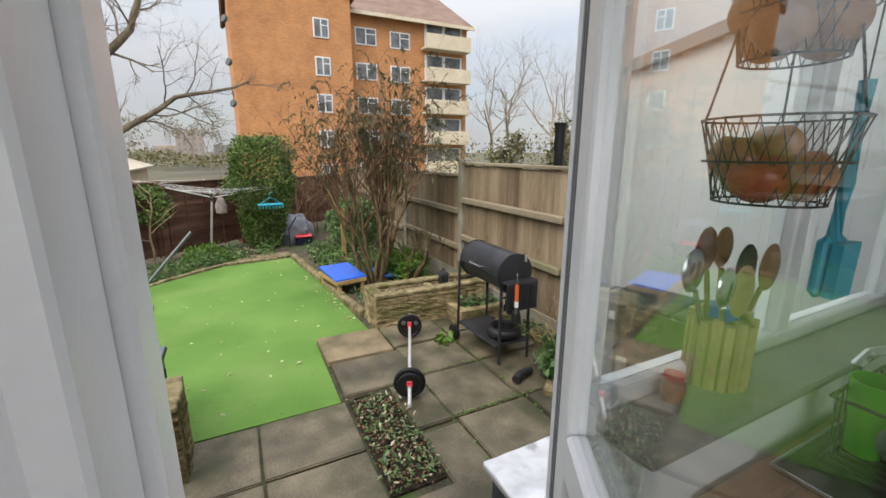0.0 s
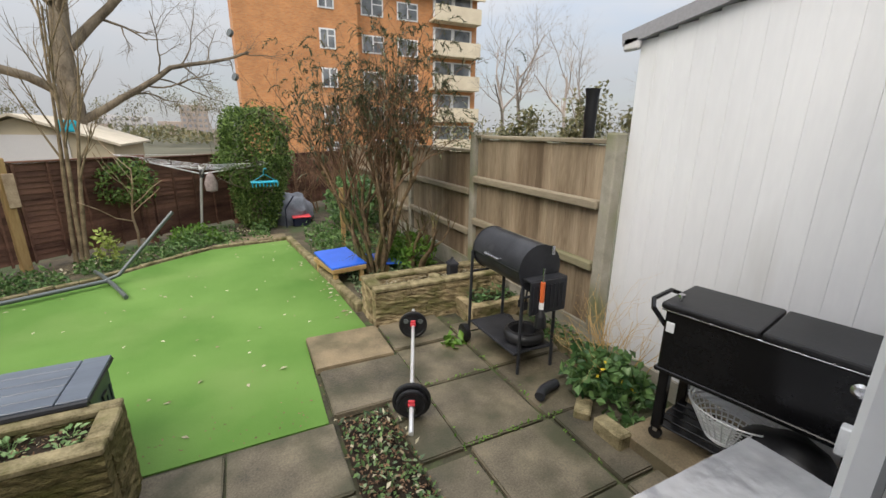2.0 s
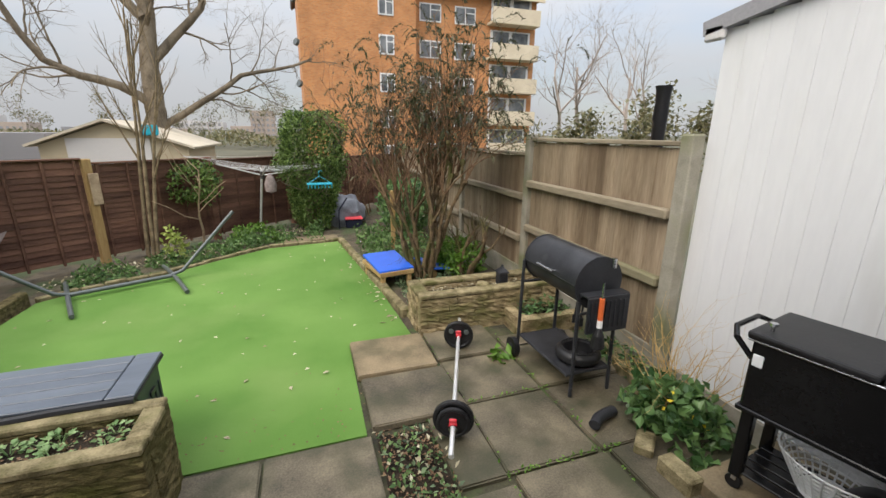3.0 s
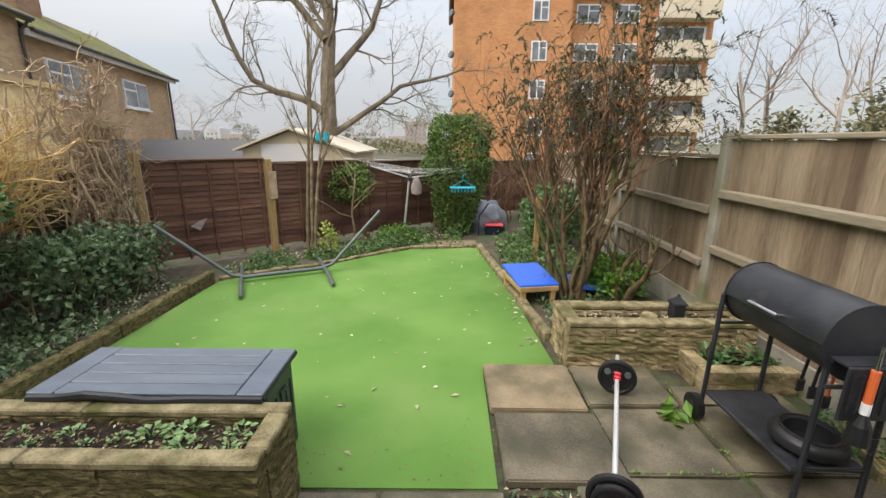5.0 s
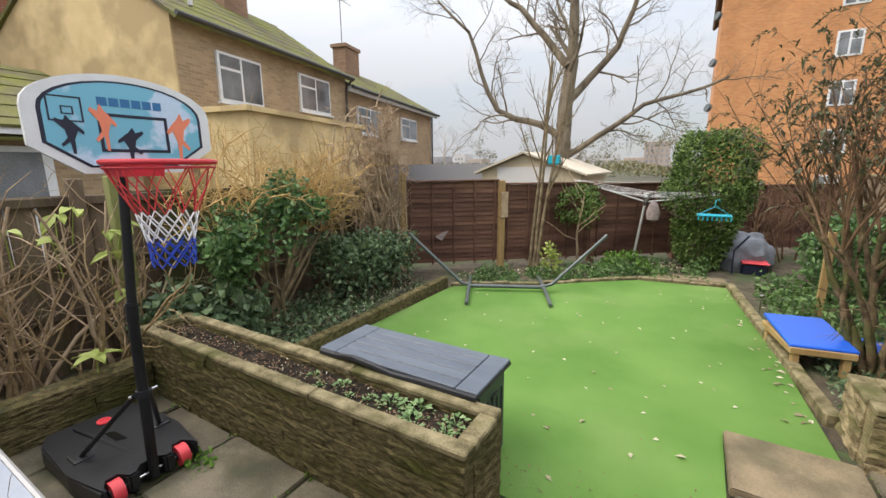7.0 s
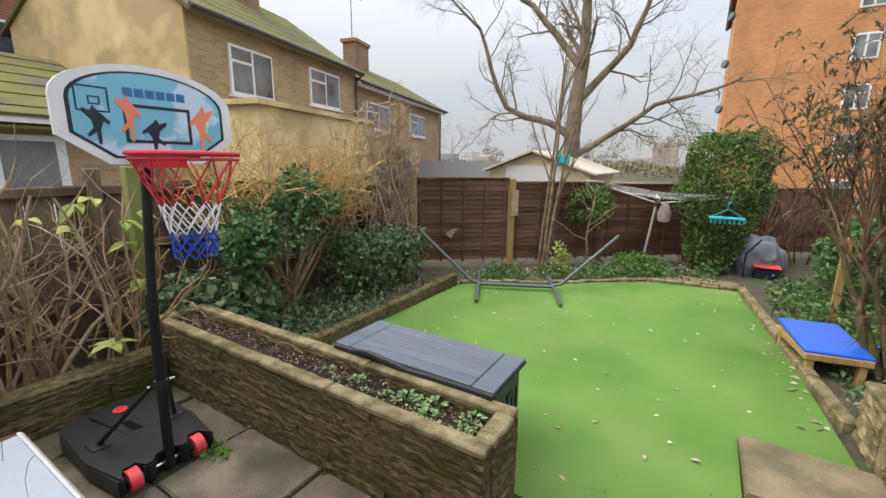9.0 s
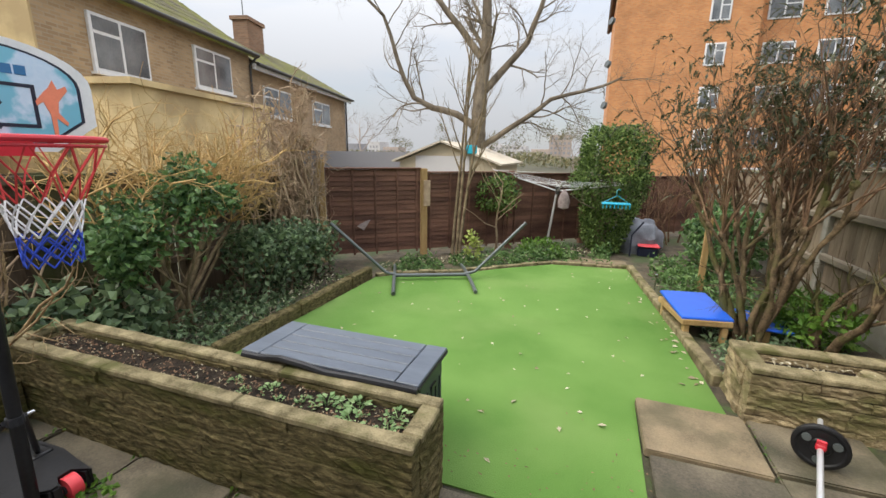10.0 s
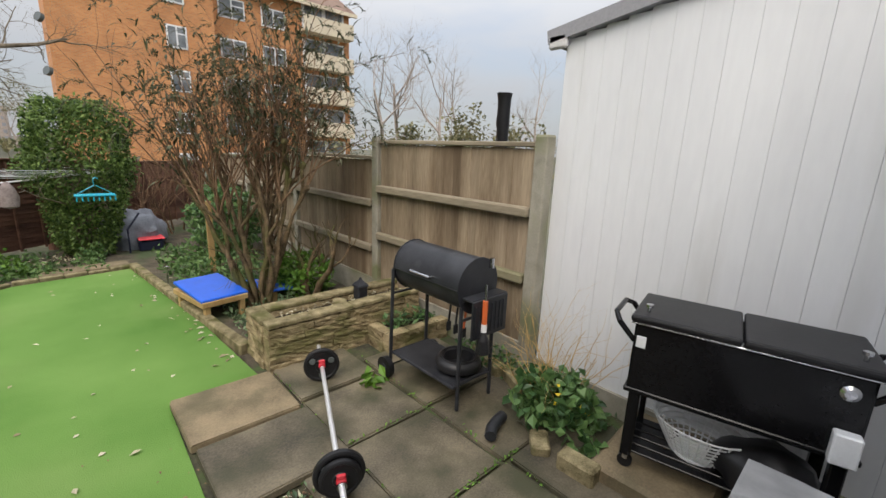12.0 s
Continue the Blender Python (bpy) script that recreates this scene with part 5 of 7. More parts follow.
part("rim", hose(bmesh.new(), [(0.118 * math.cos(a * math.pi / 12), 0.118 * math.sin(a * math.pi / 12), 0.095) for a in range(24)], 0.008, closed=True), M["black"], pan)
for k, (y, c) in enumerate(((3.5, "orange"), (3.58, "bbq"), (3.65, "bbq"))):
    tl = thing("barbecue_tool", "long barbecue tool hanging under the barrel", "tool", (2.58, y, 0.62), group="barbecue tools")
    part("shaft", hose(bmesh.new(), [(0, 0, 0.03), (0.01, 0.005, -0.1), (0.0, 0.01, -0.24)], 0.008), M[c], tl)
    part("tip", B(-0.02, 0.02, 0.0, 0.015, -0.30, -0.23, bevel=0.004), M["bbq"], tl)

# ---- barbell ----
bb = thing("barbell", "barbell with black weight plates and red collars lying on the paving", "barbell", (1.62, 3.62, 0.125), math.degrees(math.atan2(0.945, 0.388)) - 90)
part("bar", R((0, -0.80, 0), (0, 0.80, 0), 0.0135, n=14), M["barsteel"], bb, "chrome steel bar", smooth=True)
for s in (-1, 1):
    for k, (off, rr, th) in enumerate(((0.51, 0.118, 0.03), (0.545, 0.095, 0.026))):
        prof = [(0.016, -th / 2), (rr * 0.35, -th / 2), (rr * 0.4, -th * 0.28), (rr * 0.78, -th * 0.28), (rr * 0.84, -th / 2), (rr - 0.006, -th / 2), (rr, -th / 3), (rr, th / 3), (rr - 0.006, th / 2), (rr * 0.84, th / 2), (rr * 0.78, th * 0.28), (rr * 0.4, th * 0.28), (rr * 0.35, th / 2), (0.016, th / 2)]
        w = part("weight_plate", lathe(bmesh.new(), prof, 36, Matrix.Translation((0, s * off, 0)) @ Matrix.Rotation(radians(90), 4, "X")), M["black"], bb, smooth=True)
        if k == 0:
            for a in range(3):
                an = a * 2.094 + 0.5
                part("grip_hole", R((0.07 * math.cos(an), s * (off - 0.02), 0.07 * math.sin(an)), (0.07 * math.cos(an), s * (off + 0.02), 0.07 * math.sin(an)), 0.02, n=12), M["tubegrey"], w)
    part("collar", R((0, s * 0.562, 0), (0, s * 0.60, 0), 0.024, n=18), M["chrome"], bb)
    clip = 0.476 if s > 0 else -0.582
    part("clip", box(B(-0.022, 0.022, clip - 0.01, clip + 0.01, -0.004, 0.03, bevel=0.005), -0.02, 0.02, clip - 0.008, clip + 0.008, 0.026, 0.052, bevel=0.004), M["red"], bb, "red spring clip")

# ---- cool box on legs ----
cb = thing("patio_cooler", "glossy black wheeled patio cool box on legs", "cool box", (2.765, 2.015, 0.085), 12)
CL = 0.36
for sy in (-1, 1):
    for sx in (-1, 1):
        part("leg", B(sx * 0.15 - 0.025, sx * 0.15 + 0.025, sy * CL - 0.025, sy * CL + 0.025, 0.07, 0.43, bevel=0.006), M["gloss"], cb)
        cs = part("caster", R((sx * 0.15 - 0.012, sy * CL, 0.035), (sx * 0.15 + 0.012, sy * CL, 0.035), 0.034, n=16), M["black"], cb)
        part("fork", B(sx * 0.15 - 0.018, sx * 0.15 + 0.018, sy * CL - 0.012, sy * CL + 0.012, 0.045, 0.075, bevel=0.003), M["chrome"], cs)
bm = B(-0.18, 0.18, -0.40, 0.40, 0.43, 0.76, bevel=0.012)
part("tub", bm, M["gloss"], cb)
part("trim", B(-0.19, 0.19, -0.41, 0.41, 0.415, 0.44, bevel=0.005), M["gloss"], cb)
part("bright_strip", B(-0.194, 0.194, -0.415, 0.415, 0.757, 0.765, bevel=0.002), M["chrome"], cb)
for y0, y1 in ((-0.42, -0.003), (0.003, 0.42)):
    ld = part("lid", B(-0.2, 0.2, y0, y1, 0.766, 0.80, bevel=0.012, seg=2), M["black"], cb)
    yk = y0 + 0.06 if y0 < -0.1 else y1 - 0.06
    part("knob", rod(R((-0.12, yk, 0.80), (-0.12, yk, 0.825), 0.008), (-0.12, yk, 0.825), (-0.12, yk, 0.838), 0.016), M["chrome"], ld)
for sy in (-1, 1):
    part("push_handle", hose(bmesh.new(), [(-0.15, sy * 0.4, 0.66), (-0.16, sy * 0.47, 0.74), (-0.1, sy * 0.5, 0.765), (0.1, sy * 0.5, 0.765), (0.16, sy * 0.47, 0.74), (0.15, sy * 0.4, 0.66)], 0.013), M["gloss"], cb)
part("opener_plate", B(-0.186, -0.18, 0.345, 0.385, 0.645, 0.70, bevel=0.002), M["white"], cb, "white label plate")
part("bottle_opener", lathe(bmesh.new(), [(0.03, 0), (0.03, 0.01), (0.018, 0.018), (0.0, 0.02)], 16, Matrix.Translation((-0.18, -0.33, 0.69)) @ Matrix.Rotation(radians(-90), 4, "Y")), M["chrome"], cb)
part("cap_catcher", B(-0.235, -0.182, -0.39, -0.31, 0.42, 0.545, bevel=0.006), M["white"], cb, "white tin cap catcher")
for k in range(5):
    part("shelf_slat", B(-0.16 + k * 0.066, -0.105 + k * 0.066, -0.37, 0.37, 0.09, 0.102, bevel=0.003), M["gloss"], cb)
bk = thing("washing_basket", "white woven plastic basket on the cool box shelf", "basket", (2.76, 2.10, 0.19))
bm = bmesh.new()
for k in range(7):
    rr = 0.09 + 0.011 * k
    hose(bm, [(rr * math.cos(a * math.pi / 12), rr * 1.3 * math.sin(a * math.pi / 12), 0.02 + k * 0.024) for a in range(24)], 0.0045, 5, closed=True)
for a in range(30):
    an = a * 2 * math.pi / 30
    rod(bm, (0.085 * math.cos(an), 0.11 * math.sin(an), 0.0), (0.16 * math.cos(an), 0.208 * math.sin(an), 0.17), 0.004, n=4)
part("weave", bm, M["white"], bk)
part("base", lathe(bmesh.new(), [(0.1, 0), (0.1, 0.012), (0, 0.012)], 20), M["white"], bk)
bgm = bmesh.new()
bmesh.ops.create_icosphere(bgm, subdivisions=3, radius=1.0)
for v in bgm.verts:
    n_ = noise.noise(v.co * 1.7) * 0.22
    v.co = Vector((v.co.x * 0.13, v.co.y * 0.2, max(-0.5, v.co.z) * 0.14)) * (1 + n_)
single("black_bag", bgm, M["black"], "crumpled black bag on the cool box shelf", "bag", (2.74, 1.83, 0.26), smooth=True)

# ---- basketball stand ----
hp = thing("basketball_stand", "portable children's basketball stand with red rim and black base", "basketball hoop", (-1.66, 2.50, 0), 0)
bm = plate(bmesh.new(), [(0.15, -0.22), (0.15, -0.195), (0.06, -0.185), (0.06, -0.115), (0.14, -0.105), (0.14, -0.06), (0.08, -0.045), (0.08, 0.045), (0.14, 0.06), (0.14, 0.105), (0.06, 0.115), (0.06, 0.185), (0.15, 0.195), (0.15, 0.22), (-0.12, 0.255), (-0.5, 0.25), (-0.62, 0.2), (-0.62, -0.2), (-0.5, -0.25), (-0.12, -0.255)], 0.012, 0.115)
bmesh.ops.bevel(bm, geom=[e for e in bm.edges], offset=0.011, segments=2, affect="EDGES")
bs = part("base", bm, M["black"], hp, "black water-filled plastic base")
for x, y in ((-0.23, -0.165), (-0.2, 0.19)):
    part("stay_socket", B(x - 0.06, x + 0.05, y - 0.045, y + 0.045, 0.1, 0.126, bevel=0.012, seg=2), M["black"], bs)
part("hatch", plate(bmesh.new(), [(-0.36, -0.02), (-0.33, 0.02), (-0.2, 0.03), (-0.23, -0.015)], 0.112, 0.119), M["gloss"], bs)
for y in (-0.15, 0.15):
    w = part("wheel", R((0.105, y - 0.025, 0.055), (0.105, y + 0.025, 0.055), 0.055, n=22), M["redwheel"], hp, "coral red wheel", smooth=True)
    part("hub", R((0.105, y - 0.03, 0.055), (0.105, y + 0.03, 0.055), 0.02, n=12), M["black"], w)
part("axle", R((0.105, -0.15, 0.055), (0.105, 0.15, 0.055), 0.009), M["chrome"], hp)
cap = part("filler_cap", hose(bmesh.new(), [(-0.49 + 0.03 * math.cos(a * math.pi / 9), 0.03 + 0.03 * math.sin(a * math.pi / 9), 0.122) for a in range(18)], 0.007, 6, closed=True), M["redwheel"], hp, "red filler cap ring")
part("plug", R((-0.49, 0.03, 0.112), (-0.49, 0.03, 0.121), 0.026, n=18), M["red"], cap)
part("pole", R((0.115, 0.01, 0.03), (0.105, 0.035, 0.95), 0.024, n=18), M["black"], hp, smooth=True)
part("upper_pole", R((0.105, 0.035, 0.9), (0.115, 0.09, 1.68), 0.0205, n=18), M["black"], hp, smooth=True)
part("sleeve", R((0.106, 0.032, 0.86), (0.105, 0.035, 0.94), 0.027, n=18), M["black"], hp)
part("clamp", R((0.111, 0.02, 0.47), (0.11, 0.021, 0.505), 0.03, n=14), M["bbq"], hp)
for y in (-0.03, 0.06):
    part("bolt", R((0.11, y, 0.49), (0.11, y * 1.4, 0.49), 0.007), M["chrome"], hp)
for x, y, s in ((-0.23, -0.165, -1), (-0.2, 0.19, 1)):
    part("stay", R((x, y, 0.12), (0.105, 0.02 + 0.03 * s, 0.49), 0.012), M["black"], hp)
part("cross_bar", R((-0.54, -0.09, 0.122), (0.10, 0.01, 0.10), 0.011), M["black"], hp)
part("cross_bar", R((-0.36, 0.2, 0.122), (0.10, 0.02, 0.10), 0.011), M["black"], hp)
part("arm", box(B(0.09, 0.16, 0.07, 0.14, 1.54, 1.68, bevel=0.005), 0.12, 0.165, -0.05, 0.26, 1.60, 1.64), M["black"], hp)
# backboard: x faces the court, outline in (y, z)
BC = Matrix.Translation((0.17, 0.11, 1.77)) @ Matrix(((0, 0, 1, 0), (1, 0, 0, 0), (0, 1, 0, 0), (0, 0, 0, 1)))


def board_outline(k, dz=0.0):
    pts = [(-0.35, -0.105), (-0.19, -0.215), (0.19, -0.215), (0.35, -0.105), (0.35, 0.045)]
    pts += [(0.35 * math.cos(radians(a)), 0.045 + 0.15 * math.sin(radians(a))) for a in range(12, 180, 12)]
    pts += [(-0.35, 0.045)]
    return [(x * k, y * k + dz) for x, y in pts]


bd = part("backboard", plate(bmesh.new(), board_outline(1.0), 0.0, 0.022, BC), M["white"], hp, "arched white backboard with blue and coral print")
part("border_print", plate(bmesh.new(), board_outline(0.875, -0.002), 0.022, 0.0235, BC), M["ink"], bd)
part("panel_print", plate(bmesh.new(), board_outline(0.835, -0.002), 0.0235, 0.025, BC), M["paleblue"], bd)


def framed(x0, x1, z0, z1, w, name):
    bm = bmesh.new()
    for a in ((x0, x1, z1 - w, z1), (x0, x1, z0, z0 + w), (x0, x0 + w, z0 + w, z1 - w), (x1 - w, x1, z0 + w, z1 - w)):
        plate(bm, [(a[0], a[2]), (a[1], a[2]), (a[1], a[3]), (a[0], a[3])], 0.025, 0.0265, BC)
    part(name, bm, M["ink"], bd)


framed(-0.12, 0.15, -0.125, 0.034, 0.013, "target_square")
framed(-0.277, -0.165, -0.01, 0.088, 0.006, "small_square")
framed(-0.235, -0.195, 0.018, 0.05, 0.005, "small_square")
for k in range(6):
    x0 = -0.112 + k * 0.042
    part("name_bar", plate(bmesh.new(), [(x0, 0.064), (x0 + 0.035, 0.064), (x0 + 0.035, 0.098), (x0, 0.098)], 0.025, 0.0265, BC), M["navyblue"], bd)


def splash(cx, cz, w, h, flip, material, name, z):
    """A plain ragged printed shape: a narrow upright body with slanting ends."""
    out = [(0.10, 0.50), (0.22, 0.34), (0.50, 0.42), (0.55, 0.34), (0.20, 0.12), (0.14, -0.08), (0.42, -0.26), (0.36, -0.32), (0.06, -0.18), (0.02, -0.50), (-0.10, -0.50), (-0.12, -0.12), (-0.28, 0.10), (-0.50, 0.02), (-0.52, 0.10), (-0.22, 0.28), (-0.06, 0.36)]
    part(name, plate(bmesh.new(), [(cx + flip * x * w, cz + y * h) for x, y in out], 0.025, z, BC), M[material], bd, "plain coral shape" if material == "coral" else "plain navy shape")


splash(-0.098, -0.025, 0.085, 0.19, -1, "coral", "coral_shape", 0.0275)
splash(0.20, -0.045, 0.105, 0.21, 1, "coral", "coral_shape", 0.0275)
splash(-0.008, -0.09, 0.095, 0.14, 1, "ink", "dark_shape", 0.028)
splash(-0.215, -0.06, 0.085, 0.15, -1, "ink", "dark_shape", 0.028)
RC, RZ, RR = Vector((0.42, 0.105, 0)), 1.60, 0.20
ring = lambda rr, z, n=36: [(RC.x + rr * math.cos(2 * math.pi * k / n), RC.y + rr * math.sin(2 * math.pi * k / n), z) for k in range(n)]
rm = part("rim", hose(bmesh.new(), ring(RR, RZ), 0.011, 8, closed=True), M["red"], hp, "red steel rim", smooth=True)
part("rim_ring", hose(bmesh.new(), ring(RR - 0.004, RZ - 0.022), 0.007, 6, closed=True), M["red"], rm)
part("bracket", plate(bmesh.new(), [(0.19, 0.0), (0.19, 0.21), (0.26, 0.19), (0.26, 0.02)], RZ - 0.06, RZ + 0.005), M["red"], rm)


def net(z0, z1, r0, r1, n, rows, material, parent, name):
    bm = bmesh.new()
    for i in range(rows):
        for k in range(n):
            for s in (-0.5, 0.5):
                f0, f1 = i / rows, (i + 1) / rows
                a0, a1 = 2 * math.pi * (k + 0.5 * (i % 2)) / n, 2 * math.pi * (k + 0.5 * (i % 2) + s) / n
                ra, rb_ = r0 + (r1 - r0) * f0, r0 + (r1 - r0) * f1
                rod(bm, (RC.x + ra * math.cos(a0), RC.y + ra * math.sin(a0), z0 + (z1 - z0) * f0), (RC.x + rb_ * math.cos(a1), RC.y + rb_ * math.sin(a1), z0 + (z1 - z0) * f1), 0.0032, n=4)
    part(name, bm, M[material], parent)


nt = part("net_loops", hose(bmesh.new(), ring(RR - 0.01, RZ - 0.02), 0.004, 4, closed=True), M["rope_r"], hp)
net(RZ - 0.015, RZ - 0.21, RR, 0.115, 12, 2, "rope_r", nt, "red_mesh")
net(RZ - 0.21, RZ - 0.33, 0.115, 0.088, 12, 3, "rope_w", nt, "white_mesh")
net(RZ - 0.33, RZ - 0.44, 0.088, 0.082, 12, 4, "rope_b", nt, "blue_mesh")

# ---- clothes airer ----
ai = thing("rotary_airer", "rotary clothes airer with grey cords and a peg bag", "clothes airer", (-0.06, 9.0, -0.04))
part("pole", R((0, 0, 0), (0.13, 0.0, 1.1), 0.02, n=12), M["alu"], ai)
hub = Vector((0.13, 0, 1.02))
part("hub", R(hub - Vector((0, 0, 0.06)), hub + Vector((0, 0, 0.08)), 0.035, n=12), M["gutter"], ai)
ends = []
for k in range(4):
    a = radians(8 + 90 * k)
    e = hub + Vector((1.12 * math.cos(a), 1.12 * math.sin(a), 0.24 - 0.1 * math.cos(a)))
    ends.append(e)
    part("arm", R(hub, e, 0.012, 0.01), M["alu"], ai)
    part("strut", R(hub + Vector((0, 0, 0.1)), hub.lerp(e, 0.45), 0.006), M["alu"], ai)
for j in range(6):
    f = 0.4 + 0.11 * j
    part("cord", hose(bmesh.new(), [hub.lerp(e, f) + Vector((0, 0, 0.008)) for e in ends], 0.0025, 4, closed=True), M["rope_w"], ai)
pb = thing("peg_bag", "pinkish grey peg bag hanging from the airer", "peg bag", tuple(Vector((-0.02, 9.02, -0.04)) + hub + Vector((0.08, -0.1, -0.17))))
bm = bmesh.new()
lathe(bm, [(0.02, 0.2), (0.06, 0.14), (0.1, 0.02), (0.085, -0.1), (0.0, -0.13)], 12, Matrix.Diagonal((1, 0.55, 1, 1)))
part("bag", bm, M["peg"], pb, smooth=True)
sd = thing("sock_hanger", "turquoise plastic sock hanger with pegs on the airer", "clothes hanger", (0.98, 8.55, 0.86))
part("frame", hose(bmesh.new(), [(-0.2, -0.08, 0), (0.2, -0.08, 0), (0.2, 0.08, 0), (-0.2, 0.08, 0)], 0.013, 6, closed=True), M["teal"], sd)
part("grid", box(B(-0.2, 0.2, -0.008, 0.008, -0.006, 0.006), -0.008, 0.008, -0.08, 0.08, -0.006, 0.006), M["teal"], sd)
part("hook", hose(bmesh.new(), [(-0.2, 0, 0), (0, 0, 0.12), (0, 0, 0.2), (0.03, 0, 0.225), (0.05, 0, 0.2)], 0.006, 6), M["teal"], sd)
part("hook", hose(bmesh.new(), [(0.2, 0, 0), (0.02, 0, 0.12)], 0.005, 6), M["teal"], sd)
for k in range(8):
    part("peg", B(-0.19 + 0.054 * k, -0.175 + 0.054 * k, -0.085, -0.07, -0.07, 0.0, bevel=0.003), M["teal"], sd)

# ---- hammock stand ----
hm = thing("hammock_stand", "empty grey tubular hammock stand on the turf", "hammock stand", (-1.35, 6.44, -0.018), math.degrees(math.atan2(0.43, 0.93)))
part("beam", R((-0.37, 0, 0.06), (0.58, 0, 0.06), 0.024, n=12), M["tubegrey"], hm, smooth=True)
for s, x, e_ in ((-1, -0.37, 0.77), (1, 0.58, 0.74)):
    part("arm", hose(bmesh.new(), [(x * 0.9, 0, 0.06), (x + s * 0.1, 0, 0.1), (x + s * e_, 0, 0.74)], 0.021, 12), M["tubegrey"], hm, smooth=True)
    part("foot", hose(bmesh.new(), [(x, -0.62, 0.03), (x, -0.3, 0.055), (x, 0.3, 0.055), (x, 0.6, 0.03)], 0.022, 12), M["tubegrey"], hm, smooth=True)
    part("hook", hose(bmesh.new(), [(x + s * (e_ - 0.02), 0, 0.72), (x + s * (e_ - 0.05), 0, 0.68), (x + s * (e_ - 0.02), 0, 0.65)], 0.006), M["bbq"], hm)

# ---- sand table, stake, covered heap ----
stb = thing("sand_table", "low wooden sand table with a sloping bright blue lid", "play table", (1.60, 5.99, 0), 10)
for x in (-0.15, 0.17):
    for y in (-0.27, 0.27):
        part("leg", B(x - 0.025, x + 0.025, y - 0.025, y + 0.025, -0.05, 0.13, bevel=0.004), M["newpost"], stb)
part("tray", B(-0.2, 0.22, -0.31, 0.32, 0.11, 0.165, bevel=0.006), M["newpost"], stb, "orange-brown wooden tray")
tilt = pose(0, 0, 0.2, 5, 0, 0)
part("lid", B(-0.2, 0.23, -0.3, 0.31, -0.02, 0.012, bevel=0.012, seg=2), M["blue"], stb, "sloping bright blue plastic lid", at=tilt)
part("lid_flap", B(0.42, 0.72, -0.3, 0.2, 0.15, 0.175, bevel=0.01), M["blue"], stb, "second blue lid leaning behind", at=pose(0, 0, 0, 0, 6, 0))
part("foot_rail", B(0.5, 0.56, -0.25, 0.15, -0.05, 0.12, bevel=0.004), M["newpost"], stb)
single("wooden_stake", B(-0.035, 0.035, -0.02, 0.02, -0.05, 0.86, bevel=0.005), M["newpost"], "orange-brown wooden stake stuck in the bed", "stake", (1.98, 7.4, 0), 0)
for k, (x, y) in enumerate(((-2.2, 5.77), (1.45, 7.2))):
    sl = thing("solar_light", "small clear solar spike light in the bed", "garden light", (x, y, -0.05), group="solar lights")
    part("spike", R((0, 0, 0), (0, 0, 0.18), 0.008), M["chrome"], sl)
    part("head", lathe(bmesh.new(), [(0.016, 0.17), (0.03, 0.19), (0.03, 0.205), (0.0, 0.21)], 12), M["chrome"], sl)
bm = bmesh.new()
bmesh.ops.create_icosphere(bm, subdivisions=4, radius=1.0)
for v in bm.verts:
    q = noise.noise(v.co * 2.2) * 0.16 + noise.noise(v.co * 5.5) * 0.06
    zz = max(v.co.z, -0.25)
    v.co = Vector((v.co.x * 0.44, v.co.y * 0.45, zz * 0.44 + 0.06 * max(0, v.co.x))) * (1 + q)
tp = thing("covered_toys", "grey tarpaulin heaped over garden toys", "tarpaulin", (1.42, 9.65, 0.06))
part("sheet", bm, M["tarp"], tp, smooth=True)
part("blue_tub", B(0.0, 0.32, -0.58, -0.34, -0.13, 0.05, bevel=0.03), M["ink"], tp, "dark blue plastic tub")
part("red_rim", B(0.0, 0.33, -0.6, -0.32, 0.05, 0.075, bevel=0.01), M["redwheel"], tp, "red plastic rim")
part("handle", hose(bmesh.new(), [(-0.12, -0.64, -0.1), (-0.12, -0.66, 0.25), (0.05, -0.5, 0.45)], 0.014), M["ink"], tp)

# ---- foil-topped cabinet and glass table by the house wall ----
fc = thing("foil_bench", "low dark bench with a wrinkled marble-film top by the door", "bench", (1.24, 1.24, 0))
FW, FD, FH = 1.18, 0.625, 0.49
part("body", B(0.03, FW - 0.03, 0.0, FD - 0.03, 0.0, FH - 0.03, bevel=0.006), M["darkplas"], fc)
part("top", B(0.0, FW, 0.0, FD, FH - 0.03, FH, bevel=0.005), M["foil"], fc, "marble-patterned film top")
wr = bmesh.new()
bmesh.ops.create_grid(wr, x_segments=70, y_segments=36, size=0.5)
for v in wr.verts:
    q = Vector((v.co.x * 7, v.co.y * 4, 1.0))
    v.co = Vector((FW / 2 + v.co.x * (FW - 0.004), FD / 2 + v.co.y * (FD - 0.004), FH + 0.003 + 0.010 * max(0, abs(noise.noise(q)) - 0.12) + 0.004 * abs(noise.noise(q * 3.1))))
part("film", wr, M["foil"], fc, "wrinkled silver film", smooth=True)
for k in range(2):
    part("door", B(0.05 + 0.5 * k, 0.53 + 0.5 * k, FD - 0.03, FD - 0.018, 0.05, FH - 0.06, bevel=0.004), M["gloss"], fc)
wb = thing("white_board", "white worn board lying on the foil bench", "board", (2.22, 1.42, FH + 0.012), -10)
part("panel", B(-0.18, 0.18, -0.11, 0.11, 0, 0.02, bevel=0.004), M["wallpaint"], wb)
part("screw", R((-0.1, 0.02, 0.02), (-0.1, 0.02, 0.022), 0.008), M["gutter"], wb)
gt = thing("glass_table", "garden table with a mirror-bright glass top", "table", (-1.28, 1.36, 0), 0)
part("frame", B(0.0, 0.95, 0.0, 0.62, 0.62, 0.655, bevel=0.008), M["alu"], gt, "pale metal table frame")
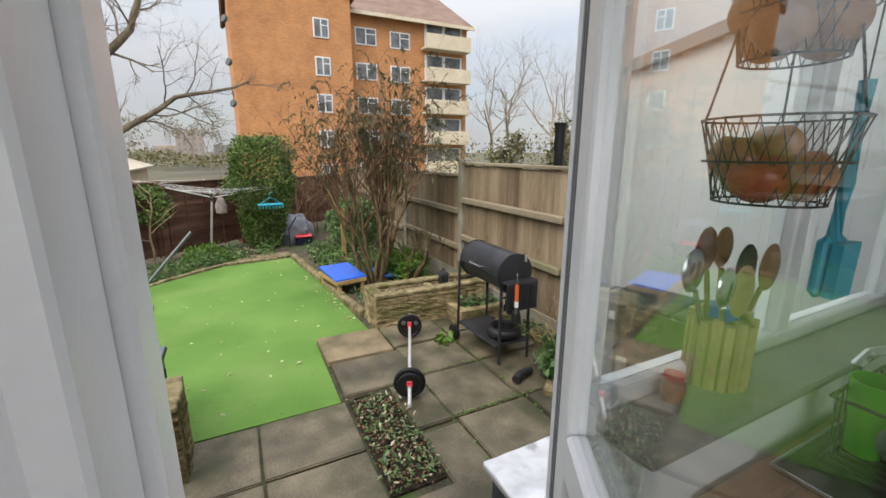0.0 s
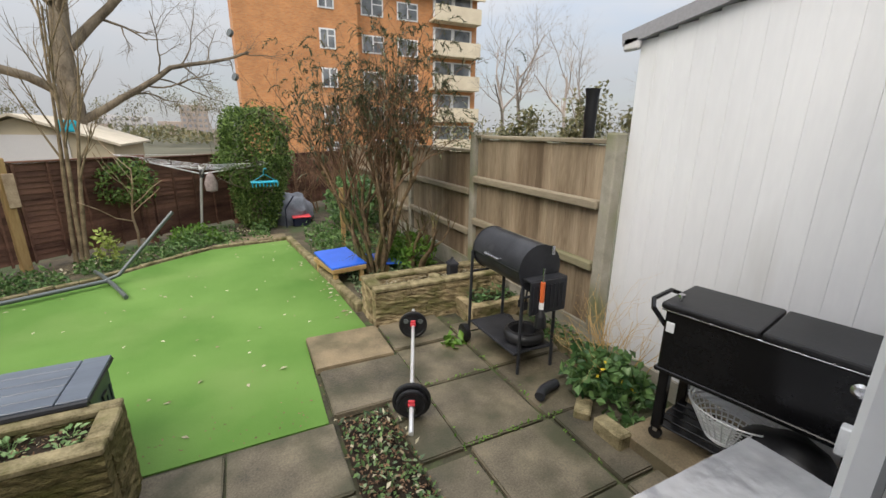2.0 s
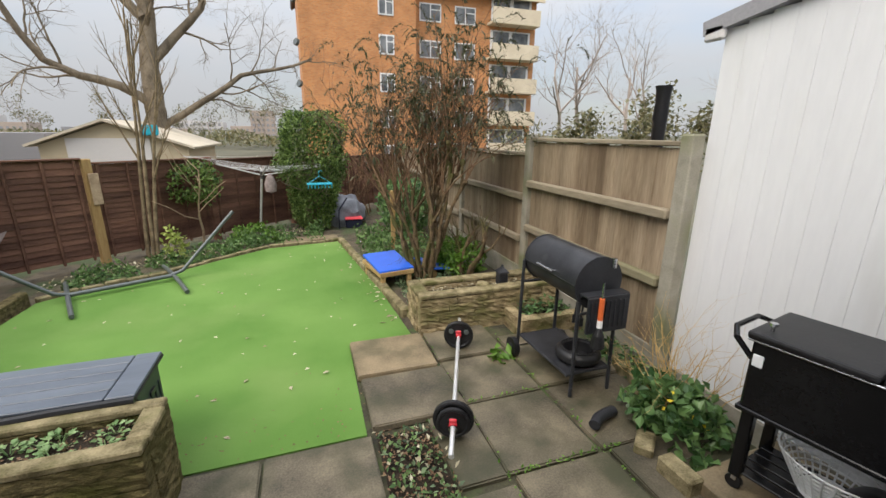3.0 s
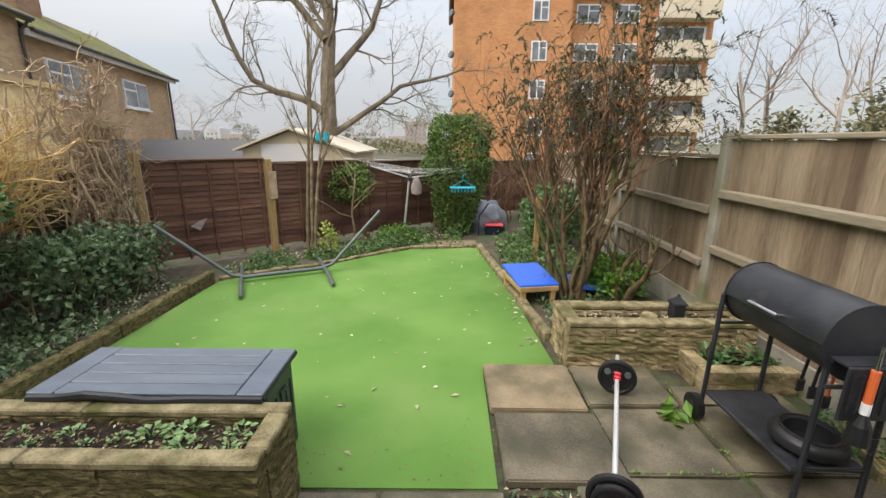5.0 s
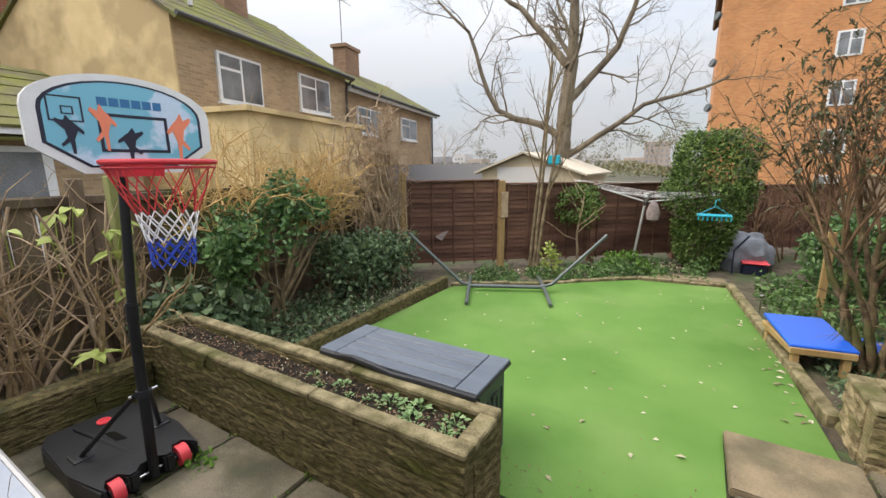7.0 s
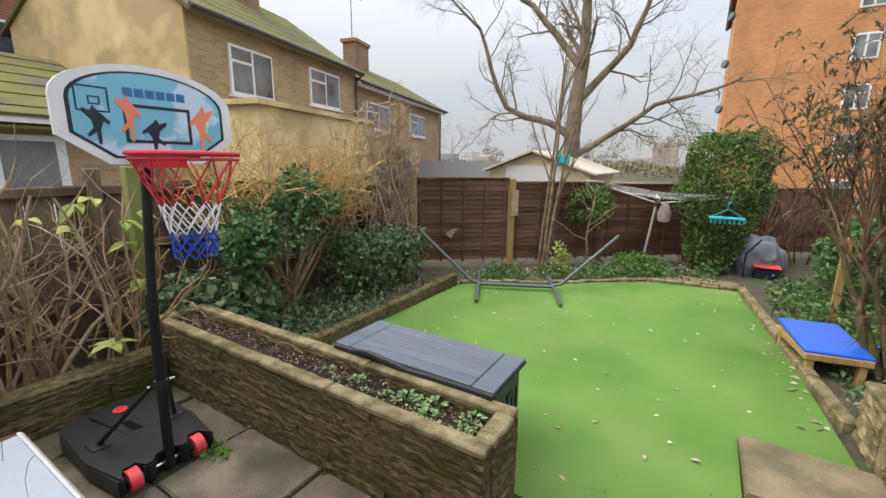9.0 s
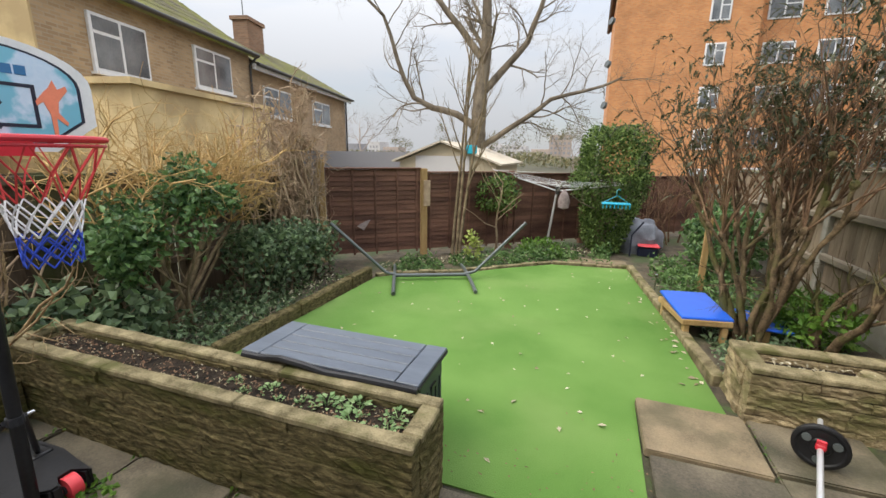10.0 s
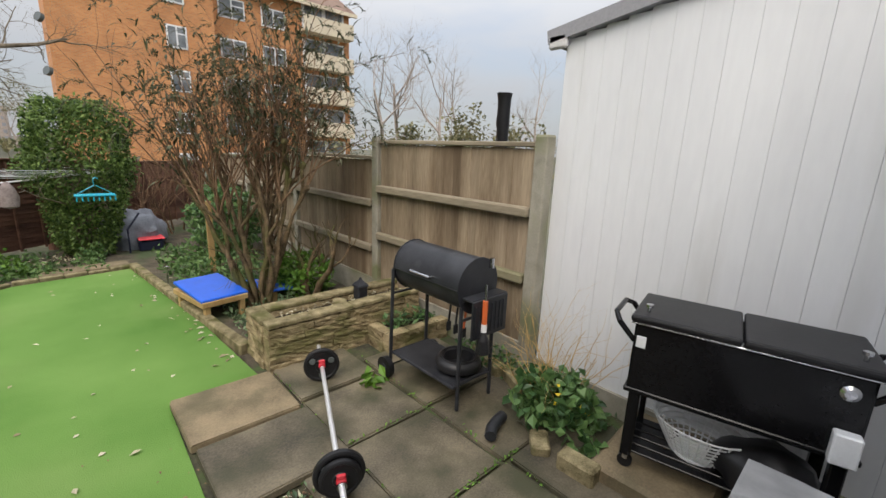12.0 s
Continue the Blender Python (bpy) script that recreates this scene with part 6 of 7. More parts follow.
part("tabletop", B(0.02, 0.93, 0.02, 0.60, 0.656, 0.664, bevel=0.002), M["mirror"], gt, "bright reflecting glass top")
for x in (0.05, 0.9):
    for y in (0.05, 0.57):
        part("leg", R((x, y, 0), (x, y, 0.62), 0.018), M["alu"], gt)

# ---- kitchen things behind the open door ----
wt = thing("worktop", "oak kitchen worktop with an inset sink", "worktop", (1.22, 0.42, 1.03))
for k in range(7):
    part("stave", B(0.002, 1.38, k * 0.084, k * 0.084 + 0.083, 0, 0.04, bevel=0.002), M["worktop"], wt)
part("cabinet_front", B(0.02, 1.38, 0.03, 0.05, -0.86, -0.01), M["upvc"], wt, "white cupboard front")
sk = thing("sink", "inset sink with a chrome rim, its green partly a painted lawn reflection", "sink", (1.45, 0.56, 1.072))
# part of this green is the lawn's reflection, put into the colour
part("drainer", B(0, 0.95, 0.02, 0.42, 0, 0.008, bevel=0.003), M["greendrainer"], sk)
part("basin", lathe(bmesh.new(), [(0.15, 0.0), (0.15, 0.012), (0.142, 0.012), (0.12, 0.0095), (0.0, 0.0092)], 28, Matrix.Translation((0.68, 0.22, 0))), M["chrome"], sk, "round steel basin")
part("rim", hose(bmesh.new(), [(0, 0.02, 0.01), (0.95, 0.02, 0.01), (0.95, 0.42, 0.01), (0, 0.42, 0.01)], 0.006, closed=True), M["chrome"], sk)
part("tap", hose(bmesh.new(), [(0.42, 0.44, 0), (0.42, 0.44, 0.15), (0.45, 0.43, 0.18), (0.52, 0.40, 0.19), (0.72, 0.30, 0.215)], 0.014), M["chrome"], sk, "chrome mixer tap")
dr = thing("dish_rack", "black wire dish rack beside the sink", "dish rack", (1.55, 0.66, 1.085))
for z in (0.01, 0.17):
    part("hoop", hose(bmesh.new(), [(0, 0, z), (0.42, 0, z), (0.42, 0.28, z), (0, 0.28, z)], 0.005, 6, closed=True), M["bbq"], dr)
for k in range(13):
    part("wire", hose(bmesh.new(), [(0.03 * k + 0.03, 0, 0.17), (0.03 * k + 0.03, 0.01, 0.0), (0.03 * k + 0.03, 0.27, 0.0), (0.03 * k + 0.03, 0.28, 0.17)], 0.003, 5), M["bbq"], dr)
single("glass_bowl", lathe(bmesh.new(), [(0.05, 0), (0.12, 0.04), (0.14, 0.1), (0.133, 0.1), (0.11, 0.045), (0, 0.01)], 28), M["pane"], "upturned clear glass bowl in the rack", "bowl", (1.98, 0.84, 1.10), smooth=True)
single("green_cup", lathe(bmesh.new(), [(0.032, 0), (0.05, 0.18), (0.046, 0.18), (0.029, 0.01), (0, 0.01)], 24), M["greenglass"], "bright green plastic beaker in the rack", "beaker", (1.66, 0.90, 1.10), smooth=True)
single("side_plate", lathe(bmesh.new(), [(0.0, 0.004), (0.045, 0.0), (0.075, 0.012), (0.073, 0.015), (0.043, 0.006), (0.0, 0.009)], 28, Matrix.Rotation(radians(72), 4, "Y")), M["tarp"], "grey plate standing on edge in the dish rack", "plate", (1.61, 0.80, 1.16), smooth=True)
single("blue_sponge", B(-0.05, 0.05, -0.03, 0.03, 0, 0.03, bevel=0.01), M["teal"], "turquoise sponge on the drainer", "sponge", (1.82, 0.71, 1.10), 20)
ub = thing("utensil_pot", "bamboo pot full of kitchen utensils on the sill", "utensil pot", (1.45, 1.135, 1.222))
for k in range(16):
    a = k * math.pi / 8
    part("cane", R((0.062 * math.cos(a), 0.062 * math.sin(a), 0), (0.062 * math.cos(a), 0.062 * math.sin(a), 0.165 + 0.01 * (k % 2)), 0.0125, n=8), M["bamboo"], ub)
part("core", R((0, 0, 0), (0, 0, 0.15), 0.052, n=16), M["spoon"], ub)
part("blue_band", R((0, 0, 0.165), (0, 0, 0.195), 0.035, n=16), M["blue"], ub)
for k, (dx, dy, h, c, w) in enumerate(((-0.09, 0.02, 0.29, "chrome", 0.04), (-0.04, 0.03, 0.33, "spoon", 0.042), (0.02, 0.03, 0.33, "spoon", 0.038), (0.06, 0.0, 0.28, "black", 0.045), (0.11, -0.02, 0.28, "spoon", 0.045), (0.0, -0.03, 0.24, "bamboo", 0.048), (-0.06, -0.03, 0.26, "chrome", 0.035))):
    tool = part("utensil", R((dx * 0.4, dy * 0.4, 0.08), (dx, dy, h - 0.05), 0.006), M[c], ub)
    bm = bmesh.new()
    bmesh.ops.create_uvsphere(bm, u_segments=12, v_segments=8, radius=1.0)
    for v in bm.verts:
        v.co = Vector((dx * 1.15 + v.co.x * w, dy * 1.15 + v.co.y * 0.009, h + v.co.z * w * 1.35))
    part("utensil_head", bm, M[c], tool, smooth=True)
for k, (z, rr) in enumerate(((1.69, 0.118), (1.93, 0.105))):
    hb = thing("hanging_basket", "black wire fruit basket hanging on chains by the window", "fruit basket", (1.285, 1.01, z), group="hanging baskets")
    for zz, f in ((0.145, 1.0), (0.072, 0.92), (0.0, 0.72)):
        part("hoop", hose(bmesh.new(), [(rr * f * math.cos(a * math.pi / 14), rr * f * math.sin(a * math.pi / 14), zz) for a in range(28)], 0.0022, 5, closed=True), M["bbq"], hb)
    bm = bmesh.new()
    for a in range(28):
        for q in (-1, 1):
            a0, a1 = a * math.pi / 14, (a + q * 2) * math.pi / 14
            rod(bm, (rr * math.cos(a0), rr * math.sin(a0), 0.145), (rr * 0.72 * math.cos(a1), rr * 0.72 * math.sin(a1), 0.0), 0.0011, n=4)
    part("mesh", bm, M["bbq"], hb)
    for a in (0.4, 2.5, 4.6):
        part("chain", R((rr * math.cos(a), rr * math.sin(a), 0.145), (rr * 0.5 * math.cos(a), rr * 0.5 * math.sin(a), 0.42), 0.0022, n=5), M["bbq"], hb)
    for i, (dx, dy, dz, q, c) in enumerate(((-0.06, -0.01, 0.045, 0.046, "redskin"), (0.0, -0.045, 0.05, 0.05, "fruit"), (0.055, -0.02, 0.044, 0.046, "redskin"), (0.02, 0.05, 0.046, 0.046, "fruit"), (-0.045, 0.04, 0.08, 0.044, "onion"), (-0.02, -0.01, 0.098, 0.042, "onion"))):
        c = "onion" if k else c
        bm = bmesh.new()
        bmesh.ops.create_uvsphere(bm, u_segments=18, v_segments=12, radius=q)
        for v in bm.verts:
            v.co.z *= 0.92
            v.co += v.co.normalized() * (0.005 * noise.noise(v.co * 30 + Vector((i, 0, 0))) - (0.012 if v.co.z > q * 0.86 else 0))
        single("fruit" if c != "onion" else "onion", bm, M[c], "ripe red and green fruit in the wire basket" if c != "onion" else "brown-skinned onion in the wire basket", "fruit" if c != "onion" else "onion", (1.285 + dx, 1.01 + dy, z + dz), group="basket fruit" if c != "onion" else "basket onions", smooth=True)
br = thing("washing_up_brush", "bright blue washing-up brush hanging by the window", "brush", (1.33, 0.92, 1.53))
part("handle", hose(bmesh.new(), [(0, 0, 0.36), (0.004, 0, 0.2), (0, 0, 0.1)], 0.012, 8), M["teal"], br)
part("head", B(-0.035, 0.035, -0.012, 0.012, 0.0, 0.11, bevel=0.01), M["teal"], br)
part("bristles", B(-0.032, 0.032, -0.028, -0.012, 0.005, 0.1), M["teal"], br)
part("hook", R((0, 0, 0.36), (0, 0, 0.95), 0.0015), M["bbq"], br)
single("kitchen_roll", R((0, 0, 0), (0, 0, 0.24), 0.055, n=22), M["white"], "white kitchen roll standing on the worktop", "kitchen roll", (2.32, 0.9, 1.071))
to = thing("toaster", "black toaster on the oak worktop", "toaster", (2.42, 0.66, 1.071), 80)
part("body", B(-0.14, 0.14, -0.09, 0.09, 0.01, 0.2, bevel=0.03, seg=3), M["gloss"], to)
part("badge", R((0, -0.092, 0.12), (0, -0.088, 0.12), 0.035, n=20), M["orange"], to)
part("lever", B(0.13, 0.16, -0.01, 0.01, 0.12, 0.14, bevel=0.003), M["chrome"], to)
tl = thing("wall_tiles", "white glazed wall tiles behind the worktop", "tiles", (2.612, 0.0, 1.071), kind="structure")
for i in range(6):
    for j in range(3):
        part("tile", B(-0.012, 0.004, i * 0.17 + 0.003, i * 0.17 + 0.167, j * 0.2 + 0.003, j * 0.2 + 0.197, bevel=0.002), M["tile"], tl)
jr = thing("storage_jar", "small brown jar with a red lid on the sill", "jar", (1.27, 1.12, 1.222))
part("jar", lathe(bmesh.new(), [(0.02, 0), (0.026, 0.02), (0.024, 0.05), (0.0, 0.055)], 18), M["onion"], jr, smooth=True)
part("lid", R((0, 0, 0.055), (0, 0, 0.066), 0.022, n=18), M["red"], jr)

# ---- hedge, trees and shrubs ----
def bush(name, label, at, cloud, n, size, material, stems=(), seed=1, category="shrub", stem_mat="bark", group="", aspect=0.6):
    r = random.Random(seed)
    t = thing(name, label, category, at, group=group)
    s = Soup()
    leaf_cloud(s, r, n, cloud, size, aspect)
    part("foliage", s.mesh("foliage", M[material]), None, t)
    w = Soup()
    for p, d, ln, rad, dep, kids in stems:
        grow(w, r, Vector(p), Vector(d), ln, rad, dep, kids, 0.3, 0.2, 0.6)
    if stems:
        part("wood", w.mesh("wood", M[stem_mat], True), None, t)
    return t


def blob(c, rad, lump=0.18, freq=2.3, shell=0.55, seed=0.0):
    """Points near the skin of a lumpy rounded body, with gaps."""
    c = Vector(c)

    def pick(r):
        while True:
            d = rand_dir(r)
            k = 1 + lump * noise.noise(d * freq + Vector((seed, 0, 0))) + 0.12 * noise.noise(d * freq * 3 + Vector((0, seed, 0)))
            f = shell + (1 - shell) * r.random() ** 0.5
            p = Vector((d.x * rad[0], d.y * rad[1], d.z * rad[2])) * k * f
            if noise.noise((p + c) * 3.1) > -0.32:
                return c + p
    return pick


def column(c, rx, ry, h, seed=0.0):
    """Points near the skin of an upright clipped hedge with an uneven top."""
    def pick(r):
        a = r.uniform(0, 2 * math.pi)
        z = h * r.random() ** 0.85
        k = (0.90 + 0.30 * noise.noise(Vector((math.cos(a) * 1.6, math.sin(a) * 1.6, z * 2.2 + seed))) + 0.14 * noise.noise(Vector((math.cos(a) * 6, math.sin(a) * 6, z * 7)))) * (1 - 0.28 * max(0, (z / h - 0.75) / 0.25) ** 2) * (0.5 + 0.5 * min(1, z / h * 1.7))
        f = r.uniform(0.72, 1.0) if z < h * 0.9 else r.random() ** 0.5
        return Vector((c[0] + rx * k * f * math.cos(a), c[1] + ry * k * f * math.sin(a), c[2] + z + 0.16 * noise.noise(Vector((math.cos(a) * 4, math.sin(a) * 4, seed))) * z / h))
    return pick


bush("privet_hedge", "tall clipped dark green privet bush", (0.85, 9.2, -0.05), column((0.06, 0, 0.05), 0.66, 0.55, 2.04), 16000, 0.055, "hedge", [((0, 0, 0), (0.1 * i - 0.2, 0.05, 1), 1.2, 0.03, 2, 4) for i in range(5)], 81, "hedge")
bush("laurel_shrub", "green laurel shrub beside the fence", (2.42, 8.4, -0.05), blob((0, 0, 0.5), (0.45, 0.7, 0.5), 0.3, seed=2.0), 2400, 0.09, "laurel", [((0, 0, 0), (0.2, 0.1, 1), 0.8, 0.02, 2, 4)], 82)
bush("laurel_shrub", "low green shrub at the bush's foot", (2.55, 6.0, -0.05), blob((0, 0, 0.22), (0.34, 0.4, 0.25), seed=3.0), 900, 0.075, "grassy", [], 83)
bush("ivy_clump", "leafy green ivy clump below the white wall", (2.70, 2.78, 0.0), blob((0, 0, 0.13), (0.27, 0.31, 0.19), 0.35, seed=4.0, shell=0.35), 700, 0.068, "laurel", [((0, 0.1, 0), (0.1, 0.3, 1), 0.55, 0.004, 2, 3) for i in range(4)], 84, "ivy", "straw", aspect=0.9)


def far_bed(x0, x1, deep, tall, seed):
    """Places in the bed between the far lawn edge and the brown fence, thick in some spots and bare in others."""
    def pick(r):
        while True:
            x = r.uniform(x0, x1)
            y = np.interp(x, [e[0] for e in EDGE], [e[1] for e in EDGE]) + 0.12 + r.random() * deep
            k = noise.noise(Vector((x * 2.6, y * 2.6, seed)))
            if k > r.uniform(-0.35, 0.15):
                return Vector((x, y, tall * (0.4 + max(0, k)) * r.random() ** 1.5))
    return pick


bush("yellow_flowers", "few small yellow flowers among the ivy", (2.66, 2.74, 0.0), blob((0, 0, 0.2), (0.2, 0.22, 0.13), shell=0.8, seed=8.0), 12, 0.03, "yellowfl", [], 93, "flowers", aspect=0.8)
bush("low_plants", "low green ground plants under the far fence", (0, 0, -0.05), far_bed(-1.95, -0.2, 0.8, 0.26, 1.0), 1300, 0.06, "herb", [], 85, "plants")
bush("low_plants", "low green ground plants under the airer", (0, 0, -0.05), far_bed(-0.5, 1.0, 0.9, 0.28, 5.0), 1400, 0.06, "herb", [], 86, "plants")
bush("bright_clump", "bright yellow-green cushion plant", (-0.05, 8.5, -0.05), blob((0, 0, 0.1), (0.42, 0.2, 0.2), seed=5.0), 900, 0.06, "grassy", [], 87, "plant")
bush("variegated_shrub", "small yellow-leaved shrub by the fence", (-1.02, 7.62, -0.05), blob((0, 0, 0.24), (0.13, 0.12, 0.24), seed=6.0), 130, 0.08, "lime", [((0, 0, 0), (0, 0, 1), 0.4, 0.01, 2, 4)], 88)
bush("holly_sapling", "dark green holly on a thin stem before the fence", (-0.85, 8.5, -0.05), blob((0, 0, 1.0), (0.36, 0.3, 0.34), 0.35, seed=7.0), 900, 0.07, "hedge", [((0, 0, 0), (0, 0, 1), 1.25, 0.022, 1, 8)], 89, "tree", "palebark")
bush("bed_plants", "mixed low green plants in the side bed", (1.95, 7.2, -0.05), lambda r: Vector((r.uniform(-0.45, 0.6), r.uniform(-1.2, 1.2), r.random() ** 2 * 0.25)), 2400, 0.07, "herb", [], 90, "plants")
bush("bed_ivy", "dark ivy spreading below the bare bush", (2.1, 5.7, -0.05), lambda r: Vector((r.uniform(-0.42, 0.5), r.uniform(-0.75, 0.8), r.random() ** 2 * 0.12)), 1600, 0.055, "ivy", [], 91, "ivy")

# the bare buddleia
bud = thing("buddleia_bush", "leggy brown buddleia with drooping sparse leaves", "shrub", (1.98, 5.9, -0.05))
r = random.Random(92)
lf, tips = Soup(), []
fine_twigs = Soup()
for k in range(14):
    # crooked old stems end in pollarded knuckles, from which long thin shoots fan out
    a = k * 2.4
    w = Soup()
    p = Vector((0.05 + 0.14 * math.cos(a) * r.random() ** 0.5, 0.14 * math.sin(a) * r.random() ** 0.5, -0.03))
    lean = r.uniform(0.03, 0.16) if math.cos(a) > 0 else r.uniform(0.0, 0.10)
    d = Vector((lean * math.cos(a), lean * math.sin(a), 1)).normalized()
    if k == 3:
        p, d = Vector((0.1, -0.1, -0.03)), Vector((0.34, -0.12, 1)).normalized()
    ln = r.uniform(1.0, 1.6) if k != 3 else 1.85
    pts, q = [p], r.uniform(0.022, 0.037)
    for i in range(9):
        d = (d + rand_dir(r) * 0.24 + Vector((0, 0, 0.09))).normalized()
        pts.append(pts[-1] + d * ln / 9)
    w.tube(pts, [q * (1 - 0.055 * i) * r.uniform(0.85, 1.2) for i in range(10)], 8)
    knots = [(pts[-1], d)]
    for _ in range(1 + k % 2):
        i = r.randint(5, 8)
        e = (pts[i + 1] - pts[i]).normalized() + rand_dir(r) * 0.7
        e = Vector((e.x, e.y, abs(e.z) + 0.2)).normalized()
        side = [pts[i]]
        for _ in range(4):
            e = (e + rand_dir(r) * 0.2 + Vector((0, 0, 0.12))).normalized()
            side.append(side[-1] + e * r.uniform(0.05, 0.11))
        w.tube(side, [q * 0.62, q * 0.55, q * 0.5, q * 0.48, q * 0.5], 7)
        knots.append((side[-1], e))
    for c, e in knots:
        w.tube([c - e * 0.03, c, c + e * 0.03, c + e * 0.045], [q * 0.5, q * 0.95, q * 0.8, 0.004], 7)
        for _ in range(r.randint(3, 5)):
            turn = r.uniform(0, 6.28)
            out = Vector((c.x, c.y, 0)) * 0.3 + Vector((math.cos(turn), math.sin(turn), 0)) * r.uniform(0.1, 0.5) + e * 0.2
            grow(fine_twigs, r, c, Vector((out.x, out.y, abs(out.z) * 0.4 + 0.95)), r.uniform(0.65, 1.35), r.uniform(0.006, 0.0105), 1 if r.random() < 0.72 else 2, 3, 0.28, 0.02, 0.45, tips, 0.55, 5, 0.3)
    for _ in range(4):
        i = r.randint(3, 7)
        grow(w, r, pts[i], rand_dir(r) + Vector((0, 0, 0.3)), r.uniform(0.12, 0.4), 0.005, 1, 2, 0.4, 0.2, 0.5, None, 0.6, 4)
    part("stem", w.mesh("stem", M["budstem"], True), None, bud)
tagged(part("twigwork", fine_twigs.mesh("twigwork", M["twig"], True), None, bud, "long thin reddish shoots"), kind="stuff")
for pts, d in tips:
    if pts[-1].z > 1.2 and r.random() < 0.8:
        for _ in range(r.randint(2, 5)):
            p = r.choice(pts[1:])
            dd = (d + rand_dir(r) * 0.8 + Vector((0, 0, -0.5))).normalized()
            lf.leaf(p, dd, Vector((0, 0, 1)), r.uniform(0.07, 0.15), r.uniform(0.014, 0.027), 0.3)
    if r.random() < 0.35:
        p = pts[-1].copy()
        for i in range(10):
            d = (d + Vector((0, 0, -0.2))).normalized()
            p = p + d * 0.02
            for _ in range(3):
                lf.leaf(p, rand_dir(r) + d, d, 0.034, 0.013)
part("foliage", lf.mesh("foliage", M["buddleia"]), None, bud)
bud2 = thing("bare_shrub", "bare twisted shrub with a knotted trunk by the fence", "shrub", (2.52, 5.75, -0.05))
for k in range(4):
    a = k * 1.7
    w = Soup()
    grow(w, r, Vector((0.05 * math.cos(a), 0.05 * math.sin(a), 0)), Vector((0.16 * math.cos(a), 0.16 * math.sin(a), 1)), r.uniform(0.5, 0.75), 0.042, 2, 3, 0.45, 0.6, 0.6, None, 0.5, 7, 0.5)
    part("stem", w.mesh("stem", M["budstem"], True), None, bud2)
bud3 = thing("bare_hedge", "reddish bare twiggy hedge at the end of the fence", "shrub", (2.2, 10.4, -0.05))
w = Soup()
for k in range(16):
    grow(w, r, Vector((r.uniform(-0.7, 0.6), r.uniform(-0.4, 0.4), 0)), Vector((r.uniform(-0.2, 0.2), r.uniform(-0.2, 0.2), 1)), r.uniform(0.8, 1.25), 0.018, 2, 4, 0.3, 0.3, 0.6, None, 0.6, 5)
part("twigwork", w.mesh("twigwork", M["twig"], True), None, bud3)

# thin bare saplings before the brown fence
sap = thing("bare_sapling", "slender pale bare sapling by the fence", "tree", (-1.45, 7.98, -0.05))
for dx, l_ in ((0.12, 3.1), (-0.02, 3.3), (0.22, 2.6)):
    w = Soup()
    grow(w, r, Vector((dx * 0.5, 0, 0)), Vector((dx * 0.25 + 0.02, 0.05, 1)), l_, 0.03, 2, 7, 0.08, 0.3, 0.30, None, 0.4, 6, 0.4)
    part("stem", w.mesh("stem", M["limb"], True), None, sap)

# the large bare tree beyond the fence
tree = thing("bare_tree", "large bare tree with spreading limbs beyond the fence", "tree", (-3.75, 17.9, -0.1))
r = random.Random(95)
X, Y = Vector((0.96, 0.28, 0)), Vector((-0.28, 0.96, 0))


def limb(pts, r0, r1, kids, ln, dep=3):
    ps = [X * a + Y * b + Vector((0, 0, z)) for a, b, z in pts]
    fine = [ps[0]]
    for p, q in zip(ps, ps[1:]):
        fine += [p.lerp(q, 0.5) + rand_dir(r) * 0.06, q]
    n = len(fine)
    rad = [r0 + (r1 - r0) * i / (n - 1) for i in range(n)]
    w = Soup()
    w.tube(fine, rad, 9)
    for k in range(kids):
        f = 0.25 + 0.75 * (k + r.random()) / kids
        i = min(int(f * (n - 1)), n - 2)
        p, along = fine[i].lerp(fine[i + 1], f * (n - 1) - i), (fine[i + 1] - fine[i]).normalized()
        side = rand_dir(r)
        side = (side - along * side.dot(along)).normalized()
        grow(w, r, p, along * 0.6 + side * 0.75 + Vector((0, 0, 0.12)), ln * r.uniform(0.5, 1.15), max(0.022, rad[i] * 0.36), dep, 4, 0.42, 0.12, 0.6, None, 0.66, 5)
    nm = "limb" if kids else "trunk"
    part(nm, w.mesh(nm, M["bark"], True), None, tree)


limb([(0.05, 0, 0), (0, 0, 1.6), (0.05, 0, 3.2)], 0.36, 0.29, 0, 1)
limb([(0.05, 0, 3.1), (0.15, 0.1, 4.6), (0.25, 0.2, 6.2), (0.2, 0.3, 8.2), (0.45, 0.4, 11.0)], 0.29, 0.10, 9, 2.6)
limb([(0.0, 0, 2.6), (-0.8, -0.2, 3.15), (-1.7, -0.4, 3.35), (-2.4, -0.5, 3.7), (-3.0, -0.6, 5.0), (-3.5, -0.5, 6.5), (-4.7, -0.4, 7.7)], 0.15, 0.04, 11, 2.0)
limb([(0.1, 0, 5.2), (-0.7, 0.4, 6.3), (-1.7, 0.6, 7.5), (-2.5, 0.7, 8.1), (-3.2, 0.8, 9.8)], 0.15, 0.05, 9, 2.2)
limb([(0.1, 0, 1.9), (0.8, -0.1, 2.35), (1.7, -0.3, 2.95), (2.7, -0.4, 3.7), (3.9, -0.3, 4.0), (5.3, -0.2, 4.5)], 0.13, 0.04, 11, 1.9)
limb([(0.2, 0, 4.0), (0.9, 0.3, 4.8), (1.8, 0.2, 5.8), (2.2, 0.1, 6.9), (2.6, 0.1, 8.6)], 0.16, 0.06, 9, 2.2)
limb([(0.15, 0.1, 4.8), (0.2, 1.2, 5.9), (-0.6, 2.2, 7.2)], 0.12, 0.05, 6, 1.8)


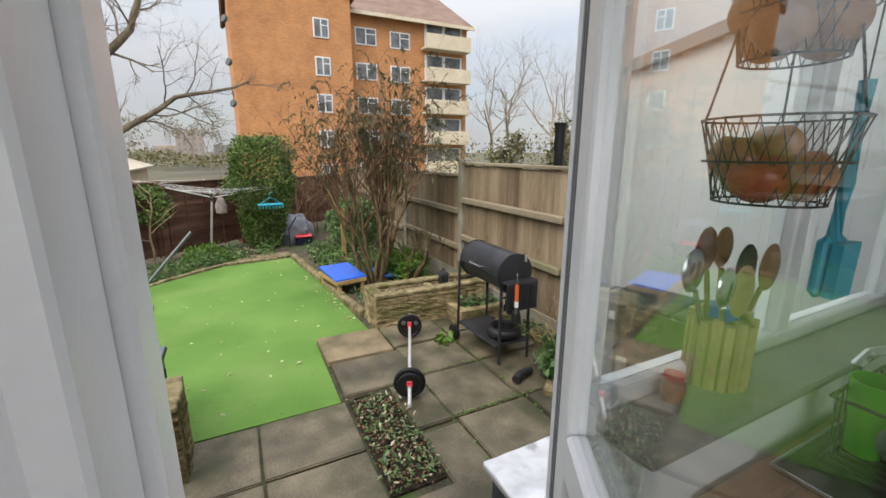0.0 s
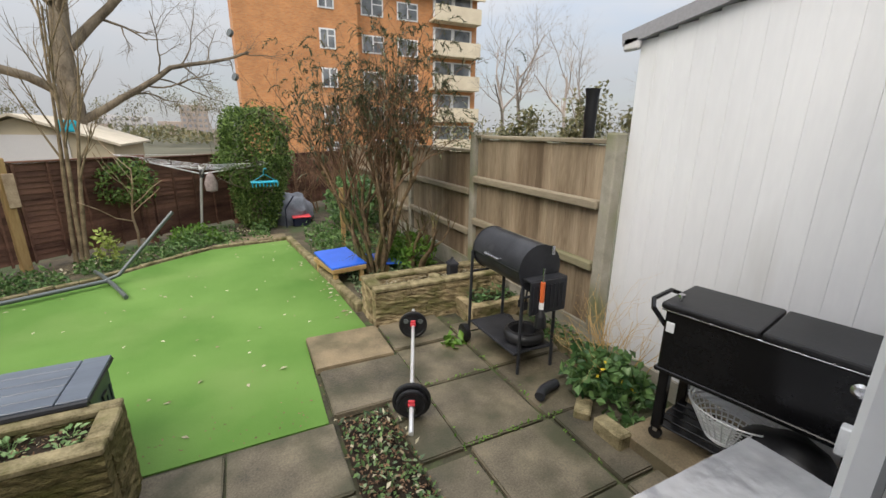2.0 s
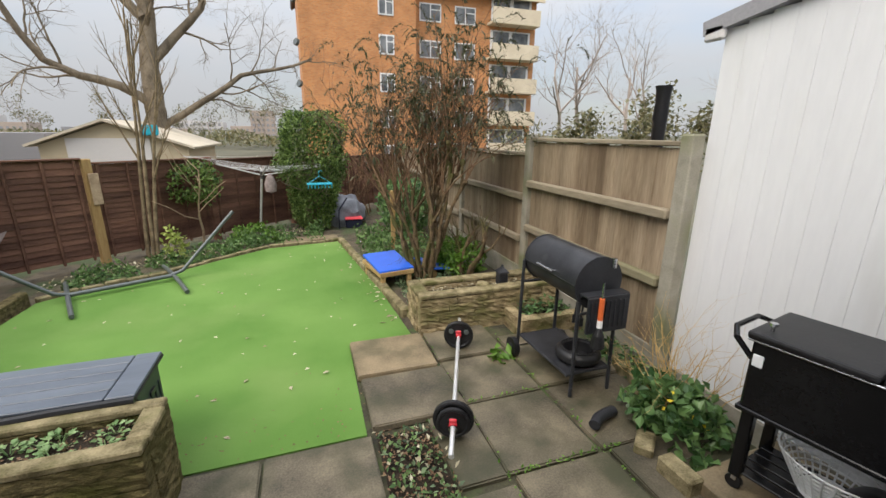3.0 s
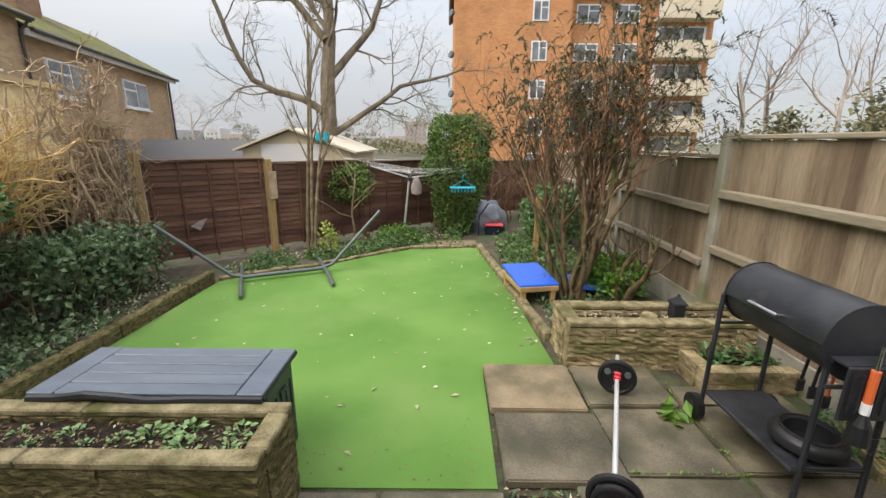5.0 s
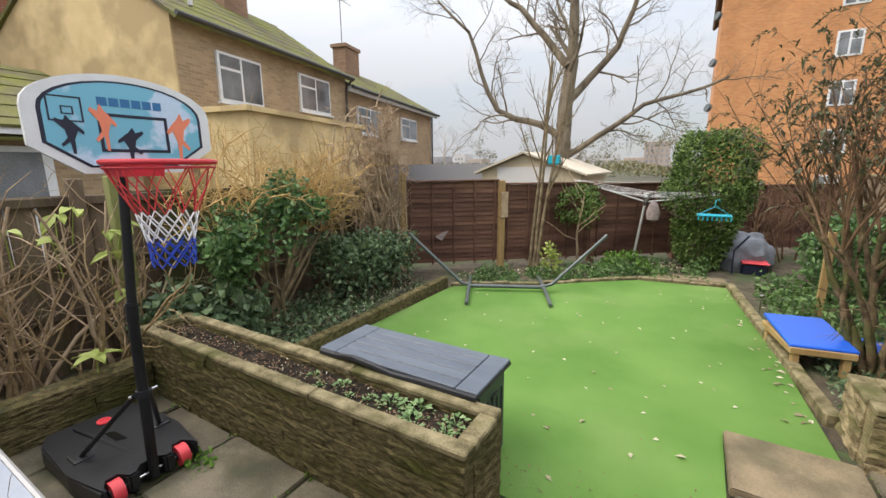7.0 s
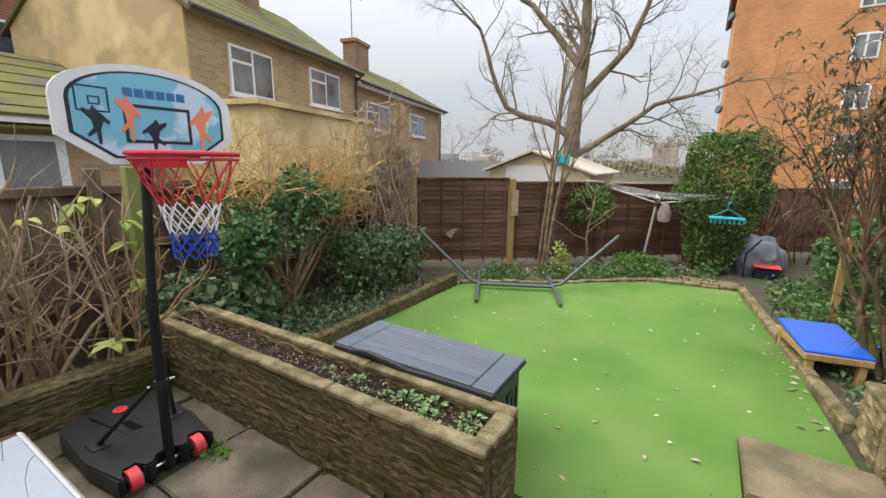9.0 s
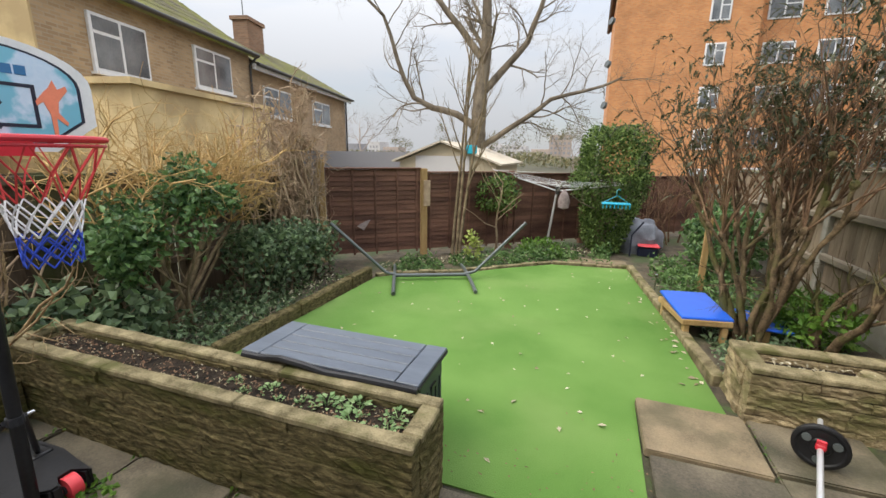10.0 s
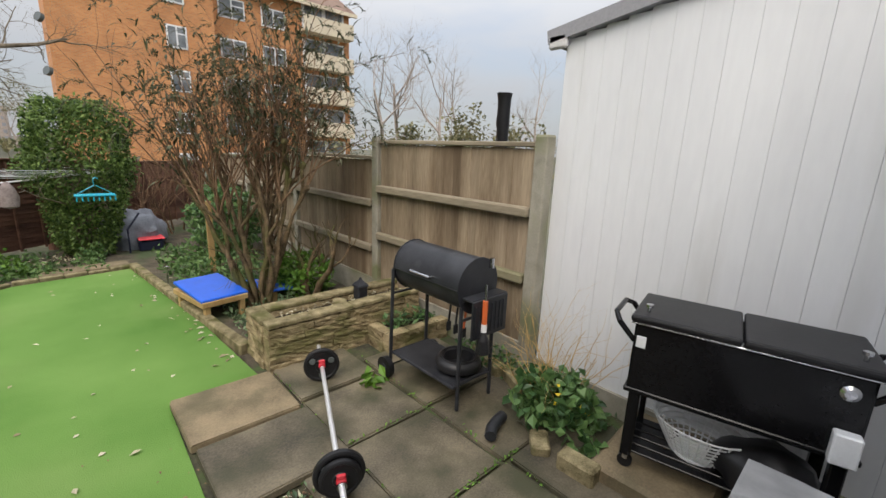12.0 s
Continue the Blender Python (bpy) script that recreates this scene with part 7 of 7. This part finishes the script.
# left-hand shrubs
def twiggy(name, label, at, n, height, spread_, material, seed, rad=0.018, depth=3, kids=4, width=0.25, bend=0.36, leaf=None, leaf_n=0, leaf_size=0.06, zlo=0.25):
    t, r = thing(name, label, "shrub", at), random.Random(seed)
    tips = []
    for _ in range(n):
        w = Soup()
        a = r.uniform(0, 6.28)
        q = r.uniform(0, width)
        grow(w, r, Vector((q * math.cos(a), q * math.sin(a), 0)), Vector((spread_ * math.cos(a) * r.random(), spread_ * math.sin(a) * r.random(), 1)), height * r.uniform(0.5, 0.8), rad * r.uniform(0.7, 1.2), depth, kids, bend, 0.25, 0.56, tips, 0.66, 5, 0.3)
        tagged(part("stem", w.mesh("stem", M[material], True), None, t), kind="stuff")
    if leaf:
        s = Soup()
        for _ in range(leaf_n):
            pts, d = r.choice(tips)
            if pts[-1].z > height * zlo:
                s.leaf(pts[-1] + rand_dir(r) * 0.05, rand_dir(r) + Vector((0, 0, -0.3)), Vector((0, 0, 1)), leaf_size * r.uniform(0.6, 1.3), leaf_size * 0.6, 0.2)
        part("foliage", s.mesh("foliage", M[leaf]), None, t)
    return t


gs = thing("golden_shrub", "leaning grey-stemmed shrub with golden bare twigs on top", "shrub", (-2.98, 4.32, -0.05))
r = random.Random(101)
twigs = Soup()
for k in range(11):
    w = Soup()
    p0 = Vector((r.uniform(-0.14, 0.12), r.uniform(-0.14, 0.14), 0))
    up = Vector((r.uniform(-0.18, 0.2), (0.62 if k < 7 else -0.25) + r.uniform(-0.25, 0.22), 1)).normalized()
    ln = r.uniform(1.15, 1.6)
    q = r.uniform(0.016, 0.03)
    pts = [p0]
    for i in range(7):
        up = (up + rand_dir(r) * 0.12 + Vector((0, 0, 0.02))).normalized()
        pts.append(pts[-1] + up * ln / 7)
    w.tube(pts, [q * (1 - 0.07 * i) for i in range(8)], 7)
    part("stem", w.mesh("stem", M["limb"], True), None, gs)
    for i in range(11):
        f = r.choice((6, 7, 7))
        fine_ = r.random() < 0.4
        grow(twigs, r, pts[f], up * 0.3 + rand_dir(r) * 0.75 + Vector((0, -0.1, 0.65)), r.uniform(0.4, 0.9), r.uniform(0.008, 0.013), 2 if fine_ else 1, 6, 0.62, 0.2, 0.45, None, 0.7, 4, 0.15)
tagged(part("twigwork", twigs.mesh("twigwork", M["straw"], True), None, gs, "fine golden twigs"), kind="stuff")


def climber(label, at, n, height, length, material, seed):
    """A dead climber: many near-upright strands with short side twigs, heaped along a fence."""
    t, r = thing("dry_climber", label, "climber", at), random.Random(seed)
    for _ in range(n):
        w = Soup()
        h = height * r.uniform(0.55, 1.0)
        p = Vector((r.uniform(-0.13, 0.13), r.uniform(-length, length) / 2, 0))
        pts, d = [p], Vector((0, 0, 1))
        for i in range(12):
            d = (d + rand_dir(r) * 0.4 + Vector((-pts[-1].x * 0.6, -pts[-1].y * 0.25, 0.5))).normalized()
            pts.append(pts[-1] + d * h / 12)
        q = r.uniform(0.012, 0.024)
        w.tube(pts, [q * (1 - 0.05 * i) for i in range(13)], 5)
        for i in range(11):
            grow(w, r, r.choice(pts[5:]), rand_dir(r) + Vector((0, 0, 0.25)), r.uniform(0.14, 0.36), 0.0085, 1, 4, 0.6, 0.1, 0.6, None, 0.8, 4, 0.1)
        tagged(part("stem", w.mesh("stem", M[material], True), None, t), kind="stuff")


climber("tangled pale dry climber heaped on the old fence", (-3.2, 6.42, -0.05), 44, 2.6, 0.7, "palebark", 102)
climber("straw-coloured dead vine stems over the old fence", (-3.25, 5.85, -0.05), 9, 2.35, 0.7, "palebark", 116)
twiggy("cut_stems", "cut-back pale woody stems beside the planter", (-2.85, 3.85, -0.05), 7, 1.0, 0.8, "limb", 117, 0.018, 1, 3, 0.3)


def clumps(*parts_):
    """Leaf places shared out over several uneven clumps."""
    picks = [(w, blob(c, rad, 0.5, seed=s, shell=0.25)) for w, c, rad, s in parts_]
    return lambda r: r.choices([b for _, b in picks], [w for w, _ in picks])[0](r)


bush("evergreen_shrub", "dark glossy evergreen shrub with leafy clumps", (-2.66, 4.2, -0.05), clumps((5, (0.0, -0.42, 1.08), (0.24, 0.26, 0.27), 9.0), (3, (0.05, -0.5, 0.82), (0.2, 0.17, 0.2), 2.0), (6, (-0.02, 0.12, 1.30), (0.26, 0.30, 0.25), 5.0), (2, (0.0, 0.45, 1.2), (0.16, 0.2, 0.13), 1.0), (2, (0.12, -0.1, 1.05), (0.25, 0.35, 0.3), 4.0), (3, (0.15, -0.55, 1.0), (0.22, 0.24, 0.24), 7.0)), 3000, 0.068, "laurel", [((-0.1, 0.1, 0), (0.05, -0.5, 1), 0.95, 0.024, 2, 4), ((-0.1, 0.1, 0), (0.05, 0.05, 1), 1.1, 0.024, 2, 4)], 104, "shrub", "limb", aspect=0.62)
bush("ivy_hedge", "low grey-green ivy-covered hedge along the bed", (-2.75, 5.6, -0.05), lambda r: (lambda y: Vector((r.uniform(-0.3, 0.24), y, (0.74 - 0.14 * y + 0.22 * noise.noise(Vector((y * 3.5, 1, 0)))) * r.random() ** 0.5)))(r.uniform(-0.75, 0.78)), 3400, 0.068, "ivy", [((0.1 * (k % 2), -0.7 + 0.2 * k, 0), (0.1, 0.1, 1), 0.6, 0.012, 1, 4) for k in range(8)], 105, "hedge", "limb", aspect=0.75)
bush("ivy_mound", "dark ivy spilling over the bed", (-2.7, 4.1, -0.05), lambda r: Vector((r.uniform(-0.5, 0.5), r.uniform(-0.6, 0.9), 0.2 * r.random() ** 1.8)), 1500, 0.055, "ivy", [], 106, "ivy", aspect=0.8)
bush("ivy_mound", "broad-leaved green ivy heaped behind the long planter", (-2.8, 3.4, -0.05), clumps((3, (0.0, -0.05, 0.40), (0.36, 0.34, 0.30), 11.0), (2, (0.05, 0.35, 0.36), (0.3, 0.28, 0.28), 3.0)), 1150, 0.10, "ivy", [], 107, "ivy", aspect=0.85)
single("old_post", B(-0.05, 0.05, -0.05, 0.05, -0.1, 1.52, bevel=0.006), M["mosspost"], "green-stained square fence post", "post", (-3.10, 3.13, 0))


def dead_shrub(label, at, n, height, seed, leaves):
    """A cut-back shrub: thick brown stems, short broken side twigs, a few broad leaves on stalks."""
    t, r = thing("dry_hydrangea", label, "shrub", at), random.Random(seed)
    for k in range(n):
        w = Soup()
        a = r.uniform(0, 6.28)
        lean = r.uniform(0.0, 0.55)
        grow(w, r, Vector((0.16 * math.cos(a), 0.3 * math.sin(a), 0)), Vector((lean * math.cos(a), lean * math.sin(a), 1)), height * r.uniform(0.55, 1.0), r.uniform(0.008, 0.019), r.choice((1, 1, 2)), 4, 0.42, 0.35, 0.36, None, 0.7, 6, 0.3)
        tagged(part("stem", w.mesh("stem", M["drystem" if k % 3 else "palebark"], True), None, t), kind="stuff")
    s = Soup()
    for p in leaves:
        p = Vector(p) - Vector(at)
        for _ in range(3):
            d = rand_dir(r)
            d = Vector((0.35 + d.x, d.y, -0.25 + 0.3 * d.z))
            s.blade(p, d, Vector((0.5, 0, 1)) + rand_dir(r) * 0.4, r.uniform(0.09, 0.15), r.uniform(0.06, 0.085))
        s.tube([p, p + Vector((-0.05, r.uniform(-0.05, 0.05), -0.25))], [0.003, 0.005], 5)
    part("foliage", s.mesh("foliage", M["lime"]), None, t, "few broad yellow-green leaves")


dead_shrub("dry brown cut-back shrub with a few lime leaves", (-2.98, 2.72, -0.02), 26, 1.45, 108, [(-2.9, 2.70, 1.28), (-2.9, 2.80, 1.31), (-2.9, 2.97, 1.14), (-2.9, 3.06, 1.19), (-2.9, 2.97, 0.98), (-2.92, 3.03, 0.68), (-2.9, 2.66, 1.1)])
dead_shrub("dry brown shrub with pale broken stems", (-3.05, 2.15, -0.02), 34, 1.6, 109, [(-2.92, 2.3, 1.1), (-2.9, 2.45, 1.2), (-2.95, 2.05, 0.9)])
litter("bed_leaves", "dead leaves and twigs over the left bed", 900, "dryleaf", rect(-3.2, -2.12, 3.45, 6.2, -0.045), 0.04, 0.02, 110)
litter("bed_greens", "small green weeds over the left bed", 1300, "herb", rect(-3.2, -2.12, 3.45, 6.4, -0.045), 0.04, 0.06, 111, cat="weeds")
litter("far_bed_leaves", "dead leaves under the far fence", 500, "dryleaf", lambda r: (x := r.uniform(-2.2, 1.0), 7.6 + (x + 1.9) * 0.8 - r.random() * 0.6 - 0.2, -0.045), 0.05, 0.02, 112)
dl = twiggy("dry_grass", "wispy dry grass stems against the white wall", (2.88, 2.95, 0.0), 26, 0.75, 0.7, "straw", 113, 0.004, 1, 3, 0.2)
bush("paving_weed", "broad-leaved weed at the barbecue wheel", (2.08, 3.86, 0.0), blob((0, 0, 0.03), (0.1, 0.1, 0.05), shell=0.2), 26, 0.09, "grassy", [], 114, "weed", aspect=0.8)
for k, (x, y) in enumerate(((-1.46, 2.69), (-0.85, 2.97), (-1.57, 2.68))):
    bush("joint_weed", "small green weed growing from a paving joint", (x, y, 0.0), blob((0, 0, 0.015), (0.09, 0.07, 0.03), shell=0.1, seed=k), 40, 0.04, "grassy", [], 160 + k, "weed", group="joint weeds", aspect=0.7)
bush("border_weeds", "green weeds in the border below the fence", (2.95, 3.45, 0.0), lambda r: Vector((r.uniform(-0.12, 0.1), r.uniform(-0.35, 0.4), r.random() ** 2 * 0.14)), 420, 0.05, "laurel", [], 115, "weeds")

lw = thing("low_lime_plant", "small lime-leaved plant at the low wall", "plant", (-2.53, 2.66, 0.28))
q = Soup()
for k in range(5):
    a = k * 1.256
    q.blade(Vector((0, 0, 0.1)), Vector((math.cos(a), math.sin(a), 0.25)), Vector((0, 0, 1)), 0.14, 0.075)
q.tube([Vector((0, 0, -0.05)), Vector((0.01, 0, 0.1))], [0.006, 0.004], 5)
part("foliage", q.mesh("foliage", M["lime"]), None, lw)
rag = bmesh.new()
plate(rag, [(-0.1, -0.02), (0.0, -0.09), (0.1, 0.07), (0.02, 0.05)], -0.008, 0.008, pose(0, 0, 0, 90, 0, 0))
single("torn_bag", rag, M["peg"], "scrap of pale torn bag caught on the fence", "scrap", (-2.62, 7.16, 0.5), 39)

# ---- beyond the fences ----
ga = thing("cream_garage", "cream garage with a shallow pitched roof beyond the fence", "garage", (-5.9, 15.0, -0.1), 0)
bm = bmesh.new()
gv = [bm.verts.new(v) for v in ((0.2, 0, 0), (3.6, 0, 0), (3.6, 0, 1.36), (1.75, 0, 2.0), (0.2, 0, 1.42))]
bm.faces.new(gv)
g2 = bmesh.ops.extrude_face_region(bm, geom=bm.faces[:])
for v in g2["geom"]:
    if isinstance(v, bmesh.types.BMVert):
        v.co.y += 4
part("wall", bm, M["garage"], ga)
bm = bmesh.new()
for (xa, za), (xb, zb) in (((0.0, 1.38), (1.75, 2.04)), ((1.75, 2.04), (3.8, 1.32))):
    q = math.atan2(zb - za, xb - xa)
    box(bm, 0, math.hypot(xb - xa, zb - za), -0.2, 4.2, 0, 0.06, m=Matrix.Translation((xa, 0, za)) @ Matrix.Rotation(-q, 4, "Y"))
part("roof", bm, M["garageroof"], ga, "pale barge board and roof edge")
part("up_and_over_door", B(0.8, 2.7, -0.03, 0.0, 0, 1.6), M["haze"], ga)
single("blue_sheet", B(-0.2, 0.2, -0.02, 0.02, -0.14, 0.14, bevel=0.03), M["teal"], "scrap of bright blue sheeting on the garage roof", "sheet", (-3.1, 14.78, 1.72), 5)
single("long_shed_roof", B(-14, -6.2, 16.5, 21, -0.1, 1.62), M["hazedark"], "low grey shed roofs beyond the fence", "building")
pp = thing("covered_flue", "black-wrapped flue pipe beyond the fence", "flue", (3.6, 4.13, 0))
bm = bmesh.new()
lathe(bm, [(0.05, 0.0), (0.05, 1.78), (0.06, 1.82), (0.052, 1.95), (0.062, 2.04), (0.07, 2.08), (0.03, 2.07)], 14)
for v in bm.verts:
    v.co += rand_dir(rng) * 0.004
part("wrap", bm, M["black"], pp, smooth=True)
rng = random.Random(120)
# skyline blocks; their haze is only the paled wall and window colour
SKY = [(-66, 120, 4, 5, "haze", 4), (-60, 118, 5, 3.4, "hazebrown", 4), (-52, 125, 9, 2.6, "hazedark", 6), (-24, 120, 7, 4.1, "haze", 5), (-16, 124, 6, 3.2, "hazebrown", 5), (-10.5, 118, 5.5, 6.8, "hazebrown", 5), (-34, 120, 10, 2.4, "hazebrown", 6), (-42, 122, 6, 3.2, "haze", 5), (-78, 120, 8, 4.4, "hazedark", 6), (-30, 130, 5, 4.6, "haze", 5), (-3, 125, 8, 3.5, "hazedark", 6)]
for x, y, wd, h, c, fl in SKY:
    b = thing("distant_building", "far skyline building with haze put into its pale colours", "building", (x, y, -0.1), group="skyline")
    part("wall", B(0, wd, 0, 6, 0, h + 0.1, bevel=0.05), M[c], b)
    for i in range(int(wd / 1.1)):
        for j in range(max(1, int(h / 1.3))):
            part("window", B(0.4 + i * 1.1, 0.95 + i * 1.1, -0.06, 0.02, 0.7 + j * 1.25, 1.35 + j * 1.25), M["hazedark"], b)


# far trees look hazy only through their pale bark and leaf colours
def far_tree(at, h, seed, group="far trees", leafy=0):
    t, r = thing("far_tree", "bare distant tree with haze put into its pale bark colour", "tree", at, group=group), random.Random(seed)
    w, tips = Soup(), []
    grow(w, r, Vector((0, 0, 0)), Vector((0, 0, 1)), h * 0.6, h * 0.018, 4, 4, 0.25, 0.3, 0.62, tips, 0.6, 5, 0.35)
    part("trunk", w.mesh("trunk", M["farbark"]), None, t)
    if leafy:
        s = Soup()
        for _ in range(leafy):
            pts, d = r.choice(tips)
            s.leaf(pts[-1] + rand_dir(r) * 0.3, rand_dir(r), Vector((0, 0, 1)), 0.22, 0.16)
        part("crown", s.mesh("crown", M["farleaf"]), None, t)
    return t


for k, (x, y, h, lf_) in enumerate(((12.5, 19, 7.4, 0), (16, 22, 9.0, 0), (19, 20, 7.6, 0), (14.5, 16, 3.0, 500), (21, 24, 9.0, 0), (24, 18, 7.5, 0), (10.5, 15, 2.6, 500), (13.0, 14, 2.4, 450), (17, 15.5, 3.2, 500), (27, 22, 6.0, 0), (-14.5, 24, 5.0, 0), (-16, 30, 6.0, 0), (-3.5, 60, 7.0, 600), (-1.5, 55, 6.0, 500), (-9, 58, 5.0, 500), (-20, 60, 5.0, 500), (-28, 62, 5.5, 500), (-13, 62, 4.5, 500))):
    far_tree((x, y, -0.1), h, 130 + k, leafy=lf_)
litter("far_shrubs", "distant scrub and hedges with haze put into the leaf colour", 9000, "farleaf", lambda r: (x := r.uniform(-60, 2), 48 + r.random() * 25, r.random() * (1.4 + 1.2 * noise.noise(Vector((x * 0.2, 0, 0))))), 0.5, 0.3, 150, cat="scrub")
litter("neighbour_scrub", "brown and green scrub beyond the right fence", 5000, "farleaf", lambda r: (x := r.uniform(6, 26), r.uniform(13, 17), r.random() * (2.1 + 1.0 * noise.noise(Vector((x * 0.5, 0, 3))))), 0.16, 0.2, 151, cat="scrub")
